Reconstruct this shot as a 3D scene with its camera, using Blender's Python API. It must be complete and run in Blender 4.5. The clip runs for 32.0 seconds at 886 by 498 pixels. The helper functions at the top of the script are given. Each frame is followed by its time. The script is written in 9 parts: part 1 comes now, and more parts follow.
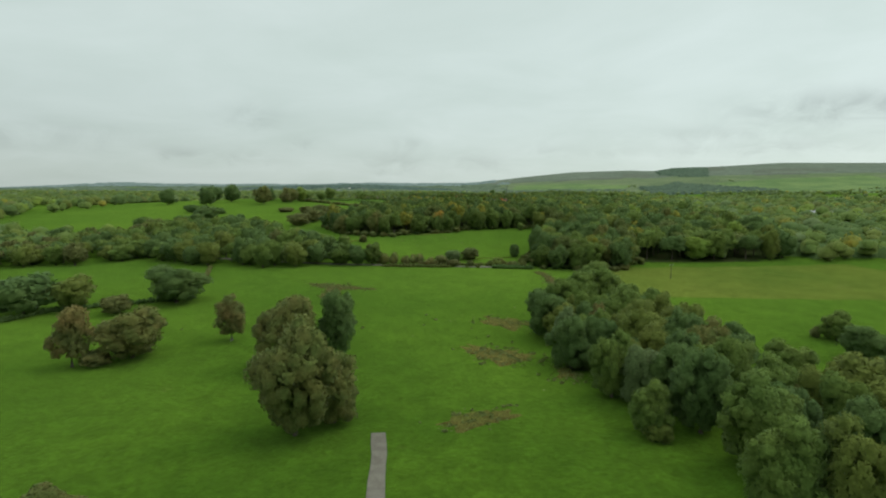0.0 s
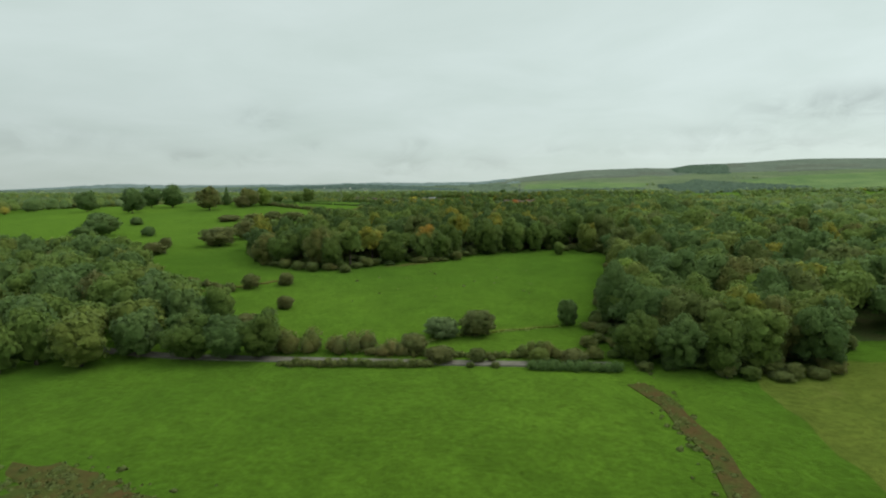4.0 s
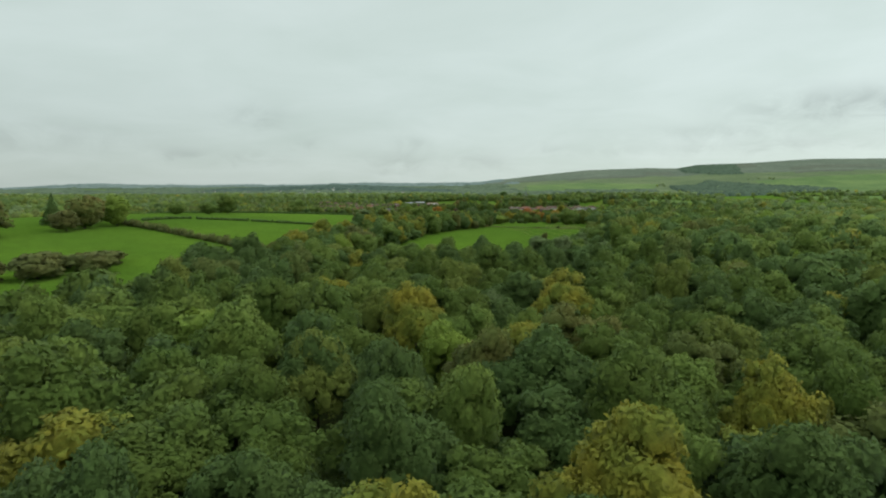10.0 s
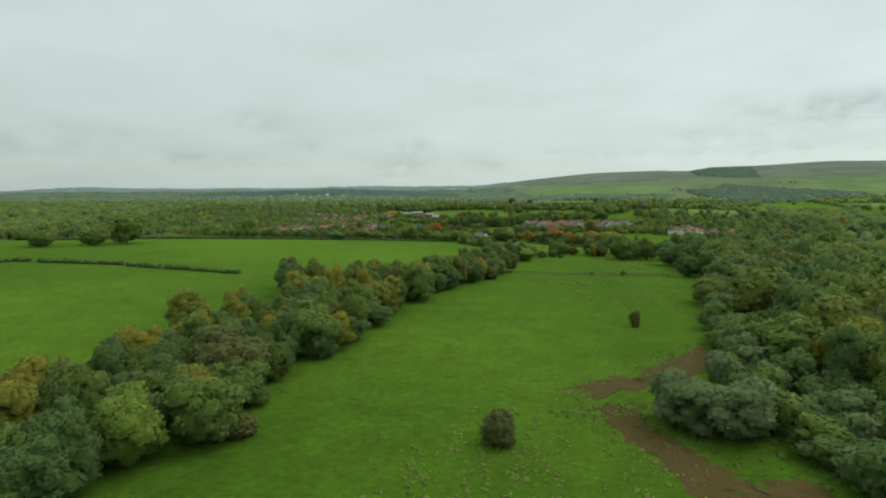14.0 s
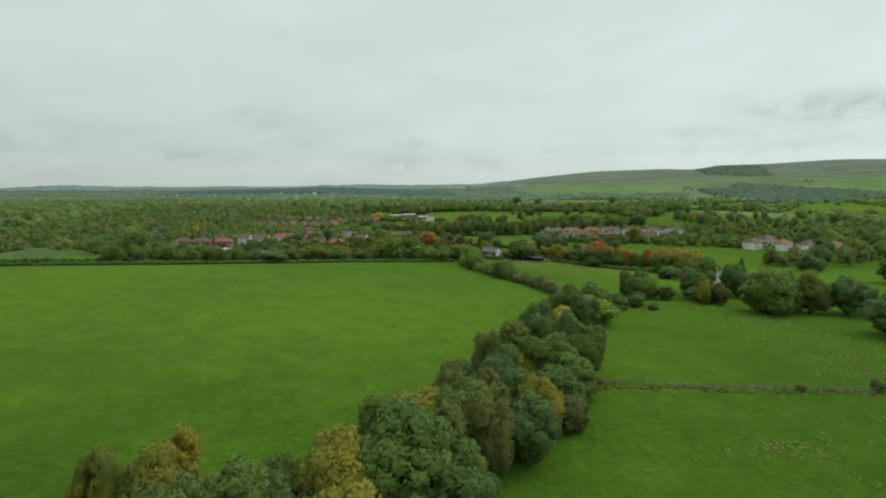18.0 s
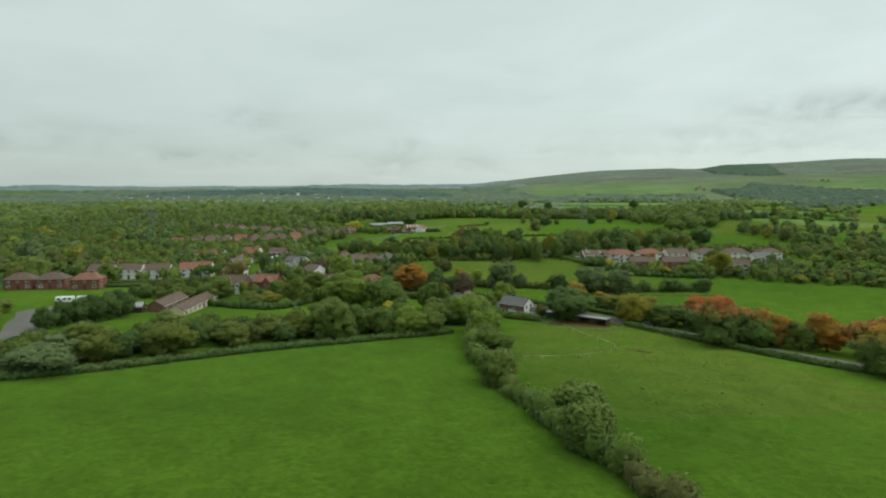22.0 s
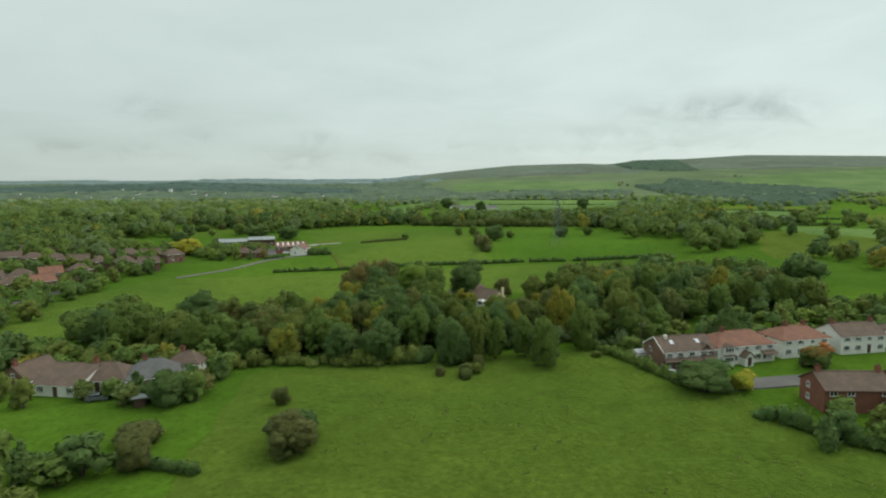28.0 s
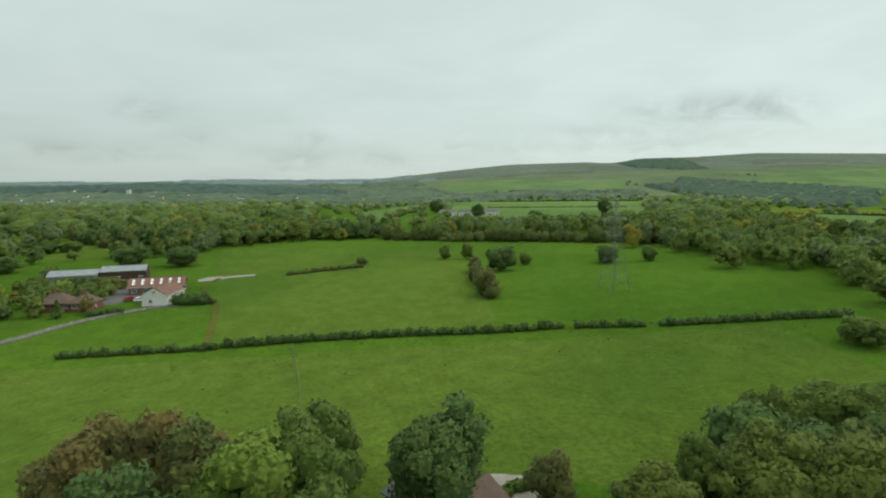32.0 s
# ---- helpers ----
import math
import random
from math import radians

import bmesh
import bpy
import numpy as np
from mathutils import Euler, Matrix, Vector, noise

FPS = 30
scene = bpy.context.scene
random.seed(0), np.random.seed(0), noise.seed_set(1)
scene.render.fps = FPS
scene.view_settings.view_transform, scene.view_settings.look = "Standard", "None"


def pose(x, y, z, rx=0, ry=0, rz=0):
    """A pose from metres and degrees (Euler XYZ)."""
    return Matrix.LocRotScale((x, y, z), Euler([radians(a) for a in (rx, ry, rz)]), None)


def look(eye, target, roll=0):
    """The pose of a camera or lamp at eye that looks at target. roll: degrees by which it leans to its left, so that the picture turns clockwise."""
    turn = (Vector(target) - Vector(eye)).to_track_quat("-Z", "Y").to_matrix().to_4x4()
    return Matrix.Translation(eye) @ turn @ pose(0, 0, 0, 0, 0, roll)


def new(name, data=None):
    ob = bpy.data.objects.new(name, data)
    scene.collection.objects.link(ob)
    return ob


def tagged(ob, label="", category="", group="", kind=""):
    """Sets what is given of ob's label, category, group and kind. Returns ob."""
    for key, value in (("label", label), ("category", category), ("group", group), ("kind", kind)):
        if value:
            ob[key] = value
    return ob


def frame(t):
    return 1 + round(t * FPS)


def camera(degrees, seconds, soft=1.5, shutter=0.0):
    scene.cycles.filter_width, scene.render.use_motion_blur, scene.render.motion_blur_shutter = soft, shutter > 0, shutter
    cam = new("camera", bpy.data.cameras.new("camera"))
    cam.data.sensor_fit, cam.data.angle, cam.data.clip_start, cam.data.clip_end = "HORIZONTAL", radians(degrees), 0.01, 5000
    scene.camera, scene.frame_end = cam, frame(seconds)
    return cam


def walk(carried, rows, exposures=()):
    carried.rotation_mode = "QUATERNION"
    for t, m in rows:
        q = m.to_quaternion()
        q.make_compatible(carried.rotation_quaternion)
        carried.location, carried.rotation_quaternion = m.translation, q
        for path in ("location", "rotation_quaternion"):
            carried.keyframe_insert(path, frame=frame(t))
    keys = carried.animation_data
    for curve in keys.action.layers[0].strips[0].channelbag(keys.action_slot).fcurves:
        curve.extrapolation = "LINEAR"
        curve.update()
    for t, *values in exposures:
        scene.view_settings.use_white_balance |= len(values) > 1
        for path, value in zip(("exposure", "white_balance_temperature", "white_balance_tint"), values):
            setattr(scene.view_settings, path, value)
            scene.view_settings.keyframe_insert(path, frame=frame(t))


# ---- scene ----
cam = camera(75.75, 32.0, soft=2.1)
PATH = [
    (0.0, 0.00, -0.00, 41.00, 84.00, -0.00, -0.00),
    (0.5, 1.46, 18.48, 40.84, 84.02, 0.03, -0.04),
    (1.0, 3.08, 36.85, 40.63, 84.06, 0.04, 0.04),
    (1.5, 4.54, 54.97, 40.47, 84.12, -0.00, 0.19),
    (2.0, 5.43, 73.03, 40.52, 84.11, -0.08, 0.25),
    (2.5, 5.84, 91.21, 40.79, 84.14, -0.06, 0.42),
    (4.5, 8.05, 164.94, 41.29, 83.94, 0.48, 0.89),
    (5.0, 8.81, 183.67, 42.78, 84.01, 0.44, 0.73),
    (5.5, 9.68, 202.61, 44.53, 84.11, 0.46, 0.58),
    (6.0, 10.65, 221.21, 46.05, 84.26, 0.37, 0.53),
    (6.5, 11.41, 239.34, 46.43, 84.11, 0.29, 0.56),
    (7.0, 12.03, 257.36, 46.57, 84.06, 0.33, 0.49),
    (7.5, 12.44, 275.65, 46.56, 84.03, 0.32, 0.37),
    (8.0, 12.35, 294.03, 46.59, 83.97, 0.39, 0.42),
    (8.5, 12.45, 312.18, 46.29, 83.96, 0.44, 0.34),
    (9.0, 12.78, 330.15, 46.02, 84.05, 0.39, 0.37),
    (9.5, 12.81, 348.28, 45.93, 83.99, 0.33, 0.36),
    (10.0, 13.06, 366.41, 46.06, 83.95, 0.27, 0.36),
    (10.5, 13.52, 384.81, 46.12, 83.93, 0.24, 0.28),
    (11.0, 13.75, 403.59, 45.84, 83.92, 0.24, 0.28),
    (11.5, 13.76, 422.65, 45.73, 83.95, 0.29, 0.27),
    (12.0, 13.80, 441.65, 46.61, 83.97, 0.28, 0.34),
    (12.5, 14.04, 460.03, 48.79, 84.07, 0.25, 0.41),
    (13.0, 14.24, 477.83, 51.33, 83.98, 0.24, 0.45),
    (13.5, 14.66, 495.03, 53.37, 83.97, 0.38, 0.53),
    (14.0, 15.06, 511.94, 54.67, 84.18, 0.32, 0.64),
    (14.5, 15.26, 528.90, 55.23, 84.28, 0.37, 0.78),
    (16.5, 14.84, 600.37, 54.24, 84.24, 0.24, 0.86),
    (17.0, 14.77, 618.73, 53.96, 84.09, 0.16, 0.64),
    (17.5, 14.59, 637.26, 53.84, 84.07, 0.12, 0.47),
    (18.0, 14.18, 655.88, 53.70, 84.07, 0.23, 0.31),
    (18.5, 13.85, 674.51, 53.56, 83.99, 0.25, 0.17),
    (19.0, 13.75, 693.19, 53.39, 84.01, 0.30, 0.07),
    (19.5, 13.64, 711.92, 53.15, 83.98, 0.26, 0.01),
    (20.0, 13.74, 730.57, 53.10, 83.99, 0.31, -0.09),
    (20.5, 14.00, 749.13, 53.48, 83.82, 0.26, -0.16),
    (21.0, 14.39, 767.60, 54.60, 83.88, 0.29, -0.15),
    (21.5, 14.90, 785.87, 56.18, 83.97, 0.16, -0.13),
    (22.0, 15.19, 803.96, 57.32, 84.01, 0.19, -0.11),
    (22.5, 15.35, 821.99, 57.64, 83.91, 0.14, -0.12),
    (23.0, 15.96, 839.78, 57.86, 83.85, 0.10, -0.22),
    (23.5, 16.69, 857.19, 57.96, 83.80, 0.07, -0.35),
    (24.0, 17.10, 874.50, 58.08, 83.72, 0.13, -0.47),
    (24.5, 17.26, 891.98, 58.21, 83.65, 0.03, -0.53),
    (25.0, 17.02, 909.78, 58.07, 83.69, -0.00, -0.50),
    (25.5, 16.60, 927.63, 57.87, 83.70, 0.14, -6.06),
    (26.0, 17.25, 945.52, 57.88, 83.64, 0.08, -7.85),
    (26.5, 18.82, 963.47, 57.91, 83.62, 0.00, -8.38),
    (28.5, 30.70, 1034.01, 57.76, 83.41, 0.11, -8.95),
    (29.0, 34.16, 1052.36, 57.57, 83.32, 0.07, -9.02),
    (29.5, 37.87, 1071.02, 57.26, 83.30, 0.03, -9.13),
    (30.0, 41.67, 1089.76, 56.91, 83.30, 0.13, -9.21),
    (30.5, 45.59, 1108.31, 56.56, 83.33, 0.11, -9.32),
    (31.0, 49.57, 1126.47, 56.17, 83.37, 0.04, -9.50),
    (31.5, 54.49, 1144.61, 55.98, 83.39, 0.18, -9.44),
    (32.0, 59.67, 1162.63, 55.70, 83.55, 0.33, -9.24),
]
walk(cam, [(t, pose(x, y, z, rx, ry, rz)) for t, x, y, z, rx, ry, rz in PATH])

# ---- light ----
world = bpy.data.worlds.new("overcast_sky")
scene.world = world
world.use_nodes = True
wt = world.node_tree
wt.nodes.clear()


def wnode(kind, **kw):
    n = wt.nodes.new(kind)
    for k, v in kw.items():
        if k in n.inputs:
            n.inputs[k].default_value = v
    return n


SUN_UP, SUN_TURN = radians(52), radians(75)
w_co = wnode("ShaderNodeTexCoord")
w_sky = wnode("ShaderNodeTexSky")
w_sky.sky_type, w_sky.sun_disc = "NISHITA", False
w_sky.sun_elevation, w_sky.sun_rotation = SUN_UP, SUN_TURN
w_skyk = wnode("ShaderNodeMixRGB", Fac=1.0, Color2=(0.10, 0.10, 0.10, 1))
w_skyk.blend_type = "MULTIPLY"
wt.links.new(w_sky.outputs[0], w_skyk.inputs["Color1"])
# cloud deck: streaks seen flat from below, so the direction is divided by its height
w_sep = wnode("ShaderNodeSeparateXYZ")
wt.links.new(w_co.outputs["Generated"], w_sep.inputs[0])
w_up = wnode("ShaderNodeMath")
w_up.operation, w_up.inputs[1].default_value = "MAXIMUM", 0.0
wt.links.new(w_sep.outputs["Z"], w_up.inputs[0])
w_add = wnode("ShaderNodeMath")
w_add.operation, w_add.inputs[1].default_value = "ADD", 0.17
wt.links.new(w_up.outputs[0], w_add.inputs[0])
w_flat = wnode("ShaderNodeVectorMath")
w_flat.operation = "DIVIDE"
w_comb = wnode("ShaderNodeCombineXYZ")
for i in range(3):
    wt.links.new(w_add.outputs[0], w_comb.inputs[i])
wt.links.new(w_co.outputs["Generated"], w_flat.inputs[0])
wt.links.new(w_comb.outputs[0], w_flat.inputs[1])
w_n1 = wnode("ShaderNodeTexNoise", Scale=1.3, Detail=6.0, Roughness=0.55, Distortion=0.4)
wt.links.new(w_flat.outputs[0], w_n1.inputs["Vector"])
w_r1 = wnode("ShaderNodeValToRGB")
w_r1.color_ramp.elements[0].position, w_r1.color_ramp.elements[0].color = 0.28, (0.622, 0.735, 0.682, 1)
w_r1.color_ramp.elements[1].position, w_r1.color_ramp.elements[1].color = 0.72, (0.712, 0.824, 0.785, 1)
wt.links.new(w_n1.outputs["Fac"], w_r1.inputs["Fac"])
# ragged darker clouds low over the horizon: direction across, height, half width, half height, depth
CLOUDS = ((-0.33, 0.119, 0.045, 0.016, 0.16), (-0.08, 0.047, 0.050, 0.022, 0.18), (-0.46, 0.060, 0.040, 0.009, 0.14), (-0.35, 0.053, 0.060, 0.010, 0.10), (0.66, 0.122, 0.13, 0.020, 0.22), (0.80, 0.110, 0.10, 0.026, 0.16),
          (0.47, 0.088, 0.14, 0.012, 0.14), (0.42, 0.062, 0.16, 0.010, 0.10), (0.06, 0.047, 0.045, 0.016, 0.13), (0.17, 0.066, 0.04, 0.012, 0.09), (-0.70, 0.080, 0.16, 0.020, 0.10), (-0.06, 0.080, 0.025, 0.008, 0.12), (0.62, 0.065, 0.12, 0.012, 0.12), (-0.24, 0.078, 0.03, 0.008, 0.09))


def wmath(op, a, b=None):
    n = wt.nodes.new("ShaderNodeMath")
    n.operation = op
    for i, v in enumerate((a, b)):
        if v is None:
            continue
        if isinstance(v, (int, float)):
            n.inputs[i].default_value = v
        else:
            wt.links.new(v, n.inputs[i])
    return n.outputs[0]


w_n2 = wnode("ShaderNodeTexNoise", Scale=15.0, Detail=8.0, Roughness=0.62, Distortion=0.9)
w_str = wnode("ShaderNodeMapping")
w_str.inputs["Scale"].default_value = (1, 1, 1.7)
wt.links.new(w_co.outputs["Generated"], w_str.inputs["Vector"])
wt.links.new(w_str.outputs[0], w_n2.inputs["Vector"])
w_rough = wmath("SUBTRACT", w_n2.outputs["Fac"], 0.5)
w_across = wmath("DIVIDE", w_sep.outputs["X"], wmath("MAXIMUM", w_sep.outputs["Y"], 0.05))
w_high = wmath("ADD", w_sep.outputs["Z"], wmath("MULTIPLY", w_rough, 0.035))
w_rag = None
for ca, ce, cw, ch, cd in CLOUDS:
    u = wmath("DIVIDE", wmath("SUBTRACT", w_across, ca), cw)
    v = wmath("DIVIDE", wmath("SUBTRACT", w_high, ce), ch)
    d2 = wmath("ADD", wmath("MULTIPLY", u, u), wmath("MULTIPLY", v, v))
    g = wmath("MULTIPLY", wmath("POWER", 2.718, wmath("MULTIPLY", d2, -0.8)), cd * 0.95)
    w_rag = g if w_rag is None else wmath("ADD", w_rag, g)
w_rag = wmath("MULTIPLY", w_rag, wmath("MINIMUM", wmath("MAXIMUM", wmath("ADD", wmath("MULTIPLY", w_rough, 4.0), 0.70), 0.05), 1.3))
# an overcast sky grows brighter towards the zenith
w_zen = wnode("ShaderNodeMapRange")
for k, v in (("From Min", 0.36), ("From Max", 1.0), ("To Min", 1.0), ("To Max", 1.95)):
    w_zen.inputs[k].default_value = v
wt.links.new(w_sep.outputs["Z"], w_zen.inputs["Value"])
w_side = wmath("ADD", wmath("MULTIPLY", w_sep.outputs["X"], 0.09), 0.985)
# thicker, greyer air low over the western plain
w_low = wmath("MAXIMUM", wmath("SUBTRACT", 1.0, wmath("DIVIDE", w_up.outputs[0], 0.20)), 0.0)
w_west = wmath("MINIMUM", wmath("MAXIMUM", wmath("SUBTRACT", 0.55, w_sep.outputs["X"]), 0.0), 1.2)
w_side = wmath("MULTIPLY", w_side, wmath("SUBTRACT", 1.0, wmath("MULTIPLY", wmath("MULTIPLY", w_low, w_west), 0.20)))
w_gain = wmath("MULTIPLY", wmath("MULTIPLY", w_zen.outputs[0], w_side), wmath("SUBTRACT", 1.0, w_rag))
w_mixr = wnode("ShaderNodeMixRGB", Fac=1.0)
w_mixr.blend_type = "MULTIPLY"
wt.links.new(w_r1.outputs[0], w_mixr.inputs["Color1"])
wt.links.new(w_gain, w_mixr.inputs["Color2"])
w_mix = wnode("ShaderNodeMixRGB", Fac=0.90)
wt.links.new(w_skyk.outputs[0], w_mix.inputs["Color1"])
wt.links.new(w_mixr.outputs[0], w_mix.inputs["Color2"])
w_bg = wnode("ShaderNodeBackground", Strength=1.0)
wt.links.new(w_mix.outputs[0], w_bg.inputs["Color"])
w_out = wnode("ShaderNodeOutputWorld")
wt.links.new(w_bg.outputs[0], w_out.inputs["Surface"])

sun_data = bpy.data.lights.new("sun", "SUN")
sun_data.energy, sun_data.angle, sun_data.color = 1.5, radians(40), (1.0, 0.96, 0.88)
sun = new("sun", sun_data)
sun.matrix_world = look((0, 0, 900), (-math.cos(SUN_UP) * math.sin(SUN_TURN), -math.cos(SUN_UP) * math.cos(SUN_TURN), 900 - math.sin(SUN_UP)))

# ---- materials ----


def material(name, base, other=None, amount=0.5, scale=0.4, fine=3.0, rough=0.85, bump=0.0, per_object=0.0, per_island=0.0, metal=0.0, spec=0.3, see=0.0, grain=0.22):
    """base and other are mixed by a broad noise; a fine one darkens; random shifts by object and by island."""
    m = bpy.data.materials.new(name)
    m.use_nodes = True
    t = m.node_tree
    b = t.nodes["Principled BSDF"]
    other = other or tuple(c * 0.7 for c in base)
    geo = t.nodes.new("ShaderNodeNewGeometry")
    n1 = t.nodes.new("ShaderNodeTexNoise")
    n1.inputs["Scale"].default_value, n1.inputs["Detail"].default_value = scale, 4.0
    n2 = t.nodes.new("ShaderNodeTexNoise")
    n2.inputs["Scale"].default_value, n2.inputs["Detail"].default_value = fine, 3.0
    for n in (n1, n2):
        t.links.new(geo.outputs["Position"], n.inputs["Vector"])
    ramp = t.nodes.new("ShaderNodeMapRange")
    ramp.inputs["From Min"].default_value, ramp.inputs["From Max"].default_value = 0.35, 0.65
    ramp.inputs["To Max"].default_value = amount * 2 if amount < 0.5 else 1.0
    t.links.new(n1.outputs["Fac"], ramp.inputs["Value"])
    fac = ramp.outputs[0]
    if per_object:
        info = t.nodes.new("ShaderNodeObjectInfo")
        mul = t.nodes.new("ShaderNodeMath")
        mul.operation, mul.inputs[1].default_value = "MULTIPLY", per_object
        t.links.new(info.outputs["Random"], mul.inputs[0])
        add = t.nodes.new("ShaderNodeMath")
        add.operation, add.use_clamp = "ADD", True
        half = t.nodes.new("ShaderNodeMath")
        half.operation, half.inputs[1].default_value = "MULTIPLY", 1.0 - per_object
        t.links.new(fac, half.inputs[0])
        t.links.new(half.outputs[0], add.inputs[0])
        t.links.new(mul.outputs[0], add.inputs[1])
        fac = add.outputs[0]
    mix = t.nodes.new("ShaderNodeMixRGB")
    mix.inputs["Color1"].default_value, mix.inputs["Color2"].default_value = (*base, 1), (*other, 1)
    t.links.new(fac, mix.inputs["Fac"])
    col = mix.outputs[0]
    hsv = t.nodes.new("ShaderNodeHueSaturation")
    val = t.nodes.new("ShaderNodeMapRange")
    val.inputs["From Min"].default_value, val.inputs["From Max"].default_value = 0.3, 0.7
    val.inputs["To Min"].default_value, val.inputs["To Max"].default_value = 1 - grain, 1 + grain
    t.links.new(n2.outputs["Fac"], val.inputs["Value"])
    v = val.outputs[0]
    if per_island:
        isl = t.nodes.new("ShaderNodeMapRange")
        isl.inputs["To Min"].default_value, isl.inputs["To Max"].default_value = 1 - per_island, 1 + per_island
        t.links.new(geo.outputs["Random Per Island"], isl.inputs["Value"])
        vm = t.nodes.new("ShaderNodeMath")
        vm.operation = "MULTIPLY"
        t.links.new(v, vm.inputs[0])
        t.links.new(isl.outputs[0], vm.inputs[1])
        v = vm.outputs[0]
    t.links.new(v, hsv.inputs["Value"])
    t.links.new(col, hsv.inputs["Color"])
    t.links.new(hsv.outputs[0], b.inputs["Base Color"])
    b.inputs["Roughness"].default_value, b.inputs["Metallic"].default_value = rough, metal
    b.inputs["Specular IOR Level"].default_value = spec
    if see:
        b.inputs["Transmission Weight"].default_value = see
    if bump:
        bp = t.nodes.new("ShaderNodeBump")
        bp.inputs["Strength"].default_value, bp.inputs["Distance"].default_value = 1.0, bump
        t.links.new(n2.outputs["Fac"], bp.inputs["Height"])
        t.links.new(bp.outputs[0], b.inputs["Normal"])
    return m


def leaves(name, base, other, scale=0.13):
    """Leaves: dull green sprays, mottled by leaf clusters, that let some light through."""
    base, other = [tuple(c * k for c, k in zip(rgb, (2.25, 2.22, 2.35))) for rgb in (base, other)]
    m = material(name, base, other, amount=0.6, scale=scale, fine=1.5, rough=0.9, per_object=0.35, per_island=0.08, spec=0.05, grain=0.34, bump=0.16)
    t = m.node_tree
    for n in t.nodes:
        if n.type == "TEX_NOISE" and n.inputs["Scale"].default_value > 1.0:
            n.inputs["Detail"].default_value, n.inputs["Roughness"].default_value = 6.0, 0.72
    b = t.nodes["Principled BSDF"]
    b.inputs["Sheen Weight"].default_value, b.inputs["Sheen Roughness"].default_value = 0.10, 0.5
    b.inputs["Sheen Tint"].default_value = (0.75, 0.95, 0.75, 1)
    tr = t.nodes.new("ShaderNodeBsdfTranslucent")
    t.links.new(b.inputs["Base Color"].links[0].from_socket, tr.inputs["Color"])
    mx = t.nodes.new("ShaderNodeMixShader")
    mx.inputs[0].default_value = 0.42
    t.links.new(b.outputs[0], mx.inputs[1])
    t.links.new(tr.outputs[0], mx.inputs[2])
    t.links.new(mx.outputs[0], t.nodes["Material Output"].inputs["Surface"])
    return m


def turning(name, top, low):
    """Leaves of a tree that turns from its top down: autumn colour above, green below, ragged between."""
    m = leaves(name, top, tuple(c * 0.8 for c in top), 0.23)
    t = m.node_tree
    b = t.nodes["Principled BSDF"]
    src = b.inputs["Base Color"].links[0].from_socket
    tc, sep, geo = (t.nodes.new(k) for k in ("ShaderNodeTexCoord", "ShaderNodeSeparateXYZ", "ShaderNodeNewGeometry"))
    t.links.new(tc.outputs["Object"], sep.inputs[0])
    n = t.nodes.new("ShaderNodeTexNoise")
    n.inputs["Scale"].default_value, n.inputs["Detail"].default_value = 0.30, 4.0
    t.links.new(geo.outputs["Position"], n.inputs["Vector"])
    add = t.nodes.new("ShaderNodeMath")
    add.operation = "ADD"
    t.links.new(sep.outputs["Z"], add.inputs[0])
    t.links.new(n.outputs["Fac"], add.inputs[1])
    ramp = t.nodes.new("ShaderNodeMapRange")
    ramp.inputs["From Min"].default_value, ramp.inputs["From Max"].default_value = 1.14, 1.52
    t.links.new(add.outputs[0], ramp.inputs["Value"])
    mix = t.nodes.new("ShaderNodeMixRGB")
    mix.inputs["Color1"].default_value = (low[0] * 2.15, low[1] * 2.15, low[2] * 2.5, 1)
    t.links.new(ramp.outputs[0], mix.inputs["Fac"])
    t.links.new(src, mix.inputs["Color2"])
    for socket in [l.to_socket for l in src.links if l.to_node.type in ("BSDF_PRINCIPLED", "BSDF_TRANSLUCENT")]:
        t.links.new(mix.outputs[0], socket)
    return m


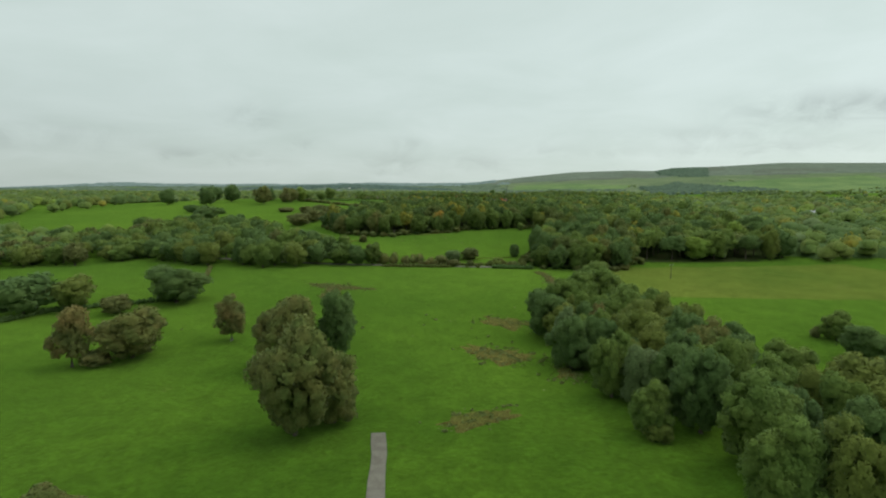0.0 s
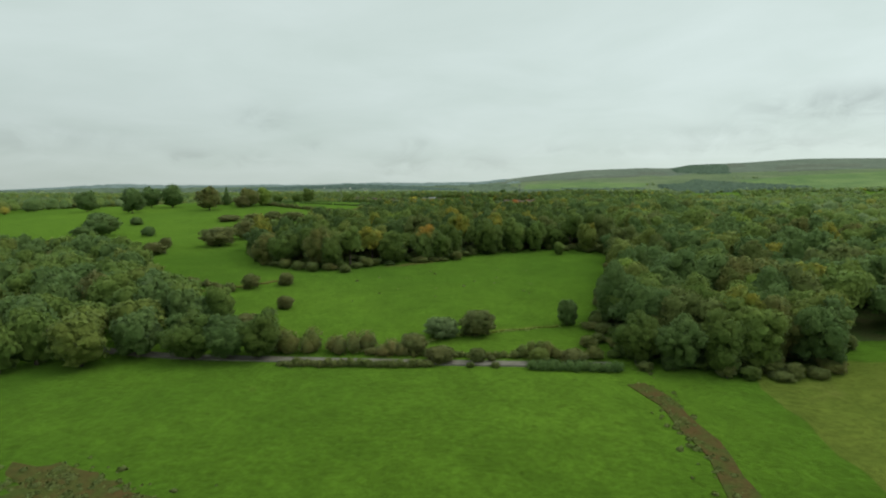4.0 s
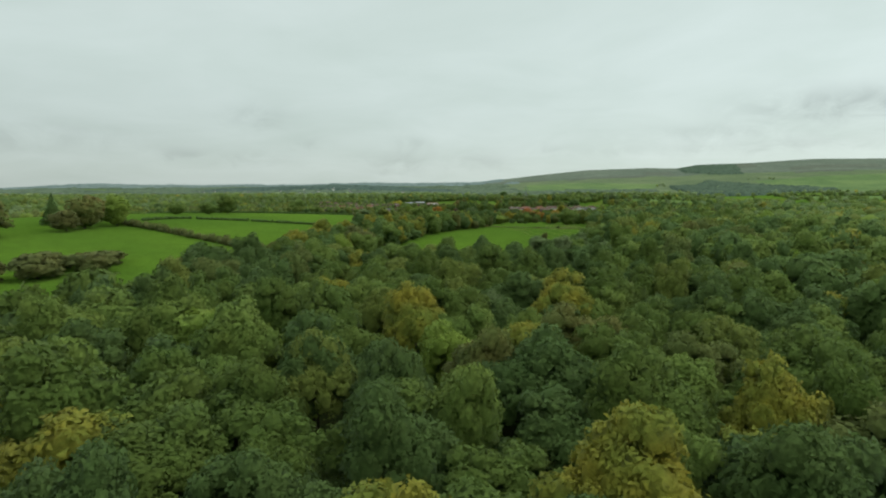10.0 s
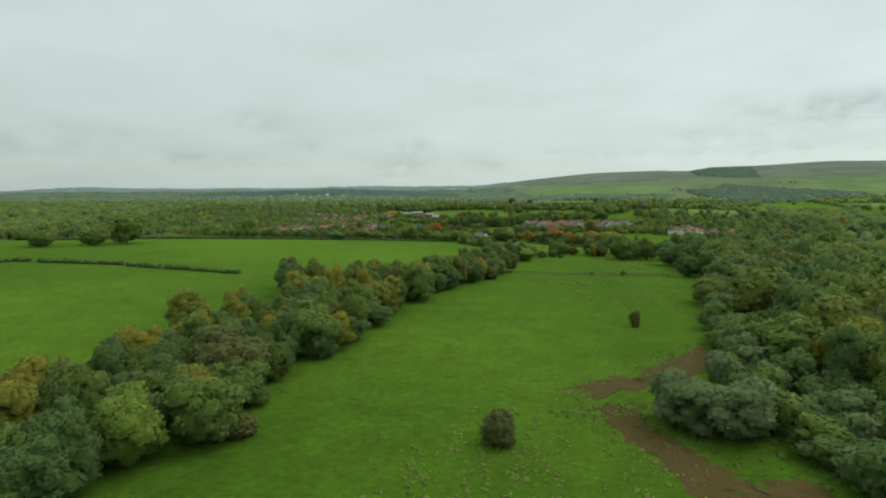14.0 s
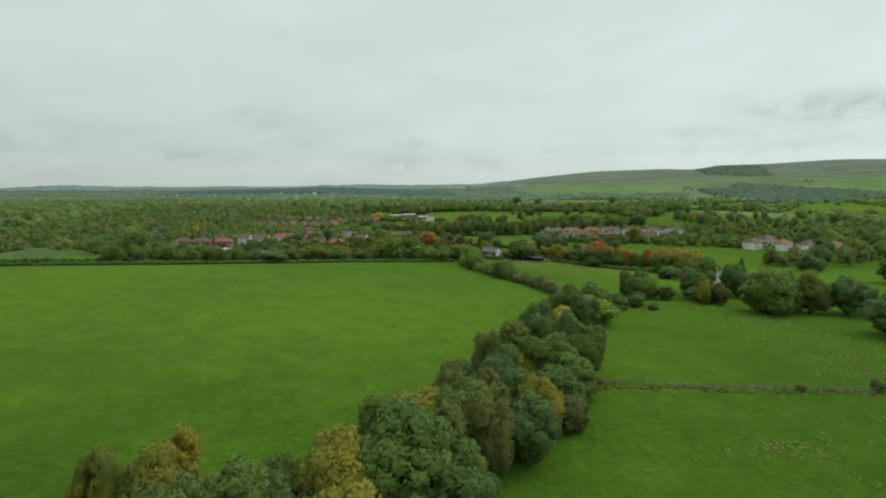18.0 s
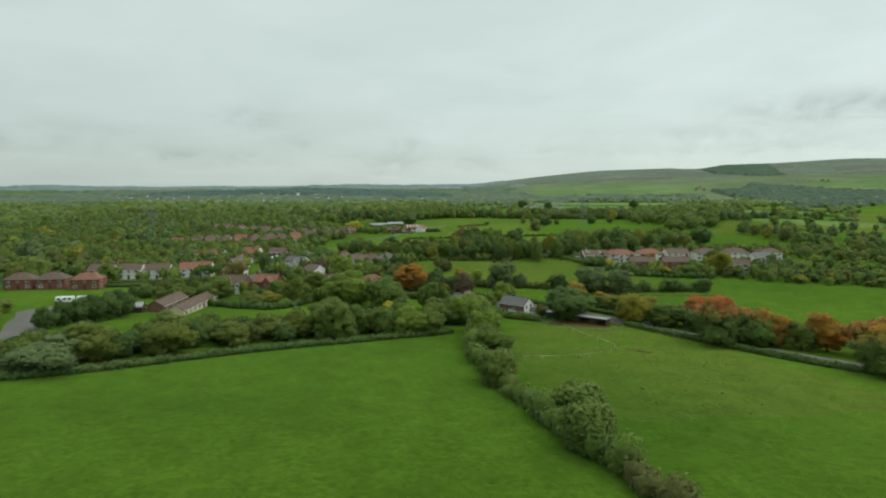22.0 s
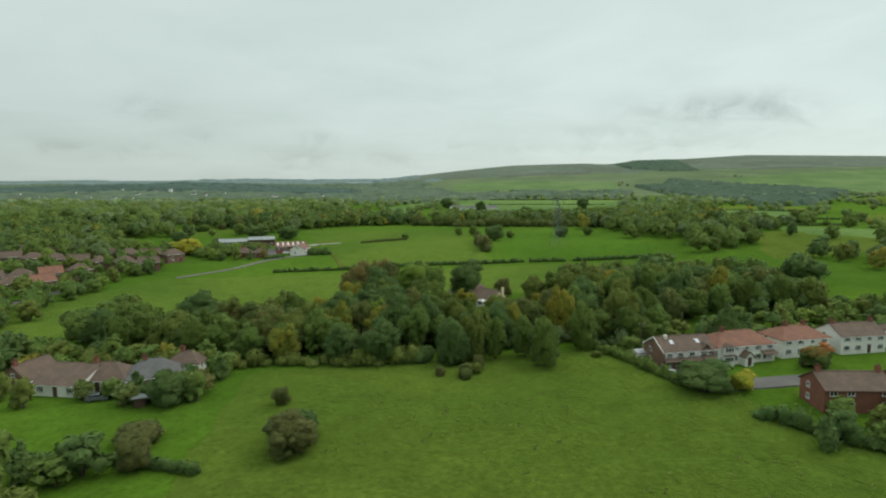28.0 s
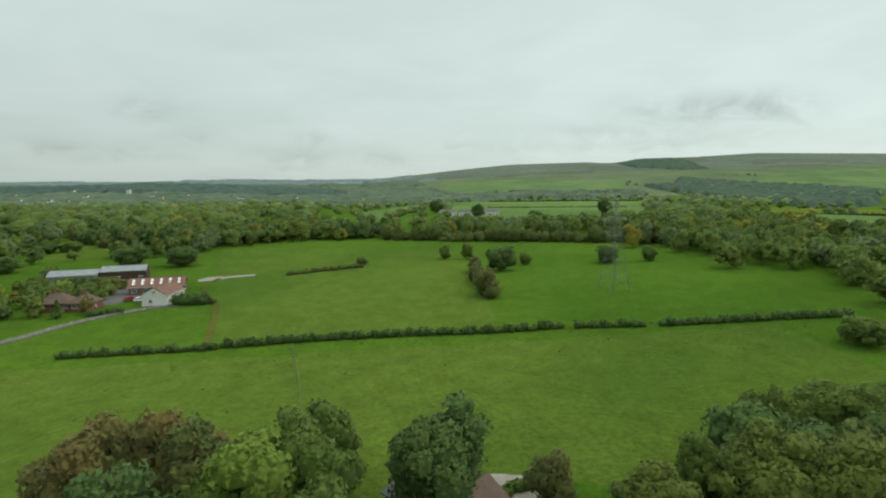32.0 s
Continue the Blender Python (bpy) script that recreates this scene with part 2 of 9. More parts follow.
LEAF = {
    "turning_red": turning("leaves_turning_red", (0.235, 0.072, 0.022), (0.064, 0.092, 0.022)),
    "turning_orange": turning("leaves_turning_orange", (0.218, 0.125, 0.019), (0.066, 0.094, 0.021)),
    "green": leaves("leaves_green", (0.054, 0.087, 0.019), (0.071, 0.096, 0.020)),
    "fresh": leaves("leaves_fresh_green", (0.078, 0.118, 0.020), (0.094, 0.124, 0.021)),
    "dark": leaves("leaves_dark_green", (0.043, 0.073, 0.021), (0.054, 0.081, 0.022)),
    "olive": leaves("leaves_olive", (0.064, 0.086, 0.018), (0.076, 0.090, 0.019)),
    "gold": leaves("leaves_gold", (0.138, 0.116, 0.015), (0.072, 0.097, 0.018), 0.21),
    "yellow": leaves("leaves_yellow", (0.265, 0.220, 0.022), (0.120, 0.150, 0.026), 0.21),
    "orange": leaves("leaves_orange", (0.230, 0.096, 0.016), (0.110, 0.088, 0.020), 0.23),
    "straw": leaves("dry_straw", (0.108, 0.128, 0.030), (0.082, 0.118, 0.024)),
    "red": leaves("leaves_red", (0.215, 0.072, 0.020), (0.100, 0.080, 0.022), 0.23),
    "brown": leaves("leaves_brown", (0.072, 0.070, 0.022), (0.056, 0.071, 0.021)),
    "copper": leaves("leaves_copper", (0.058, 0.040, 0.028), (0.066, 0.056, 0.030)),
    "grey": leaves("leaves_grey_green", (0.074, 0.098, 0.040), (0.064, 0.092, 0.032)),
    # leaves of the farthest trees only, lightened to hold haze in their colour
    "pale": leaves("leaves_haze_pale", (0.116, 0.146, 0.062), (0.098, 0.130, 0.054)),
    "umber": leaves("leaves_umber", (0.082, 0.077, 0.022), (0.058, 0.078, 0.020), 0.3),
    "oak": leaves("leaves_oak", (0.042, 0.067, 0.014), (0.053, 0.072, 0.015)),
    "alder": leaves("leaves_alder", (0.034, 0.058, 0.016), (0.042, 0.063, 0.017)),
    "dusk": leaves("leaves_dull_olive", (0.068, 0.076, 0.022), (0.056, 0.076, 0.020)),
    "rusty": leaves("leaves_rusty", (0.108, 0.078, 0.026), (0.064, 0.082, 0.025), 0.2),
    # far canopies: leaf colours greyed and blued by distance to imitate aerial haze
    "far_hazed": material("canopy_hills_hazed", (0.150, 0.192, 0.184), (0.126, 0.166, 0.160), scale=0.009, fine=0.06, rough=1.0, spec=0.05),
    "far": material("canopy_far_hazed", (0.104, 0.138, 0.090), (0.076, 0.106, 0.072), scale=0.011, fine=0.075, rough=1.0, spec=0.05),
    "far_ridge": material("canopy_ridge_hazed", (0.072, 0.104, 0.086), (0.058, 0.088, 0.074), scale=0.011, fine=0.075, rough=1.0, spec=0.05),
    "far_dark": material("canopy_plantation_hazed", (0.070, 0.102, 0.068), (0.058, 0.088, 0.060), scale=0.008, fine=0.06, rough=1.0, spec=0.05),
}
BARK = material("bark", (0.110, 0.090, 0.065), (0.065, 0.055, 0.042), scale=1.5, fine=9, bump=0.03)
BIRCH = material("pale_bark", (0.42, 0.40, 0.36), (0.16, 0.14, 0.12), scale=2.5, fine=9)


def grass(name, a, b, c, patch=0.62, rough_tufts=0.06, tips=0.18, tint=(0.60, 0.95, 0.20)):
    """Pasture: two greens by broad noise, dry straw patches where a middle noise is high, short tufts as fine grain."""
    m = bpy.data.materials.new(name)
    m.use_nodes = True
    t = m.node_tree
    bs = t.nodes["Principled BSDF"]
    geo = t.nodes.new("ShaderNodeNewGeometry")

    def noise_of(scale, detail=4.0, rough=0.55):
        n = t.nodes.new("ShaderNodeTexNoise")
        n.inputs["Scale"].default_value, n.inputs["Detail"].default_value, n.inputs["Roughness"].default_value = scale, detail, rough
        t.links.new(geo.outputs["Position"], n.inputs["Vector"])
        return n.outputs["Fac"]

    def spread(fac, lo, hi, a0=0.0, b0=1.0):
        r = t.nodes.new("ShaderNodeMapRange")
        for k, v in zip(("From Min", "From Max", "To Min", "To Max"), (lo, hi, a0, b0)):
            r.inputs[k].default_value = v
        t.links.new(fac, r.inputs["Value"])
        return r.outputs[0]

    def mixed(fac, c1, c2):
        x = t.nodes.new("ShaderNodeMixRGB")
        t.links.new(fac, x.inputs["Fac"])
        for slot, c0 in (("Color1", c1), ("Color2", c2)):
            if isinstance(c0, tuple):
                x.inputs[slot].default_value = (*c0, 1)
            else:
                t.links.new(c0, x.inputs[slot])
        return x.outputs[0]

    col = mixed(spread(noise_of(0.022, 6.0, 0.68), 0.34, 0.66), tuple(k * 0.62 for k in a), tuple(k * w for k, w in zip(b, (0.87, 0.81, 0.75))))
    col = mixed(spread(noise_of(0.075, 5.0, 0.65), patch, patch + 0.16, 0.0, 0.75), col, c)
    col = mixed(spread(noise_of(0.006, 3.0, 0.5), 0.42, 0.62, 0.0, 0.42), col, (b[0] * 1.55, b[1] * 1.26, b[2] * 1.25))
    spot = mixed(spread(noise_of(0.34, 2.0, 0.5), 0.69, 0.74, 0.0, 0.55), (1.0, 1.0, 1.0), (0.50, 0.46, 0.42))
    dot = t.nodes.new("ShaderNodeMixRGB")
    dot.blend_type, dot.inputs["Fac"].default_value = "MULTIPLY", 1.0
    t.links.new(col, dot.inputs["Color1"])
    t.links.new(spot, dot.inputs["Color2"])
    col = dot.outputs[0]
    fine = noise_of(0.9, 6.0, 0.72)
    tone = t.nodes.new("ShaderNodeHueSaturation")
    t.links.new(spread(noise_of(0.16, 5.0, 0.7), 0.32, 0.68, 0.80, 1.20), tone.inputs["Value"])
    t.links.new(col, tone.inputs["Color"])
    col = tone.outputs[0]
    hsv = t.nodes.new("ShaderNodeHueSaturation")
    t.links.new(spread(fine, 0.28, 0.72, 0.62, 1.36), hsv.inputs["Value"])
    t.links.new(col, hsv.inputs["Color"])
    t.links.new(hsv.outputs[0], bs.inputs["Base Color"])
    bs.inputs["Roughness"].default_value, bs.inputs["Specular IOR Level"].default_value = 1.0, 0.0
    # blade tips catch the sky at a low angle
    bs.inputs["Sheen Weight"].default_value, bs.inputs["Sheen Roughness"].default_value = tips, 0.45
    bs.inputs["Sheen Tint"].default_value = (*tint, 1)
    bp = t.nodes.new("ShaderNodeBump")
    bp.inputs["Strength"].default_value, bp.inputs["Distance"].default_value = 0.8, rough_tufts * 4
    t.links.new(fine, bp.inputs["Height"])
    t.links.new(bp.outputs[0], bs.inputs["Normal"])
    return m


GRASS = grass("grass", (0.042, 0.101, 0.008), (0.052, 0.113, 0.010), (0.082, 0.088, 0.020), patch=0.66)
GRASS_LUSH = grass("lush_grass", (0.036, 0.098, 0.007), (0.046, 0.108, 0.010), (0.061, 0.102, 0.014), patch=0.70)
GRASS_PALE = grass("pale_pasture", (0.076, 0.112, 0.017), (0.088, 0.112, 0.020), (0.105, 0.105, 0.028), patch=0.60)
GRASS_MIXED = grass("horse_pasture", (0.054, 0.103, 0.012), (0.068, 0.108, 0.016), (0.041, 0.088, 0.010), patch=0.56, rough_tufts=0.12)
GRASS_ROUGH = grass("rough_grass", (0.082, 0.080, 0.022), (0.094, 0.078, 0.026), (0.058, 0.096, 0.014), patch=0.55, rough_tufts=0.15)
BRACKEN = material("dead_bracken", (0.074, 0.051, 0.018), (0.050, 0.066, 0.015), amount=0.6, scale=0.35, fine=2.5, bump=0.1, spec=0.03)
MUD = material("bare_earth", (0.082, 0.054, 0.022), (0.056, 0.050, 0.016), scale=0.5, fine=3.5, bump=0.1, spec=0.03)
LITTER = material("woodland_floor", (0.036, 0.062, 0.014), (0.050, 0.056, 0.020), scale=0.2, fine=2.0, bump=0.1, spec=0.03)
# moor and farthest hills, greyed and blued so the colour carries haze
HAZED_MOOR = material("moorland", (0.118, 0.142, 0.106), (0.094, 0.118, 0.088), amount=0.7, scale=0.004, fine=0.03, rough=1.0, spec=0.05)
HAZED_HILL = material("hazed_wooded_hills", (0.190, 0.240, 0.250), (0.160, 0.206, 0.216), amount=0.7, scale=0.006, fine=0.04, rough=1.0, spec=0.05)
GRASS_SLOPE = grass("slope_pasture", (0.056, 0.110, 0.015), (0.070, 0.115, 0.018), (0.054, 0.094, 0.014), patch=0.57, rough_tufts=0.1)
# far grasses, lighter and greyer than the near ones: haze put into the colour
HAZED_GREEN = grass("hazed_hill_grass", (0.104, 0.186, 0.058), (0.112, 0.184, 0.060), (0.124, 0.166, 0.064), patch=0.58, tips=0.10, tint=(0.80, 0.95, 0.80))
HAZED_LUSH = grass("hazed_lush_grass", (0.092, 0.182, 0.034), (0.108, 0.188, 0.042), (0.122, 0.164, 0.048), patch=0.62, tips=0.10, tint=(0.80, 0.95, 0.80))
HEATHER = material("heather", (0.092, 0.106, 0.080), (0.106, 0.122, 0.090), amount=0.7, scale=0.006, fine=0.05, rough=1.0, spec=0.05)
HAZED_LAND = grass("hazed_patchwork", (0.124, 0.170, 0.080), (0.104, 0.148, 0.074), (0.122, 0.196, 0.060), patch=0.56, tips=0.10, tint=(0.80, 0.95, 0.80))
ASPHALT = material("asphalt", (0.088, 0.084, 0.078), (0.110, 0.102, 0.090), scale=0.25, fine=6.0, rough=0.85)
PALE_TRACK = material("stony_track", (0.140, 0.128, 0.104), (0.105, 0.094, 0.074), scale=0.6, fine=5.0, bump=0.03)
PAVING = material("pavement_slabs", (0.170, 0.155, 0.135), (0.130, 0.112, 0.090), scale=0.4, fine=5.0)
GRAVEL = material("gravel_drive", (0.280, 0.255, 0.220), (0.220, 0.200, 0.170), scale=0.6, fine=8.0)
RENDER = material("white_render", (0.70, 0.69, 0.65), (0.63, 0.62, 0.57), amount=0.5, scale=0.35, fine=2.5, rough=0.8, grain=0.05)
CREAM = material("cream_render", (0.60, 0.52, 0.32), (0.52, 0.45, 0.29), amount=0.5, scale=0.35, fine=2.5, rough=0.8, grain=0.05)
BRICK = material("red_brick", (0.225, 0.088, 0.058), (0.170, 0.074, 0.052), scale=0.8, fine=7.0, bump=0.01)
BROWN_BRICK = material("brown_brick", (0.200, 0.115, 0.080), (0.155, 0.090, 0.065), scale=0.8, fine=7.0, bump=0.01)
SLATE = material("grey_slates", (0.112, 0.108, 0.106), (0.084, 0.081, 0.080), scale=0.7, fine=5.0, rough=0.6, bump=0.02)
TILE = material("brown_tiles", (0.128, 0.086, 0.064), (0.096, 0.067, 0.052), scale=0.6, fine=5.0, bump=0.02)
RUST_SHEET = material("rusty_red_sheet", (0.185, 0.090, 0.062), (0.140, 0.076, 0.056), scale=0.5, fine=4.0, rough=0.7)
CLEAR_GLASS = material("conservatory_glass", (0.15, 0.17, 0.16), (0.10, 0.12, 0.11), rough=0.22, spec=0.4, grain=0.1)
RED_TILE = material("red_tiles", (0.215, 0.098, 0.064), (0.165, 0.080, 0.056), scale=0.6, fine=5.0, bump=0.02)
WHITE = material("white_paint", (0.78, 0.78, 0.76), (0.72, 0.72, 0.70), scale=1.0, fine=4.0, rough=0.5, grain=0.05)
GLASS = material("dark_window_glass", (0.035, 0.042, 0.048), (0.020, 0.024, 0.028), scale=0.6, fine=1.2, rough=0.06, spec=0.8)
SKYLIGHT = material("skylight_glass", (0.26, 0.30, 0.34), (0.20, 0.24, 0.28), rough=0.12, spec=0.6, grain=0.05)
TIMBER = material("dark_timber", (0.090, 0.055, 0.038), (0.060, 0.040, 0.030), scale=1.2, fine=8.0, bump=0.01)
FENCE = material("grey_fence_wood", (0.22, 0.19, 0.15), (0.15, 0.13, 0.10), scale=1.5, fine=9.0)
PALE_WOOD = material("pale_fence", (0.46, 0.46, 0.42), (0.36, 0.35, 0.32), scale=1.5, fine=9.0)
SHEET = material("grey_metal_sheet", (0.30, 0.31, 0.32), (0.22, 0.23, 0.24), scale=0.5, fine=4.0, rough=0.45, metal=0.4)
STEEL = material("galvanised_steel", (0.20, 0.22, 0.21), (0.15, 0.17, 0.16), scale=0.8, fine=4.0, rough=0.5, metal=0.6)
STONE = material("stone_wall", (0.260, 0.235, 0.195), (0.180, 0.165, 0.140), scale=1.2, fine=6.0, bump=0.03)
RUBBER = material("rubber", (0.030, 0.030, 0.030), (0.045, 0.045, 0.045), scale=3.0, fine=9.0)
CAR = {c: material(c + "_car_paint", rgb, tuple(v * 0.9 for v in rgb), scale=0.5, fine=2.0, rough=0.25, spec=0.6) for c, rgb in
       {"black": (0.020, 0.021, 0.024), "white": (0.75, 0.75, 0.75), "silver": (0.42, 0.43, 0.45), "blue": (0.030, 0.070, 0.300), "red": (0.350, 0.030, 0.030), "grey": (0.110, 0.115, 0.125)}.items()}
LAMP_GLASS = material("lamp_glass", (0.60, 0.58, 0.52), (0.50, 0.48, 0.44), rough=0.15, spec=0.6)
TAIL_GLASS = material("tail_lamp_red", (0.300, 0.020, 0.018), (0.220, 0.016, 0.015), rough=0.2, spec=0.6)

# ---- ground ----
PROFILE_Y = (-400, 60, 140, 200, 270, 330, 385, 490, 590, 680, 740, 850, 900, 950, 1000, 1060, 1120, 1180, 1300, 1350, 1440, 1680, 2200, 3000, 6000)
PROFILE_Z = (0, -0.5, -0.5, 3.5, 5.5, 10.5, 13.5, 16, 19, 21, 21.5, 20, 18, 14.5, 11, 11.5, 13, 13, 13.5, 18, 19, 22.5, 26, 30, 30)
SWELL = np.array((1.3, -0.2, -0.7, 1.2, 0.7, -0.5, 1.9, -0.9, -1.4, 1.2, -3.8, 0.8, 0.7, -0.9, 3.1, 1.5, -0.3, -0.4, -0.7, 1.5, 5.2, -1.2, 0.3, -1.1, -0.2, 3.5, 0.5, 0.1, -2.8, -0.9, 1.9, 2.9, -0.4, -2.7, -0.4, -0.8, -0.4, 0.1, 0.7, 0.6, 1.9, -1.6, -0.1, 1.9, 0.8, 0.9, -4.0, 1.1, -2.7, 8.3))
SWELL_AT = np.array([(x, y) for y in (120, 260, 400, 540, 680, 820, 960, 1100, 1240, 1380) for x in (-220, -90, 40, 170, 300)])
CREST_X = (-6500, -3700, -3150, -2750, -2300, -1900, -1000, -650, -300, 235, 703, 1076, 1620, 1660, 1780, 1905, 2270, 2785, 3910, 6500)
CREST_Z = (46, 48, 70, 96, 80, 80, 82, 88, 84, 88, 141, 177, 193, 178, 188, 207, 222, 253, 252, 230)


def height(x, y):
    """The land: a long swell along the way, low swells across it, and the far hills."""
    x, y = np.asarray(x, float), np.asarray(y, float)
    z = sum(np.interp(y + d, PROFILE_Y, PROFILE_Z) * w for d, w in ((-30, 0.25), (0, 0.5), (30, 0.25)))
    d2 = (x[..., None] - SWELL_AT[:, 0]) ** 2 + (y[..., None] - SWELL_AT[:, 1]) ** 2
    z = z + np.exp(-d2 / (2 * 105.0 ** 2)) @ SWELL
    rise = np.clip((y - 2300) / 2450, 0, 1)
    rise = rise * rise * (3 - 2 * rise)
    crest = sum(np.interp(x * 4750 / np.maximum(y, 2300) + d, CREST_X, CREST_Z) * w for d, w in ((-40, 0.25), (0, 0.5), (40, 0.25)))
    z = z + (crest - z) * rise
    far = np.clip((np.hypot(np.minimum(y - 1500, 0) * 0.0 + x, np.maximum(y - 1500, 0)) - 600) / 1500, 0, 1)
    ridge = np.interp(x, (-2600, -1700, -1000, -700, -450, -260, -120, 80), (0, 2, 4, 13, 22, 18, 7, -4)) * np.exp(-((y - 2700) / 260) ** 2)
    z = z + ridge
    return z + far * 5.0 * (np.sin(x / 210 + 1.3) * np.sin(y / 260 + 0.4) + 0.5 * np.sin(x / 95 - y / 130)) * (1 - rise)


def spaced(core0, core1, step, lo, hi, grow):
    a = list(np.arange(core0, core1 + step, step))
    s = step
    while a[-1] < hi:
        s *= grow
        a.append(a[-1] + s)
    s = step
    while a[0] > lo:
        s *= grow
        a.insert(0, a[0] - s)
    return np.array(a)


GX = spaced(-264, 264, 8.0, -6500, 6500, 1.055)
GY = spaced(-40, 1500, 8.0, -1500, 6500, 1.045)
GZ = height(*np.meshgrid(GX, GY))


def ground_z(x, y):
    i = int(np.clip(np.searchsorted(GX, x) - 1, 0, len(GX) - 2))
    j = int(np.clip(np.searchsorted(GY, y) - 1, 0, len(GY) - 2))
    u, v = (x - GX[i]) / (GX[i + 1] - GX[i]), (y - GY[j]) / (GY[j + 1] - GY[j])
    if u + v <= 1:
        return float(GZ[j, i] + u * (GZ[j, i + 1] - GZ[j, i]) + v * (GZ[j + 1, i] - GZ[j, i]))
    return float(GZ[j + 1, i + 1] + (1 - u) * (GZ[j + 1, i] - GZ[j + 1, i + 1]) + (1 - v) * (GZ[j, i + 1] - GZ[j + 1, i + 1]))


def mesh_np(name, v, tris, quads, mats, smooth=False, normals=None):
    """A mesh from arrays of vertices, triangles and quads."""
    me = bpy.data.meshes.new(name)
    v, tris, quads = np.asarray(v, np.float32), np.asarray(tris, np.int32).reshape(-1, 3), np.asarray(quads, np.int32).reshape(-1, 4)
    me.vertices.add(len(v))
    me.vertices.foreach_set("co", v.ravel())
    loops = np.concatenate([tris.ravel(), quads.ravel()])
    me.loops.add(len(loops))
    me.loops.foreach_set("vertex_index", loops)
    starts = np.concatenate([np.arange(len(tris)) * 3, len(tris) * 3 + np.arange(len(quads)) * 4]).astype(np.int32)
    me.polygons.add(len(starts))
    me.polygons.foreach_set("loop_start", starts)
    for m in (mats if isinstance(mats, (list, tuple)) else [mats]):
        me.materials.append(m)
    if smooth:
        me.polygons.foreach_set("use_smooth", np.ones(len(starts), bool))
    me.update(calc_edges=True)
    if normals is not None:
        me.normals_split_custom_set_from_vertices(normals)
    return me


def mesh_of(name, verts, faces, mats, smooth=False, index=None):
    me = bpy.data.meshes.new(name)
    me.from_pydata([tuple(v) for v in verts], [], faces)
    for m in (mats if isinstance(mats, (list, tuple)) else [mats]):
        me.materials.append(m)
    if smooth:
        me.polygons.foreach_set("use_smooth", [True] * len(me.polygons))
    if index is not None:
        me.polygons.foreach_set("material_index", index)
    me.update()
    return me


nx, ny = len(GX), len(GY)
gv = [(GX[i], GY[j], GZ[j, i]) for j in range(ny) for i in range(nx)]
gf, gi = [], []
for j in range(ny - 1):
    for i in range(nx - 1):
        a = j * nx + i
        gf += [(a, a + 1, a + nx), (a + 1, a + nx + 1, a + nx)]
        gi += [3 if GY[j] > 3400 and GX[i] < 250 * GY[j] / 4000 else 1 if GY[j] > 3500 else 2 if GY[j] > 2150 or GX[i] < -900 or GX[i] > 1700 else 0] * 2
# slots 1 to 3 are far ground with haze in its colour
tagged(new("ground", mesh_of("ground", gv, gf, [GRASS, HAZED_MOOR, HAZED_LAND, HAZED_HILL], True, gi)), "rolling green pasture land rising to far moorland hills", "ground", kind="structure")


def inside(poly, x, y):
    c = False
    for (x1, y1), (x2, y2) in zip(poly, poly[1:] + poly[:1]):
        if (y1 > y) != (y2 > y) and x < (x2 - x1) * (y - y1) / (y2 - y1) + x1:
            c = not c
    return c


def sheet(name, corners, mat, label, cell=8.0, up=0.12, category="field"):
    """A four-cornered piece of land cover laid over the ground."""
    (ax, ay), (bx, by), (cx, cy), (dx, dy) = corners
    nu = max(2, int(max(math.dist(corners[0], corners[1]), math.dist(corners[3], corners[2])) / cell))
    nv = max(2, int(max(math.dist(corners[1], corners[2]), math.dist(corners[0], corners[3])) / cell))
    vs, fs = [], []
    for j in range(nv + 1):
        for i in range(nu + 1):
            u, v = i / nu, j / nv
            x = (ax * (1 - u) + bx * u) * (1 - v) + (dx * (1 - u) + cx * u) * v
            y = (ay * (1 - u) + by * u) * (1 - v) + (dy * (1 - u) + cy * u) * v
            rim = not (0 < i < nu and 0 < j < nv)
            if rim:
                w = cell * 0.12
                x, y = x + w * math.sin(y * 0.31 + x * 0.17), y + w * math.sin(x * 0.27 - y * 0.13)
            vs.append((x, y, ground_z(x, y) + (-0.06 if rim else up)))
    for j in range(nv):
        for i in range(nu):
            a = j * (nu + 1) + i
            fs.append((a, a + 1, a + nu + 2, a + nu + 1))
    return tagged(new(name, mesh_of(name, vs, fs, mat, True)), label, category, kind="structure")


def patch(name, x, y, rx, ry, turn, mat, label, up=0.14, category="patch", ragged=1.0):
    """A ragged round patch of other ground."""
    c, s = math.cos(radians(turn)), math.sin(radians(turn))
    vs, fs, n = [(x, y, ground_z(x, y) + up)], [], 40
    for ring in range(1, 7):
        for k in range(n):
            a = 2 * math.pi * k / n
            w = ring / 6 * (1 + ragged * (0.75 * noise.noise(Vector((math.cos(a) * 1.7 + x, math.sin(a) * 1.7 + y, 0.3))) + 0.55 * noise.noise(Vector((math.cos(a) * 5 + x, math.sin(a) * 5, y)))) * ring / 6)
            px, py = rx * w * math.cos(a), ry * w * math.sin(a)
            qx, qy = x + px * c - py * s, y + px * s + py * c
            vs.append((qx, qy, ground_z(qx, qy) + (up if ring < 6 else -0.05)))
            o = 1 + (ring - 1) * n
            if ring == 1:
                fs.append((0, o + k, o + (k + 1) % n))
            else:
                fs.append((o - n + k, o + k, o + (k + 1) % n, o - n + (k + 1) % n))
    return tagged(new(name, mesh_of(name, vs, fs, mat, True)), label, category, kind="structure")


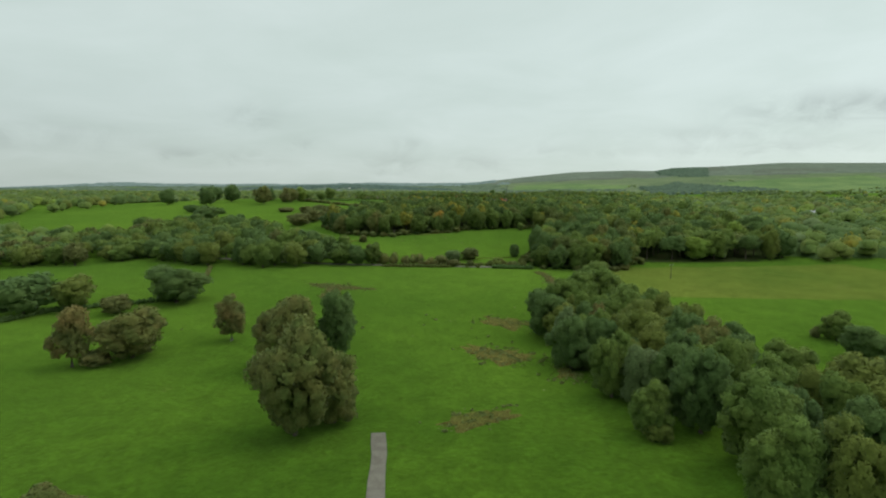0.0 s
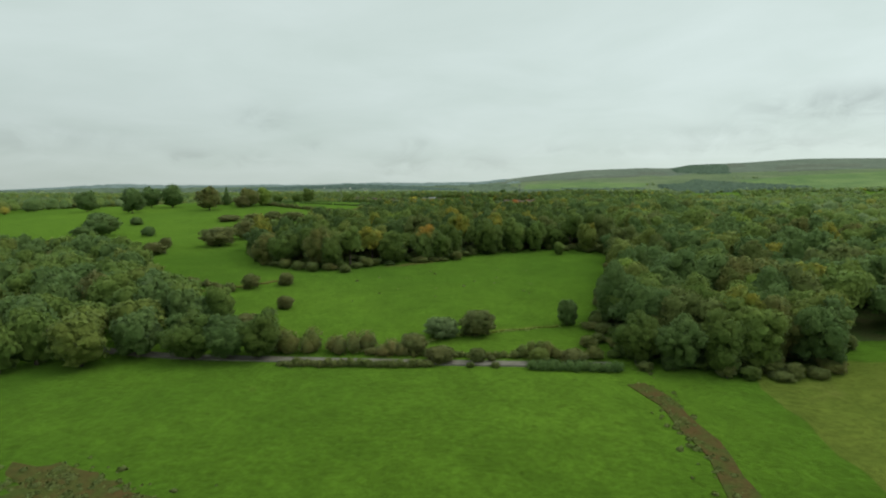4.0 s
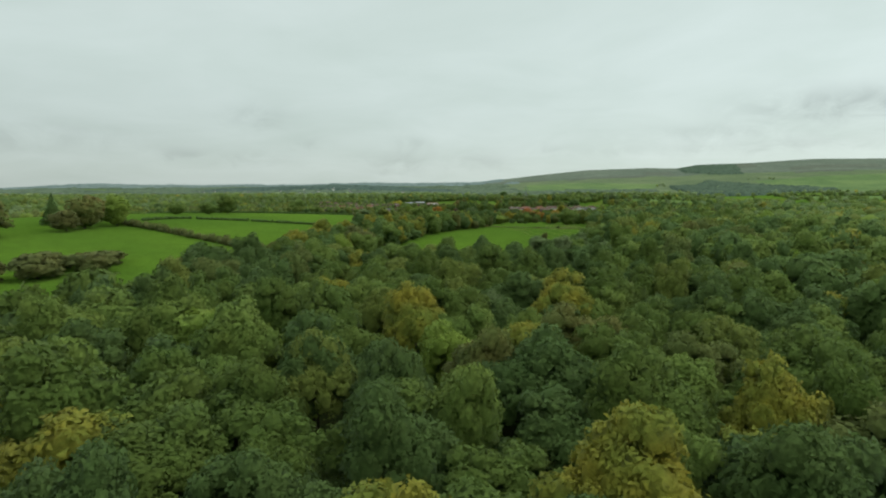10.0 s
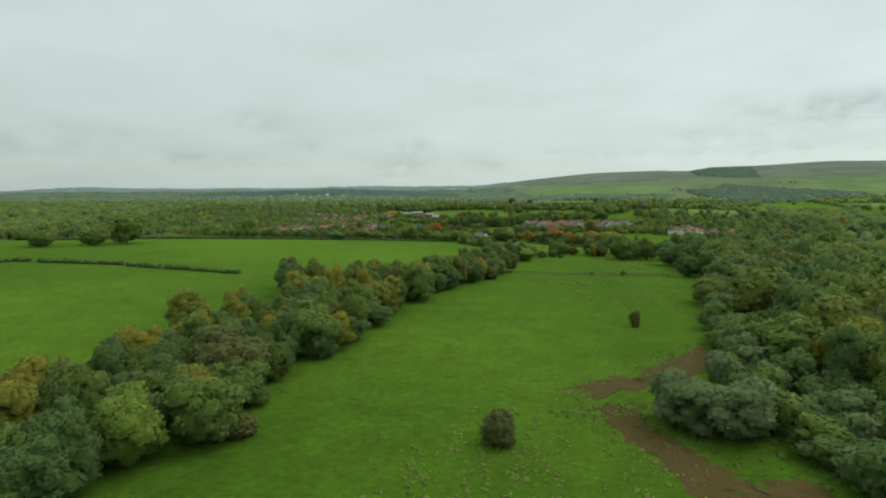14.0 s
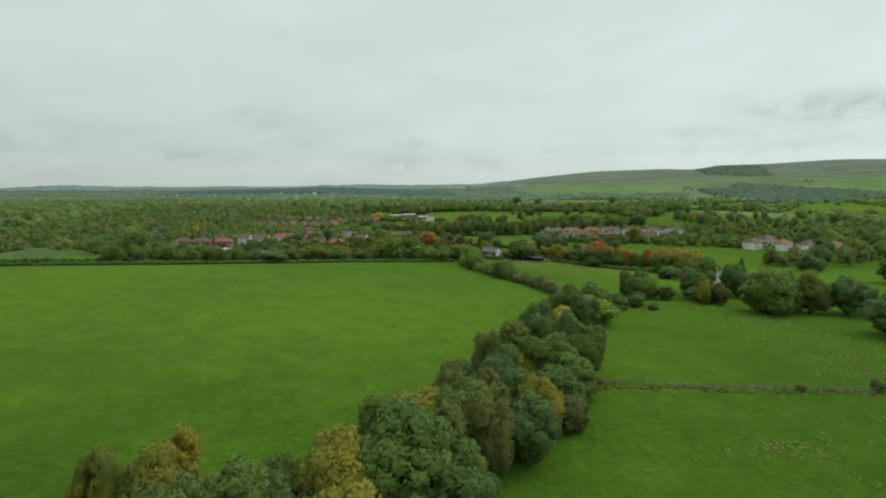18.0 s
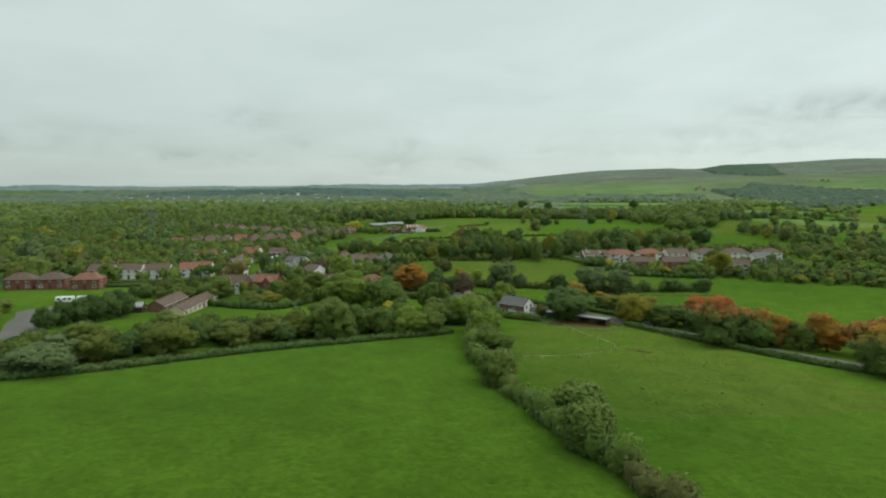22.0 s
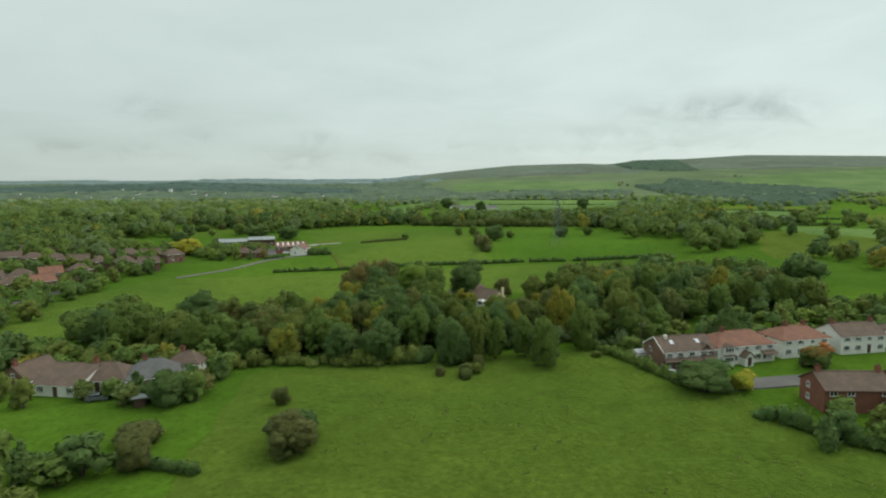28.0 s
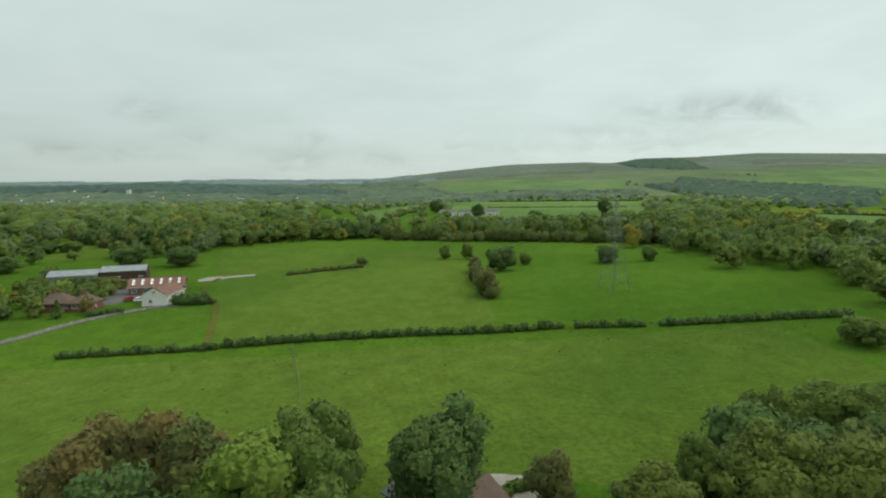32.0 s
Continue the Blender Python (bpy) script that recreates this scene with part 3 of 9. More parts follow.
def smooth_line(pts, step):
    """Points at even steps along a line rounded through pts."""
    p = [Vector((*q, 0)) for q in pts]
    p = [p[0] * 2 - p[1]] + p + [p[-1] * 2 - p[-2]]
    out = []
    for k in range(1, len(p) - 2):
        n = max(1, int((p[k + 1] - p[k]).length / step))
        for s in range(n):
            t = s / n
            a, b, c, d = p[k - 1], p[k], p[k + 1], p[k + 2]
            q = 0.5 * ((2 * b) + (c - a) * t + (2 * a - 5 * b + 4 * c - d) * t * t + (3 * b - a - 3 * c + d) * t ** 3)
            out.append((q.x, q.y))
    out.append((p[-2].x, p[-2].y))
    return out


def ribbon(name, pts, width, mat, label, up=0.12, category="road", step=4.0, shift=0.0, ragged=0.0, thick=0.0):
    line = smooth_line(pts, step)
    vs, fs = [], []
    for k, (x, y) in enumerate(line):
        x0, y0 = line[max(0, k - 1)]
        x1, y1 = line[min(len(line) - 1, k + 1)]
        l = math.hypot(x1 - x0, y1 - y0) or 1
        nx_, ny_ = (y1 - y0) / l, -(x1 - x0) / l
        z = max(ground_z(x + nx_ * (shift + s * width / 2), y + ny_ * (shift + s * width / 2)) for s in (-1, 0, 1)) + up
        for s in (-1, 1):
            o = shift + s * (width / 2 + ragged * math.sin(k * 1.7 + s))
            vs.append((x + nx_ * o, y + ny_ * o, z))
        for s in (-1, 1):
            o = shift + s * (width / 2 + ragged * math.sin(k * 1.7 + s) + 0.12)
            vs.append((x + nx_ * o, y + ny_ * o, z - up - thick - 0.25))
        if k:
            a = 4 * k
            fs += [(a - 4, a - 3, a + 1, a), (a - 2, a - 4, a, a + 2), (a - 3, a - 1, a + 3, a + 1)]
    return tagged(new(name, mesh_of(name, vs, fs, mat, False)), label, category, kind="structure")

# ---- trees and hedges ----
bm = bmesh.new()
bmesh.ops.create_icosphere(bm, subdivisions=1, radius=1.0)
ICO = (np.array([v.co[:] for v in bm.verts]), np.array([[v.index for v in f.verts] for f in bm.faces]))
bm.free()


def foliage(rng, centres, radii, count, leaf, sub=1, core=0.88, low=-0.55, hub=None):
    """Lumps of foliage: a knobbly core for every lobe and many bent leaf sprays over the lobes. Leaves face away from their lobe and,
    where a hub is given, from the middle of the crown. Returns vertices, triangles, quads and normals."""
    centres, radii = np.asarray(centres, float), np.asarray(radii, float)
    iv, jf = ICO
    n = len(centres)
    wob = 1 + 0.34 * (rng.rand(n, len(iv), 1) - 0.6)
    cv = (centres[:, None] + iv[None] * radii[:, None] * core * wob).reshape(-1, 3)
    cf = (jf[None] + (np.arange(n) * len(iv))[:, None, None]).reshape(-1, 3)
    area = radii[:, 0] * radii[:, 2]
    pick = rng.choice(n, size=int(count * (2.6 if hub is not None else 1.7)), p=area / area.sum())
    d = unit(rng.normal(size=(len(pick), 3)))
    d[:, 2] = np.where(d[:, 2] < low, -d[:, 2], d[:, 2])
    p = centres[pick] + d * radii[pick] * (0.86 + 0.22 * rng.rand(len(pick), 1) + 0.22 * rng.rand(len(pick), 1) ** 4)
    keep = np.ones(len(p), bool)
    if n <= 140:
        for k in range(n):
            inn = (((p - centres[k]) / radii[k]) ** 2).sum(1) < 0.72
            keep &= ~(inn & (pick != k))
    p, d = p[keep][:count], d[keep][:count]
    out, cn = d, np.tile(iv, (n, 1))
    if hub is not None:
        out = unit(0.62 * d + 0.50 * unit((p - hub[0]) / hub[1]))
        cn = unit(0.62 * cn + 0.50 * unit((cv - hub[0]) / hub[1]))
    nrm = unit(d + rng.normal(size=d.shape) * 0.45)
    u = unit(np.cross(nrm, rng.normal(size=d.shape)))
    v = np.cross(nrm, u)
    s = leaf * (0.55 + 0.75 * rng.rand(len(p), 1))
    q = np.stack([p - u * s * 0.58 - v * s * 0.34 + nrm * s * 0.10, p + u * s * 0.58 - v * s * 0.34, p + v * s * 0.62 - nrm * s * 0.16], 1).reshape(-1, 3)
    b = len(cv) + np.arange(len(p)) * 3
    qf = np.stack([b, b + 1, b + 2], 1)
    soft = unit(out + 0.34 * (nrm - d))
    return np.concatenate([cv, q]), np.concatenate([cf, qf]), np.zeros((0, 4), int), np.concatenate([unit(cn + rng.normal(size=cn.shape) * 0.2), np.repeat(soft, 3, 0)])


def unit(a):
    return a / (np.linalg.norm(a, axis=1, keepdims=True) + 1e-9)


def tube(pts, radii, sides):
    """A bent tapered stem through pts."""
    vs, fs = [], []
    for k, (p, r) in enumerate(zip(pts, radii)):
        a = Vector(pts[min(k + 1, len(pts) - 1)]) - Vector(pts[max(k - 1, 0)])
        q = a.to_track_quat("Z", "X")
        for s in range(sides):
            w = 2 * math.pi * s / sides
            vs.append(tuple(Vector(p) + q @ Vector((r * math.cos(w), r * math.sin(w), 0))))
        if k:
            b = (k - 1) * sides
            fs += [(b + s, b + (s + 1) % sides, b + sides + (s + 1) % sides, b + sides + s) for s in range(sides)]
    return vs, fs


R0, H0 = 6.5, 15.0
DETAIL = {0: (84, 7200, 0.41, 1), 1: (44, 2900, 0.60, 1), 2: (22, 620, 1.2, 1), 3: (8, 160, 2.0, 1)}
TREE_MESH, CROWN_DATA = {}, {}


def crown_shape(rng, shape, n):
    """Lobes of a crown 6.5 m in radius on a tree 15 m high."""
    c, r = [], []
    if shape == "cone":
        for k in range(n):
            u = (k + 0.5) / n
            a, o = k * 2.4 + rng.rand(), (1 - u) * 0.45
            c.append((o * R0 * math.cos(a), o * R0 * math.sin(a), H0 * (0.10 + 0.82 * u)))
            w = (1.08 - u) * 0.62 * R0
            r.append((w, w, H0 * 0.13))
        return c, r
    lo, hi, wide, gap, spread = {"willow": (0.0, 0.99, 1.0, 0.52, 0.50), "broad": (0.03, 1.0, 1.04, 0.50, 0.56), "tall": (0.02, 1.0, 0.98, 0.42, 0.56), "open": (0.08, 0.98, 1.02, 0.60, 0.48), "bush": (0.0, 1.0, 1.0, 0.40, 0.58), "ovate": (0.05, 1.0, 1.04, 0.38, 0.54)}[shape]
    mid, half = (lo + hi) / 2 * H0, (hi - lo) / 2 * H0
    limbs = unit(np.column_stack([rng.normal(size=(13, 2)), 0.1 + rng.normal(size=13) * 0.8]))
    length = 0.80 + 0.28 * rng.rand(13)
    size = min(spread * math.sqrt(12.6 / n), 0.46)
    for k in range(n):
        z = 1 - 1.88 * (k + 0.5) / n
        a = k * 2.39996 + rng.rand() * 0.5
        flat = math.sqrt(max(0, 1 - z * z))
        if z < 0 or shape == "tall":
            flat = max(flat, 0.80 if z < 0 else 0.34) ** 0.8
        way = np.array((flat * math.cos(a), flat * math.sin(a), z))
        swell = float(np.max(length * np.exp((limbs @ unit(way[None])[0] - 1) / 0.12)))
        reach = 1 - gap * (1 - swell) + 0.10 * (rng.rand() - 0.5)
        w = size * R0 * (0.66 + 0.68 * rng.rand())
        out = wide * R0 * reach - w * 0.62
        if shape == "ovate":
            out *= 1 - 0.34 * max(0.0, z + 0.2)
        c.append((out * way[0], out * way[1], mid + z * (half * (reach if z > 0 else max(reach, 0.98)) - w * 0.45)))
        r.append((w, w * (0.82 + 0.36 * rng.rand()), w * (0.62 + 0.26 * rng.rand()) * (1.5 if shape == "tall" else 1.25)))
    deep = 0.36 if shape in ("open", "willow") else 0.48
    c.append((0, 0, mid))
    r.append((deep * R0, deep * R0, half * (deep + 0.12)))
    return c, r


def tree_meshes(shape, seed, lod, colour):
    key = (shape, seed, lod, colour)
    if key in TREE_MESH:
        return TREE_MESH[key]
    base = TREE_MESH.get((shape, seed, lod))
    if base is None:
        rng = np.random.RandomState(100 * seed + 10 * lod + len(shape))
        n, count, leaf, sub = DETAIL[lod]
        c, r = crown_shape(np.random.RandomState(77 * seed + len(shape)), shape, min(n, 34) if shape == "cone" else n)
        if shape == "willow":
            count = int(count * 1.3)
        v, f3, f4, nn = foliage(rng, c, r, count, leaf, sub, core=0.66 if shape in ("open", "willow") else 0.90, hub=(np.array((0, 0, H0 * 0.40)), np.array((R0, R0, H0 * 0.6))))
        v, nn = v / (R0, R0, H0), unit(nn * (R0, R0, H0))
        CROWN_DATA[(shape, seed, lod)] = (v, f3, f4, nn)
        crown = mesh_np("crown", v, f3, f4, LEAF[colour], normals=nn)
        sides = (9, 7, 5, 4)[lod]
        tv, tf = tube([(0, 0, -0.6), (0.02, 0, 0.4), (0.1, 0.06, 3.5), (0, -0.1, 7), (0.1, 0.1, 11.5)], [0.62, 0.46, 0.36, 0.27, 0.08], sides)
        for k in range((8, 4, 0, 0)[lod]):
            a, z0 = k * 2.4, 3.2 + 0.75 * k
            tip = c[(k * 2 + 1) % len(c)]
            lv, lf = tube([(0, 0, z0), (tip[0] * 0.5, tip[1] * 0.5, z0 * 0.5 + tip[2] * 0.5 + 0.5), tip], [0.20, 0.13, 0.04], 5)
            o = len(tv)
            tv += lv
            tf += [tuple(i + o for i in q) for q in lf]
        trunk = mesh_of("trunk", np.array(tv) / (R0, R0, H0), tf, BIRCH if shape == "open" and seed % 2 else BARK, True)
        base = TREE_MESH[(shape, seed, lod)] = (trunk, crown)
    trunk, crown = base
    if crown.materials[0] is not LEAF[colour]:
        crown = crown.copy()
        crown.materials[0] = LEAF[colour]
    TREE_MESH[key] = (trunk, crown)
    return TREE_MESH[key]


LOOKS = {"turning_red": "green and red turning", "turning_orange": "green and orange turning", "green": "green", "fresh": "bright fresh green", "dark": "dark green", "olive": "olive green", "gold": "golden yellow autumn", "yellow": "bright yellow autumn",
         "orange": "orange autumn", "red": "rust red autumn", "brown": "brownish autumn", "dusk": "dull olive brown", "umber": "brown-tinged olive", "rusty": "rusty autumn", "straw": "dry straw", "pale": "pale green", "copper": "deep copper", "oak": "dull mid-green", "alder": "deep green", "grey": "grey green"}
FORMS = {"broad": "broad crown", "tall": "tall narrow crown", "open": "open airy crown", "cone": "pointed conifer crown", "willow": "loose low crown", "ovate": "dense egg-shaped crown"}


PLACED = []


def detail_at(x, y, near=36.0, far=110.0):
    """Fineness by the distance from the line that the flight follows."""
    d = math.hypot(max(0, abs(x - (50 if y > 1060 else 20 if y > 150 else 0)) - (0 if y > 150 else 16)), max(0, y - 1175) + max(0, 60 - y))
    near += 12 if 930 < y < 1060 or y < 110 else 0
    return 0 if d < near else 1 if d < far else 2


def tree(x, y, h, r, colour="green", shape="broad", lod=None, seed=None, where="in pasture"):
    if lod is None:
        lod = detail_at(x, y)
    if seed is None:
        seed = int(abs(x * 7.3 + y * 3.1)) % 4
    trunk, crown = tree_meshes(shape, seed, lod, colour)
    root = new("conifer" if shape == "cone" else "tree")
    turn = (x * 12.9898 + y * 78.233) % 6.283
    root.matrix_world = Matrix.LocRotScale((x, y, ground_z(x, y) - 0.1), Euler((0, 0, turn)), (r / R0 * R0, r / R0 * R0, h))
    for nm, me in (("trunk", trunk), ("crown", crown)):
        o = new(nm, me)
        o.parent = root
    tagged(root, "%s tree with %s %s" % (LOOKS[colour], FORMS[shape], where), "tree")
    PLACED.append((x, y, r))
    return root


BUSH_MESH = {}


def bush(x, y, h, r, colour="green", lod=None, where="standing in grass"):
    if lod is None:
        lod = 1 if abs(x - 20) < 70 and y < 1250 else 2
    seed = int(abs(x * 5.1 + y * 2.3)) % 3
    key = (seed, lod, colour)
    if key not in BUSH_MESH:
        rng = np.random.RandomState(900 + seed)
        c, r_ = crown_shape(rng, "bush", 30 if lod == 1 else 14)
        v, f3, f4, nn = foliage(rng, c, r_, 1800 if lod == 1 else 420, 0.95 if lod == 1 else 1.8, 1, hub=(np.array((0, 0, H0 * 0.35)), np.array((R0, R0, H0 * 0.6))))
        BUSH_MESH[key] = mesh_np("foliage", v / (R0, R0, H0), f3, f4, LEAF[colour], normals=unit(nn * (R0, R0, H0)))
    o = new("bush")
    leaf_part = new("foliage", BUSH_MESH[key])
    leaf_part.parent = o
    if "stem" not in BUSH_MESH:
        a, b = tube([(0, 0, -0.05), (0.05, 0, 0.3), (0.02, 0.06, 0.7)], [0.09, 0.06, 0.03], 6)
        BUSH_MESH["stem"] = mesh_of("stem", a, b, BARK, True)
    stem_part = new("stem", BUSH_MESH["stem"])
    stem_part.parent = o
    o.matrix_world = Matrix.LocRotScale((x, y, ground_z(x, y) - 0.15), Euler((0, 0, (x * 3.7 + y) % 6.28)), (r, r, h))
    return tagged(o, "rounded %s bush %s" % (LOOKS[colour], where), "bush")


def hedge(pts, w, h, colour="green", leaf=0.7, per_m=9.0, label="", wild=0.35, seed=1, name="hedge"):
    """A hedge along pts: lumps side by side, sprays of leaves all over them."""
    rng = np.random.RandomState(seed * 31 + len(pts) + int(abs(pts[0][0] * 3 + pts[0][1])))
    line = smooth_line(pts, w * (0.5 if wild > 0.3 else 0.33))
    ox, oy = line[0]
    oz = ground_z(ox, oy)
    c, r = [], []
    for x, y in line:
        k = 1 + wild * (rng.rand() * 2 - 1)
        x, y = x + (rng.rand() - 0.5) * w * wild, y + (rng.rand() - 0.5) * w * wild
        hh = h * k
        c.append((x - ox, y - oy, ground_z(x, y) - oz + hh * 0.42))
        r.append((w * 0.55 * (0.8 + 0.4 * rng.rand()), w * 0.55 * (0.8 + 0.4 * rng.rand()), hh * 0.58))
    length = sum(math.dist(a, b) for a, b in zip(line, line[1:]))
    v, f3, f4, nn = foliage(rng, c, r, int(length * per_m * 2.4), leaf * 0.8, 1, 0.92)
    o = new(name)
    o.location = (ox, oy, oz)
    leaf_part = new("foliage", mesh_np("foliage", v, f3, f4, LEAF[colour], normals=nn))
    leaf_part.parent = o
    sv, sf = [], []
    for x, y, z in c[::2]:
        a, b = tube([(x, y, z - h * 0.6), (x + 0.1, y, z), (x + 0.2, y + 0.1, z + h * 0.2)], [0.10, 0.07, 0.03], 5)
        sf += [tuple(i + len(sv) for i in g) for g in b]
        sv += a
    stem_part = new("stems", mesh_of("stems", sv, sf, BARK))
    stem_part.parent = o
    return tagged(o, label or "long uneven %s field hedge" % LOOKS[colour], "hedge")


TOP_DATA = {}


def top_of(key, low=0.42):
    """The upper crown alone, for trees that stand deep in a wood."""
    if key not in TOP_DATA:
        v, f3, f4, nn = CROWN_DATA[key]
        f3 = f3[v[f3[:, 0], 2] > low]
        used = np.unique(np.concatenate([f3.ravel(), f4.ravel()]))
        back = np.zeros(len(v), int)
        back[used] = np.arange(len(used))
        TOP_DATA[key] = (v[used], back[f3], back[f4], nn[used])
    return TOP_DATA[key]


def join_crowns(name, crowns, label):
    """Crowns of trees past counting, one mesh a colour."""
    for colour, rows in crowns.items():
        V, T3, T4, N, n = [], [], [], [], 0
        for key, px, py, hh, rr, turn, deep in rows:
            v, f3, f4, nn = CROWN_DATA[key]
            if deep:
                v, f3, f4, nn = top_of(key)
            ct, st = math.cos(turn), math.sin(turn)
            nn = unit(nn / (rr, rr, hh))
            if key[2] == 3:
                nn = unit(nn + (0, 0, 0.55))
            N.append(np.stack([nn[:, 0] * ct - nn[:, 1] * st, nn[:, 0] * st + nn[:, 1] * ct, nn[:, 2]], 1))
            c, s_ = math.cos(turn) * rr, math.sin(turn) * rr
            V.append(np.stack([v[:, 0] * c - v[:, 1] * s_ + px, v[:, 0] * s_ + v[:, 1] * c + py, v[:, 2] * hh + ground_z(px, py)], 1))
            T3.append(f3 + n)
            T4.append(f4 + n)
            n += len(v)
        tagged(new(name, mesh_np(name, np.concatenate(V), np.concatenate(T3), np.concatenate(T4), LEAF[colour], normals=np.concatenate(N))), label + ", %s" % LOOKS[colour], "woodland", kind="stuff")


def wood(name, poly, spacing, mix, h=(13, 18), r=(5, 7.5), seed=1, label="dense mixed wood with closed leafy canopy", gap=0.75, lod=None, ok=None, rim=0.0):
    """The trees of a wood that no one could count, scattered between those that stand out; one mesh a colour, and one of stems."""
    rng = random.Random(seed)
    xs, ys = [p[0] for p in poly], [p[1] for p in poly]
    crowns, stems = {}, []
    near = [p for p in PLACED if min(xs) - 15 < p[0] < max(xs) + 15 and min(ys) - 15 < p[1] < max(ys) + 15]
    y, row = min(ys), 0
    while y < max(ys):
        x = min(xs) + (row % 2) * spacing / 2
        while x < max(xs):
            px, py = x + rng.uniform(-0.36, 0.36) * spacing, y + rng.uniform(-0.36, 0.36) * spacing
            a, b, s, turn = rng.random(), rng.random(), rng.random(), rng.random() * 6.283
            x += spacing
            if not inside(poly, px, py) or (ok and not ok(px, py)) or (rim and not all(inside(poly, px + rim * a, py + rim * b) for a, b in ((1, 0), (-1, 0), (0, 1), (0, -1)))):
                continue
            rr, hh = r[0] + (r[1] - r[0]) * b, h[0] + (h[1] - h[0]) * a
            if any((px - q[0]) ** 2 + (py - q[1]) ** 2 < (gap * (rr * 0.5 + q[2] * 0.7)) ** 2 for q in near):
                continue
            for share, colour, shape in mix:
                s -= share
                if s <= 0:
                    break
            k = detail_at(px, py, 36.0, 70.0) if lod is None else lod
            key = (shape, rng.randrange(5), k)
            tree_meshes(*key, colour)
            deep = hh > 5 and all(inside(poly, px + ox, py + oy) for ox, oy in ((11, 0), (-11, 0), (0, 11), (0, -11)))
            crowns.setdefault(colour, []).append((key, px, py, hh, rr, turn, deep))
            stems.append((px, py, hh))
        y += spacing * 0.87
        row += 1
    join_crowns(name, crowns, label)
    V, F = [], []
    for px, py, hh in stems:
        z, o = ground_z(px, py), len(V)
        for zz, w in ((-0.5, 0.42), (hh * 0.6, 0.2)):
            V += [(px + w * math.cos(q * 1.2566), py + w * math.sin(q * 1.2566), z + zz) for q in range(5)]
        F += [(o + q, o + (q + 1) % 5, o + 5 + (q + 1) % 5, o + 5 + q) for q in range(5)]
    if V:
        tagged(new(name + "_stems", mesh_of(name + "_stems", V, F, BARK)), "bare brown stems under a wood canopy", "woodland", kind="stuff")


def tussocks(groups, label, colour="dusk", size=0.55, seed=4, name="tussocks"):
    """Rank tufts of rush and coarse grass in pasture: x, y, spread along and across, turn, count."""
    rng = np.random.RandomState(seed)
    c, r = [], []
    for x, y, a, b, turn, count in groups:
        ct, st = math.cos(radians(turn)), math.sin(radians(turn))
        for u, v in rng.normal(size=(count, 2)) * 0.5:
            px, py = x + u * a * ct - v * b * st, y + u * a * st + v * b * ct
            s = size * (0.4 + rng.rand() ** 2 * 1.2)
            c.append((px, py, ground_z(px, py) + s * 0.15))
            r.append((s, s * (0.7 + 0.6 * rng.rand()), s * 0.6))
    v, f3, f4, nn = foliage(rng, c, r, len(c) * 12, size * 0.85, 1, 0.85)
    nn[:, 2] += 1.0
    return tagged(new(name, mesh_np(name, v, f3, f4, LEAF[colour], normals=unit(nn))), label, "grass", kind="stuff")


def far_wood(name, spots, mats_of, label, seed=5, lobes=1, leafy=16):
    """Woods too far to count: rounded canopies with leaf sprays, one mesh a colour."""
    crowns, pick = {}, random.Random(seed)
    for colour, pts in mats_of(spots).items():
        for x, y, s in pts:
            if 940 < y < 1600 and abs(x) < 420:
                key = ("broad", pick.randrange(4), 3)
                tree_meshes(*key, colour)
                crowns.setdefault(colour, []).append((key, x, y, s * 0.95, s * pick.uniform(0.36, 0.52), pick.random() * 6.28, False))
    join_crowns(name, crowns, label)
    for colour, pts in mats_of(spots).items():
        pts = [p for p in pts if not (940 < p[1] < 1600 and abs(p[0]) < 420)]
        if not pts:
            continue
        rng = np.random.RandomState(seed)
        c, r = [], []
        for x, y, s in pts:
            z = ground_z(x, y)
            for k in range(lobes):
                w = s * (0.36 + 0.22 * rng.rand())
                c.append((x + (rng.rand() - 0.5) * s * 0.7, y + (rng.rand() - 0.5) * s * 0.7, z + s * (0.36 + 0.30 * rng.rand())))
                r.append((w, w, w * 0.72))
            c.append((x, y, z + s * 0.35))
            r.append((s * 0.52, s * 0.52, s * 0.36))
        v, f3, f4, nn = foliage(rng, c, r, int(len(pts) * leafy * 2.0), float(np.mean([p[2] for p in pts])) * 0.12, 1, 0.93)
        tagged(new(name, mesh_np(name, v, f3, f4, LEAF[colour], normals=unit(nn + (0, 0, 0.9)))), label, "woodland", kind="stuff")


def split_colours(rows):
    """Colour shares for far woods, drawn by chance."""
    rng = random.Random(len(rows))
    if rows and rows[0][1] < 1000 and all(p[1] < 1300 and abs(p[0]) < 520 for p in rows):
        shares = (("green", 0.34), ("dark", 0.22), ("olive", 0.20), ("dusk", 0.08), ("grey", 0.08), ("fresh", 0.04), ("gold", 0.04))
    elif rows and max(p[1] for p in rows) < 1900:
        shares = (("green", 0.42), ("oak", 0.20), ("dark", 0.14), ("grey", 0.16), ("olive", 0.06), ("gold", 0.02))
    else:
        # mostly pale and grey leaves: haze over the farthest woods, done by colour
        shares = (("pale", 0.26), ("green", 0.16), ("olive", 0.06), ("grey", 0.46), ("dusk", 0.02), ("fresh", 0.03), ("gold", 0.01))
    out = {k: [] for k, w in shares}
    for p in rows:
        s = rng.random()
        for k, w in shares:
            s -= w
            if s <= 0:
                break
        out[k].append(p)
    return out


# ---- buildings ----
def part(name, bm, mat, parent, label=""):
    me = bpy.data.meshes.new(name)
    bm.to_mesh(me)
    bm.free()
    me.materials.append(mat)
    o = new(name, me)
    o.parent = parent
    if label:
        o["label"] = label
    return o


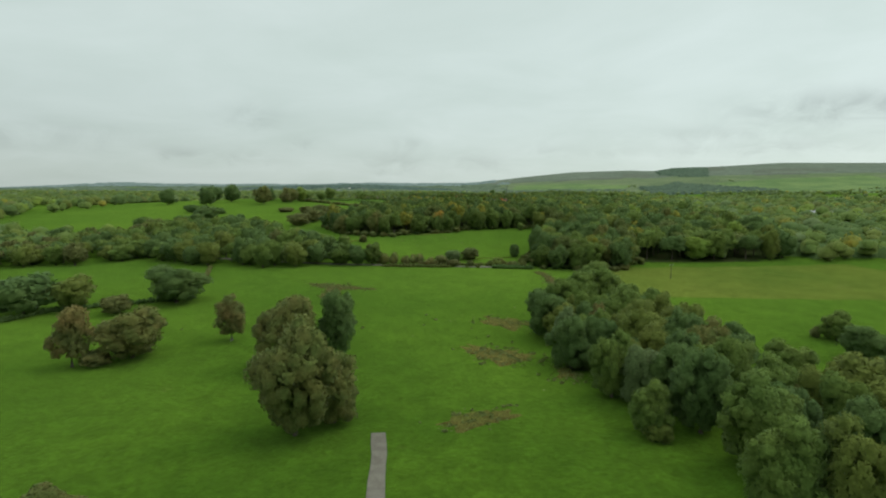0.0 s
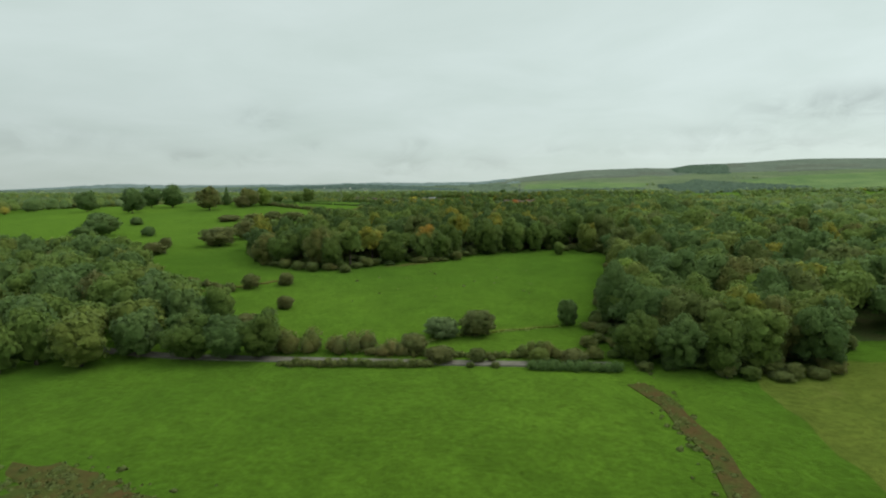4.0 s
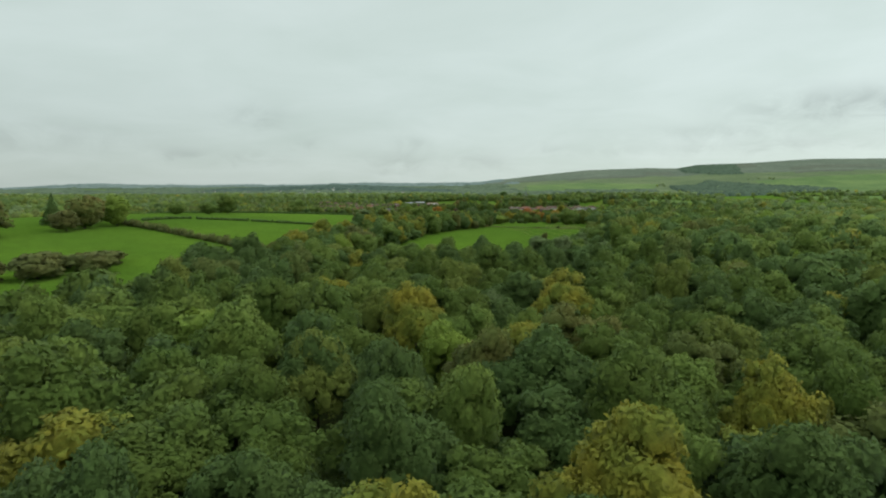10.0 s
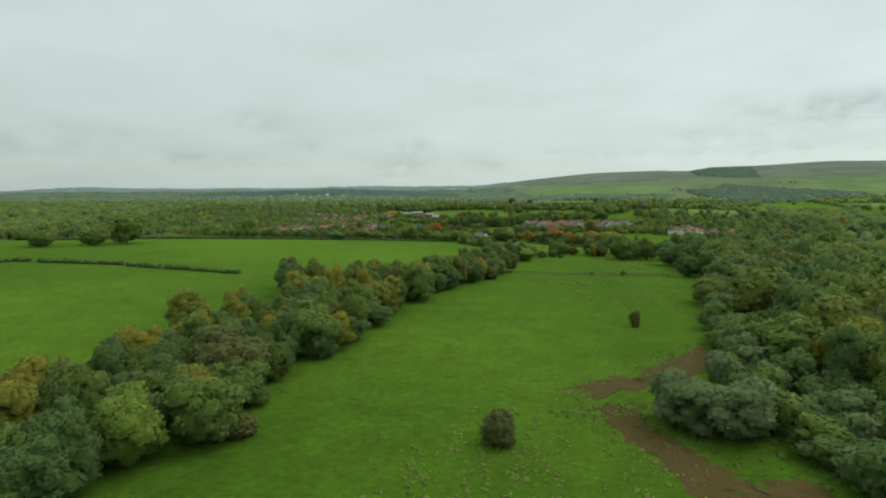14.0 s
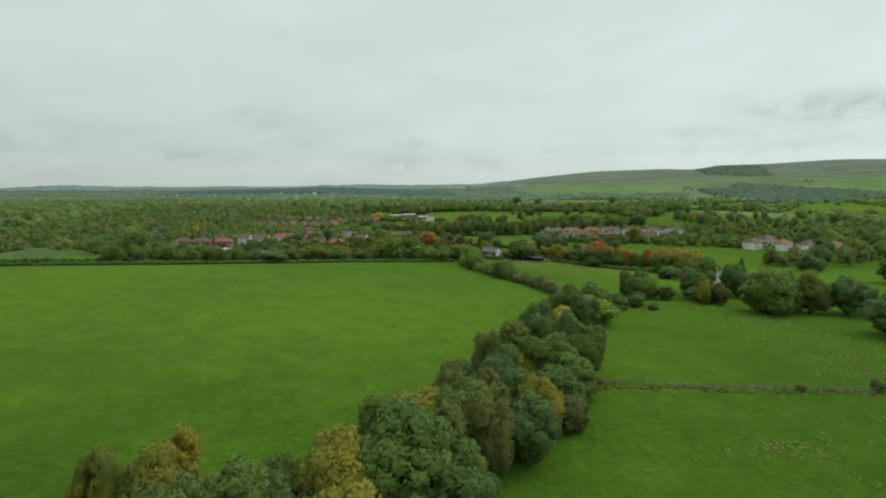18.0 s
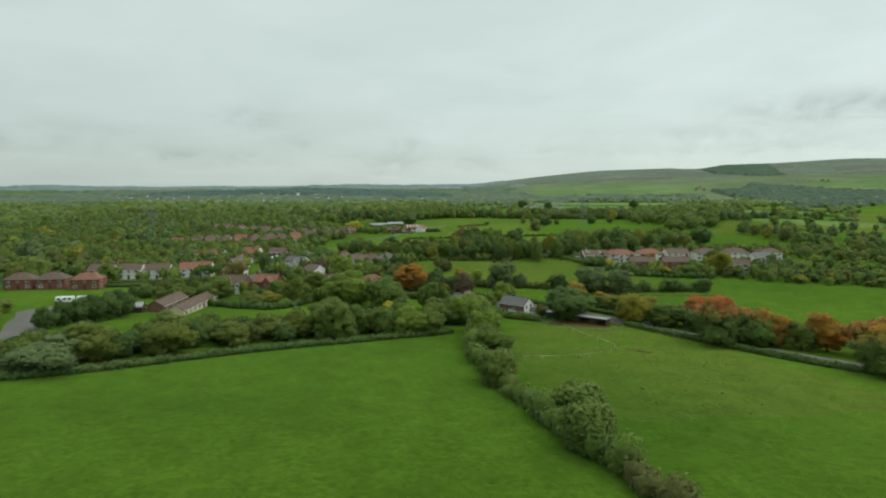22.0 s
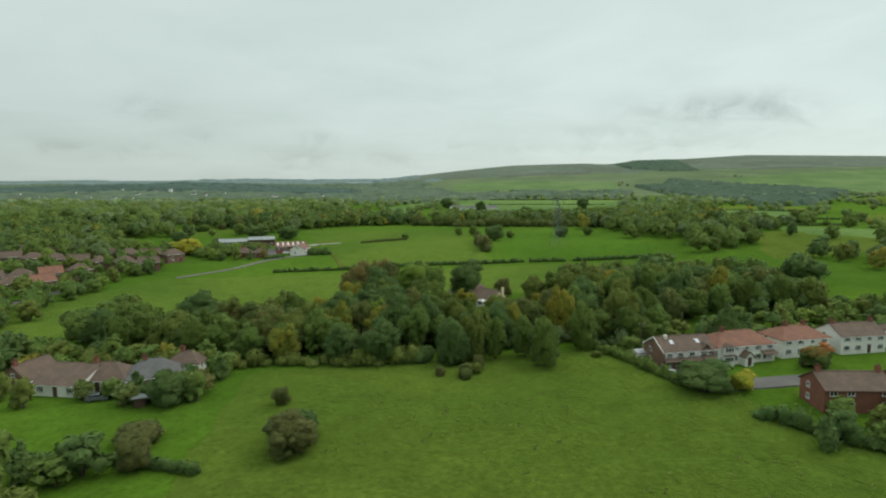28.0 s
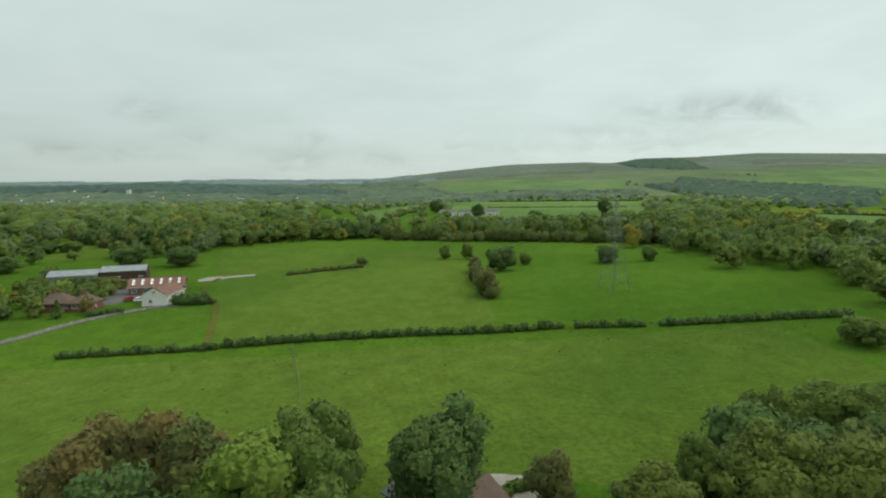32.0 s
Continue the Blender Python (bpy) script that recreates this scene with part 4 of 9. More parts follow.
def box(bm, x0, x1, y0, y1, z0, z1, bevel=0.0):
    v = [bm.verts.new((x, y, z)) for z in (z0, z1) for y in (y0, y1) for x in (x0, x1)]
    for q in ((0, 2, 3, 1), (4, 5, 7, 6), (0, 1, 5, 4), (1, 3, 7, 5), (3, 2, 6, 7), (2, 0, 4, 6)):
        bm.faces.new([v[i] for i in q])
    return bm


def prism(bm, pts, thick):
    """A slab: polygon pts pushed down by thick."""
    a = [bm.verts.new(p) for p in pts]
    b = [bm.verts.new((p[0], p[1], p[2] - thick)) for p in pts]
    bm.faces.new(a)
    bm.faces.new(b[::-1])
    n = len(pts)
    for i in range(n):
        bm.faces.new((a[i], b[i], b[(i + 1) % n], a[(i + 1) % n]))
    return bm


WINDOW_MESH = {}


def window_meshes(w, h, bars):
    key = (round(w, 2), round(h, 2), bars)
    if key not in WINDOW_MESH:
        t = 0.09
        xs = [-w / 2, -w / 2 + t]
        for k in range(1, bars):
            x = -w / 2 + w * k / bars
            xs += [x - 0.04, x + 0.04]
        xs += [w / 2 - t, w / 2]
        zs = [0, t, h - t, h]
        bm = bmesh.new()
        front = [[bm.verts.new((x, -0.07, z)) for x in xs] for z in zs]
        for j in range(3):
            for i in range(len(xs) - 1):
                if j != 1 or i % 2 == 0:
                    bm.faces.new((front[j][i], front[j][i + 1], front[j + 1][i + 1], front[j + 1][i]))
        ext = bmesh.ops.extrude_face_region(bm, geom=bm.faces[:])
        bmesh.ops.translate(bm, verts=[e for e in ext["geom"] if isinstance(e, bmesh.types.BMVert)], vec=(0, 0.09, 0))
        bmesh.ops.recalc_face_normals(bm, faces=bm.faces[:])
        made = []
        for nm, b, mat in (("window_frame", bm, WHITE), ("pane", box(bmesh.new(), -w / 2 + t, w / 2 - t, -0.03, 0.01, t, h - t), GLASS), ("sill", box(bmesh.new(), -w / 2 - 0.1, w / 2 + 0.1, -0.17, 0.02, -0.09, -0.005), STONE)):
            me = bpy.data.meshes.new(nm)
            b.to_mesh(me)
            b.free()
            me.materials.append(mat)
            made.append(me)
        WINDOW_MESH[key] = made
    return WINDOW_MESH[key]


def window(parent, x, y, z, turn, w=1.5, h=1.2, bars=2):
    fr, pn, sl = window_meshes(w, h, bars)
    o = new("window", fr)
    o.parent = parent
    o.matrix_local = pose(x, y, z, 0, 0, turn)
    q = new("pane", pn)
    q.parent = o
    q = new("sill", sl)
    q.parent = o
    return o


HOUSES = []


def house(x, y, turn, w, d, eaves, rise, roof="gable", wall=RENDER, tiles=TILE, label="white rendered house with a brown tiled roof", category="house", cols=3, storeys=2,
          chimneys=1, gable_wall=None, door=True, skylights=0, name="house", ends=True):
    """A house w long (along its ridge) and d deep, its front to -y before it is turned."""
    z = min(ground_z(x + a * w / 3, y + b * d / 3) for a in (-1, 1) for b in (-1, 1)) + 0.15
    HOUSES.append((x, y, math.hypot(w, d) / 2))
    root = new(name)
    root.matrix_world = pose(x, y, z, 0, 0, turn)
    X, Y = w / 2, d / 2
    bm = box(bmesh.new(), -X, X, -Y, Y, -1.5, eaves)
    if roof == "gable":
        for s in (-1, 1):
            a = [bm.verts.new(p) for p in ((s * X, -Y, eaves), (s * X, Y, eaves), (s * X, 0, eaves + rise - 0.12))]
            b = [bm.verts.new(p) for p in ((s * (X - 0.25), -Y, eaves), (s * (X - 0.25), Y, eaves), (s * (X - 0.25), 0, eaves + rise - 0.12))]
            bm.faces.new(a), bm.faces.new(b[::-1])
            for i in range(3):
                bm.faces.new((a[i], b[i], b[(i + 1) % 3], a[(i + 1) % 3]))
    part("wall", bm, wall, root)
    o, t = 0.35, 0.16
    drop = rise * o / Y
    bm = bmesh.new()
    if roof == "gable":
        for s in (-1, 1):
            prism(bm, [(-X - 0.25, 0, eaves + rise), (X + 0.25, 0, eaves + rise), (X + 0.25, s * (Y + o), eaves - drop), (-X - 0.25, s * (Y + o), eaves - drop)][::s], t)
        box(bm, -X - 0.25, X + 0.25, -0.14, 0.14, eaves + rise - 0.05, eaves + rise + 0.07)
    else:
        q = max(0.15, X - Y * 0.95)
        e = eaves - drop
        A, B = (-q, 0, eaves + rise), (q, 0, eaves + rise)
        c = [(-X - o, -Y - o, e), (X + o, -Y - o, e), (X + o, Y + o, e), (-X - o, Y + o, e)]
        for f in ([A, c[0], c[1], B], [B, c[2], c[3], A], [B, c[1], c[2]], [A, c[3], c[0]]):
            prism(bm, f, t)
        box(bm, -q, q, -0.12, 0.12, eaves + rise - 0.05, eaves + rise + 0.06)
    part("roof", bm, tiles, root)
    for s in (-1, 1):
        bm = box(bmesh.new(), -X - 0.2, X + 0.2, s * (Y + o) - 0.07, s * (Y + o) + 0.07, eaves - drop - 0.28, eaves - drop - 0.13)
        part("gutter", bm, WHITE if wall is not BRICK else TIMBER, root)
    for k in range(chimneys):
        cx = (-X + 0.8, X - 0.8, 0)[k] if roof == "gable" else (-q + 0.2, q - 0.2, 0)[k]
        bm = box(bmesh.new(), cx - 0.45, cx + 0.45, -0.35, 0.35, eaves + rise * 0.55, eaves + rise + 1.0)
        box(bm, cx - 0.52, cx + 0.52, -0.42, 0.42, eaves + rise + 0.86, eaves + rise + 1.0)
        ch = part("chimney", bm, BRICK, root)
        for px in (-0.22, 0.22):
            bm = bmesh.new()
            bmesh.ops.create_cone(bm, cap_ends=True, segments=8, radius1=0.13, radius2=0.1, depth=0.5, matrix=Matrix.Translation((cx + px, 0, eaves + rise + 1.2)))
            part("chimney_pot", bm, RED_TILE, ch)
    step = w / cols
    for lv in range(storeys):
        zz = 0.9 + lv * 2.4
        if zz + 1.25 > eaves:
            break
        for k in range(cols):
            wx = -X + step * (k + 0.5)
            if lv == 0 and door and k == cols // 2:
                bm = box(bmesh.new(), wx - 0.5, wx + 0.5, -Y - 0.07, -Y + 0.02, 0.02, 2.1)
                box(bm, wx - 0.6, wx + 0.6, -Y - 0.05, -Y + 0.02, 2.1, 2.2)
                part("door", bm, TIMBER, root)
            else:
                window(root, wx, -Y, zz, 0, 1.7 if k != cols // 2 else 1.1, 1.25, 3 if k != cols // 2 else 2)
            if k != 1 or cols < 3:
                window(root, wx, Y, zz, 180, 1.5, 1.2, 2)
        if ends:
            window(root, X, -Y * 0.3, zz, 90, 1.1, 1.2, 2)
            window(root, -X, Y * 0.3, zz, -90, 1.1, 1.2, 2)
    if roof == "gable" and ends and storeys == 1:
        window(root, X, 0, eaves + 0.35, 90, 1.0, 1.0, 2)
        window(root, -X, 0, eaves + 0.35, -90, 1.0, 1.0, 2)
    for k in range(skylights):
        sx, ang = -X * 0.5 + w * 0.5 * k / max(1, skylights - 1), math.atan2(rise, Y)
        bm = box(bmesh.new(), -0.5, 0.5, -0.65, 0.65, 0, 0.09)
        sk = part("skylight", bm, SKYLIGHT, root)
        sk.matrix_local = Matrix.Translation((sx, -Y * 0.45, eaves + rise * 0.55)) @ Euler((ang, 0, 0)).to_matrix().to_4x4()
    return tagged(root, label, category)


def lean_wing(root, x0, x1, y0, y1, eaves, rise, wall, tiles, axis="y"):
    """A gabled wing on a house, its ridge along y or x."""
    bm = box(bmesh.new(), x0, x1, y0, y1, -1.5, eaves)
    mx, my = (x0 + x1) / 2, (y0 + y1) / 2
    rf = bmesh.new()
    o = 0.3
    if axis == "y":
        for yy in (y0, y1):
            a = [bm.verts.new(p) for p in ((x0, yy, eaves), (x1, yy, eaves), (mx, yy, eaves + rise - 0.1))]
            bm.faces.new(a)
        hw = (x1 - x0) / 2
        for s in (-1, 1):
            prism(rf, [(mx, y0 - o, eaves + rise), (mx, y1 + o, eaves + rise), (mx + s * (hw + o), y1 + o, eaves - rise * o / hw), (mx + s * (hw + o), y0 - o, eaves - rise * o / hw)], 0.15)
    else:
        for xx in (x0, x1):
            a = [bm.verts.new(p) for p in ((xx, y0, eaves), (xx, y1, eaves), (xx, my, eaves + rise - 0.1))]
            bm.faces.new(a)
        hw = (y1 - y0) / 2
        for s in (-1, 1):
            prism(rf, [(x0 - o, my, eaves + rise), (x1 + o, my, eaves + rise), (x1 + o, my + s * (hw + o), eaves - rise * o / hw), (x0 - o, my + s * (hw + o), eaves - rise * o / hw)], 0.15)
    part("wing", bm, wall, root)
    part("wing_roof", rf, tiles, root)


def lean_roof(root, x0, x1, y, out, top, fall, tiles, name="canopy_roof"):
    """A tiled lean-to strip that slopes away from the front wall at y."""
    return part(name, prism(bmesh.new(), [(x0, y + 0.02, top), (x0, y - out, top - fall), (x1, y - out, top - fall), (x1, y + 0.02, top)], 0.12), tiles, root)


def bay(root, x, y, w, out, high, wall, tiles):
    """A box bay on the front wall at y: wall below and above, a wide window a storey, a small hipped roof."""
    b = part("bay", box(bmesh.new(), x - w / 2, x + w / 2, y - out, y + 0.02, -0.6, high), wall, root)
    for z in (0.9, 3.3):
        if z + 1.2 < high:
            o = window(b, x, y - out, z, 0, w * 0.82, 1.15, 3)
    bm = bmesh.new()
    tip = [(x, y - out * 0.2, high + 0.8), (x, y + 0.6, high + 0.8)]
    prism(bm, [(x - w / 2 - 0.15, y - out - 0.15, high), (x + w / 2 + 0.15, y - out - 0.15, high), tip[0]], 0.1)
    prism(bm, [(x - w / 2 - 0.15, y + 0.6, high), (x - w / 2 - 0.15, y - out - 0.15, high), tip[0], tip[1]], 0.1)
    prism(bm, [(x + w / 2 + 0.15, y - out - 0.15, high), (x + w / 2 + 0.15, y + 0.6, high), tip[1], tip[0]], 0.1)
    part("bay_roof", bm, tiles, b)


def conservatory(root, x, y, radius, sides, high, peak, flat=0.0):
    """A white glazed room: base wall, corner posts, a pane a side and a ribbed pale roof."""
    ring = [(x + radius * math.cos(2 * math.pi * (k + 0.5) / sides + flat), y + radius * math.sin(2 * math.pi * (k + 0.5) / sides + flat)) for k in range(sides)]
    bm = bmesh.new()
    bmesh.ops.create_cone(bm, cap_ends=True, segments=sides, radius1=radius + 0.04, radius2=radius + 0.04, depth=1.2, matrix=Matrix.Translation((x, y, 0.0)) @ Matrix.Rotation(math.pi / sides + flat, 4, "Z"))
    room = part("conservatory", bm, WHITE, root, "white framed conservatory")
    for k, (px, py) in enumerate(ring):
        qx, qy = ring[(k + 1) % sides]
        part("post", box(bmesh.new(), px - 0.08, px + 0.08, py - 0.08, py + 0.08, 0.5, high), WHITE, room)
        bm = bmesh.new()
        prism(bm, [(px * 0.97 + x * 0.03, py * 0.97 + y * 0.03, high - 0.1), (qx * 0.97 + x * 0.03, qy * 0.97 + y * 0.03, high - 0.1), (qx * 0.95 + x * 0.05, qy * 0.95 + y * 0.05, high - 0.1), (px * 0.95 + x * 0.05, py * 0.95 + y * 0.05, high - 0.1)], high - 0.7)
        part("pane", bm, CLEAR_GLASS, room)
        bm = prism(bmesh.new(), [(px + (px - x) * 0.08, py + (py - y) * 0.08, high), (qx + (qx - x) * 0.08, qy + (qy - y) * 0.08, high), (x, y, peak)], 0.08)
        part("roof_panel", bm, LAMP_GLASS if k % 2 else PALE_WOOD, room)
    return room


def car(x, y, turn, paint="black", label=""):
    root = new("car")
    root.matrix_world = pose(x, y, ground_z(x, y) + 0.14, 0, 0, turn)
    bm = bmesh.new()
    prof = [(-2.05, 0.32), (-2.1, 0.62), (-2.0, 0.92), (-1.72, 1.0), (-1.35, 1.42), (-0.9, 1.52), (0.25, 1.5), (0.62, 1.38), (1.15, 0.98), (1.95, 0.84), (2.1, 0.6), (2.05, 0.32)]
    L = [[bm.verts.new((px, s * (0.86 if pz < 1.05 else 0.86 - (pz - 1.0) * 0.38), pz)) for px, pz in prof] for s in (-1, 1)]
    bm.faces.new(L[0]), bm.faces.new(L[1][::-1])
    for i in range(len(prof)):
        j = (i + 1) % len(prof)
        bm.faces.new((L[0][i], L[1][i], L[1][j], L[0][j]))
    bmesh.ops.recalc_face_normals(bm, faces=bm.faces)
    part("body", bm, CAR[paint], root)
    for s in (-1, 1):
        bm = bmesh.new()
        q = [(-1.5, 1.04), (-1.25, 1.36), (0.2, 1.42), (0.95, 1.04)]
        bm.faces.new([bm.verts.new((px, s * (0.875 - max(0, pz - 1.0) * 0.38), pz)) for px, pz in q][::s])
        bmesh.ops.solidify(bm, geom=bm.faces[:], thickness=0.02)
        part("side_window", bm, GLASS, root)
    bm = bmesh.new()
    bm.faces.new([bm.verts.new(p) for p in ((0.60, -0.66, 1.42), (0.60, 0.66, 1.42), (1.16, 0.78, 1.02), (1.16, -0.78, 1.02))])
    bmesh.ops.solidify(bm, geom=bm.faces[:], thickness=0.02)
    part("windscreen", bm, GLASS, root)
    bm = bmesh.new()
    bm.faces.new([bm.verts.new(p) for p in ((-1.40, 0.66, 1.42), (-1.40, -0.66, 1.42), (-1.75, -0.76, 1.04), (-1.75, 0.76, 1.04))])
    bmesh.ops.solidify(bm, geom=bm.faces[:], thickness=0.02)
    part("rear_window", bm, GLASS, root)
    for wx in (-1.3, 1.32):
        for s in (-1, 1):
            bm = bmesh.new()
            bmesh.ops.create_cone(bm, cap_ends=True, segments=14, radius1=0.33, radius2=0.33, depth=0.22, matrix=Matrix.Translation((wx, s * 0.78, 0.33)) @ pose(0, 0, 0, 90))
            tyre = part("wheel", bm, RUBBER, root)
            bm = bmesh.new()
            bmesh.ops.create_cone(bm, cap_ends=True, segments=10, radius1=0.2, radius2=0.2, depth=0.03, matrix=Matrix.Translation((wx, s * 0.9, 0.33)) @ pose(0, 0, 0, 90))
            part("rim", bm, STEEL, tyre)
    for s in (-1, 1):
        part("headlight", box(bmesh.new(), 1.98, 2.1, s * 0.6 - 0.16, s * 0.6 + 0.16, 0.62, 0.76), LAMP_GLASS, root)
        part("tail_light", box(bmesh.new(), -2.1, -2.0, s * 0.68 - 0.1, s * 0.68 + 0.1, 0.68, 0.92), TAIL_GLASS, root)
    return tagged(root, label or "%s hatchback car parked on the asphalt" % paint, "car")

# ---- trees and bushes that stand out ----
tree(98.7, 847.9, 9.9, 4.5, "dark", "tall", where="beside a country house")
tree(97.0, 836.6, 8.1, 2.3, "gold", "broad", where="beside a country house")
tree(114.5, 854.0, 11.4, 5.0, "dark", "tall", where="beside a country house")
tree(102.4, 836.6, 7.0, 3.0, "dusk", "broad", where="beside a country house")
tree(125.8, 850.3, 10.2, 9.5, "dark", "broad", where="beside a country house")
tree(116.8, 826.7, 8.6, 6.0, "green", "broad", where="beside a country house")
tree(109.9, 826.0, 5.3, 3.6, "olive", "broad", where="beside a country house")
tree(87.1, 842.7, 4.9, 3.3, "dusk", "broad", where="beside a country house")
tree(76.5, 852.4, 8.6, 2.7, "olive", "tall", where="beside a country house")
tree(79.9, 847.4, 9.4, 3.3, "green", "tall", where="beside a country house")
tree(83.3, 845.7, 6.1, 2.6, "green", "broad", where="beside a country house")
bush(72.8, 828.5, 4.0, 1.9, "dusk")
bush(64.8, 820.8, 2.1, 1.8, "dark")
bush(67.4, 832.6, 3.3, 1.2, "dusk")
tree(109.8, 822.5, 13.1, 8.3, "green", "broad", where="beside a country house")
tree(123.6, 824.8, 12.2, 5.5, "olive", "broad", where="beside a country house")
tree(133.8, 823.7, 11.9, 6.9, "dark", "broad", where="beside a country house")
tree(126.6, 794.0, 11.8, 8.1, "dark", "broad", where="beside a country house")
tree(123.1, 770.4, 8.0, 5.8, "dusk", "broad", where="beside a country house")
tree(115.6, 750.6, 10.0, 4.9, "dark", "broad", where="beside a country house")
tree(207.4, 897.0, 13.0, 8.5, "dark", "broad", where="beside a country house")
tree(206.8, 877.5, 8.8, 3.7, "dark", "cone", where="beside a country house")
tree(88.4, 1199.0, 7.6, 2.6, "gold", "open", where="on a garden lawn")
tree(95.0, 1196.5, 8.4, 3.4, "olive", "willow", where="on a garden lawn")
bush(101, 1210, 2.2, 1.8, "grey")
bush(92.5, 1216, 2.0, 1.4, "gold")
patch("leaf_litter", 103.5, 1204.5, 6.5, 4.0, -20, GRASS_ROUGH, "fallen brown leaves on a garden lawn")
tree(-44.1, 1452.3, 11.8, 8.1, "dark", "broad", where="above a farm")
tree(-21.5, 1452.4, 10.5, 8.0, "dark", "broad", where="above a farm")
tree(-106.8, 1508.3, 7.3, 5.4, "dark", "broad", where="above a farm")
tree(-96.6, 1511.7, 7.1, 6.1, "green", "broad", where="above a farm")
tree(-84.0, 1524.7, 6.7, 3.9, "brown", "broad", where="above a farm")
tree(-89.0, 187.2, 12.9, 9.5, "dark", "broad", where="in open pasture")
tree(-56.4, 148.7, 13.5, 4.3, "rusty", "open", where="in open pasture")
tree(-35.2, 127.3, 18.2, 7.6, "umber", "broad", where="in open pasture")
tree(-25.5, 132.5, 18.6, 5.4, "dark", "open", where="in open pasture")
tree(-25.2, 93.2, 20.0, 7.4, "umber", "broad", where="in open pasture")
tree(-19.6, 98.5, 12.6, 5.6, "umber", "broad", where="in open pasture")
tree(-129.5, 172.4, 12.8, 9.5, "dark", "broad", where="in open pasture")
tree(-117.2, 177.7, 11.0, 6.2, "olive", "broad", where="in open pasture")
tree(-101.1, 172.9, 6.3, 4.3, "brown", "broad", where="in open pasture")
tree(-75.2, 134.5, 12.0, 8.6, "umber", "broad", where="in open pasture")
tree(-85.1, 127.2, 15.5, 5.0, "rusty", "open", where="in open pasture")
tree(-46.4, 63.4, 7.5, 4.6, "umber", "open", where="in open pasture")
tree(-47.0, 260.5, 9.6, 5.6, "oak", "broad", where="beside a lane")
tree(-39.5, 260.8, 9.0, 5.0, "dark", "broad", where="beside a lane")
tree(-33.0, 262.5, 9.8, 5.4, "oak", "broad", where="beside a lane")
tree(45.5, 262.0, 10.5, 5.0, "oak", "broad", where="beside a lane")
tree(52.5, 258.5, 11.0, 5.4, "dark", "broad", where="beside a lane")
tree(60.5, 257.5, 12.0, 5.8, "oak", "broad", where="beside a lane")
bush(11.0, 258.0, 1.1, 0.9, "dusk", where="beside a lane")
bush(16.0, 258.0, 1.2, 1.0, "dusk", where="beside a lane")
tree(106.7, 151.1, 8.0, 4.4, "green", "broad", where="in open pasture")
tree(102.2, 133.6, 8.5, 6.0, "dark", "broad", where="in open pasture")
tree(72.1, 93.6, 13.0, 6.9, "olive", "broad", where="in open pasture")
tree(66.0, 90.3, 12.0, 4.4, "green", "broad", where="in open pasture")
tree(28.7, 154.8, 14.0, 7.0, "dark", "broad", where="in a shelter belt")
tree(38.9, 171.1, 15.0, 7.4, "green", "broad", where="in a shelter belt")
tree(50.7, 187.4, 15.0, 9.1, "green", "broad", where="in a shelter belt")
tree(29.9, 129.2, 13.0, 5.7, "dark", "broad", where="in a shelter belt")
tree(35.6, 130.7, 13.0, 5.4, "dark", "broad", where="in a shelter belt")
tree(39.3, 142.0, 13.0, 2.6, "rusty", "open", where="in a shelter belt")
tree(47.6, 151.3, 15.0, 7.1, "green", "broad", where="in a shelter belt")
tree(44.3, 128.9, 15.0, 5.9, "olive", "broad", where="in a shelter belt")
tree(53.1, 127.9, 14.0, 3.9, "dark", "broad", where="in a shelter belt")
tree(58.6, 124.7, 13.0, 5.6, "umber", "broad", where="in a shelter belt")
tree(34.1, 111.5, 14.0, 4.5, "green", "broad", where="in a shelter belt")
tree(37.8, 106.4, 13.0, 4.7, "grey", "broad", where="in a shelter belt")
tree(44.9, 105.3, 15.0, 6.4, "dark", "broad", where="in a shelter belt")
tree(53.8, 106.0, 15.0, 5.9, "green", "broad", where="in a shelter belt")
tree(44.4, 94.3, 15.0, 5.7, "dark", "broad", where="in a shelter belt")
tree(45.9, 118.2, 14.0, 5.5, "olive", "broad", where="in a shelter belt")
tree(49.3, 181.4, 15.0, 6.8, "green", "broad", where="in a shelter belt")
tree(47.4, 134.7, 15.0, 7.4, "olive", "broad", where="in a shelter belt")
tree(30.3, 136.1, 13.0, 3.8, "grey", "broad", where="in a shelter belt")
tree(36.2, 135.0, 13.0, 4.9, "green", "broad", where="in a shelter belt")
tree(35.4, 93.3, 10.0, 4.0, "green", "broad", where="in a shelter belt")
tree(46.7, 80.7, 15.0, 6.4, "green", "broad", where="in a shelter belt")
tree(43.0, 67.7, 14.0, 5.6, "green", "broad", where="in a shelter belt")
tree(48.7, 64.2, 15.0, 4.8, "olive", "broad", where="in a shelter belt")
bush(4.9, 276.3, 5.3, 4.0, "grey")
bush(13.3, 278.7, 6.3, 4.4, "brown")
bush(-0.9, 266.0, 4.2, 3.1, "brown")
bush(12.5, 260.8, 3.3, 1.8, "brown")
bush(4.8, 260.9, 3.4, 3.2, "brown")
bush(15.4, 261.4, 1.4, 0.9, "brown")
bush(36.1, 286.6, 7.2, 2.5, "dark")
bush(52.2, 384.3, 5.6, 2.3, "green")
bush(-53.6, 280.5, 8.0, 4.4, "dark")
bush(-43.4, 283.1, 3.4, 3.8, "brown")
bush(-38.2, 299.3, 3.7, 2.4, "brown")
bush(-63.1, 314.7, 2.6, 1.7, "brown")
bush(-55.6, 321.6, 5.0, 2.7, "brown")
bush(-45.9, 325.8, 4.4, 2.6, "brown")
bush(-74.9, 317.3, 3.9, 2.4, "brown")
bush(-67.9, 292.5, 4.2, 3.8, "brown")
bush(-44.8, 275.3, 4.9, 4.1, "dark")
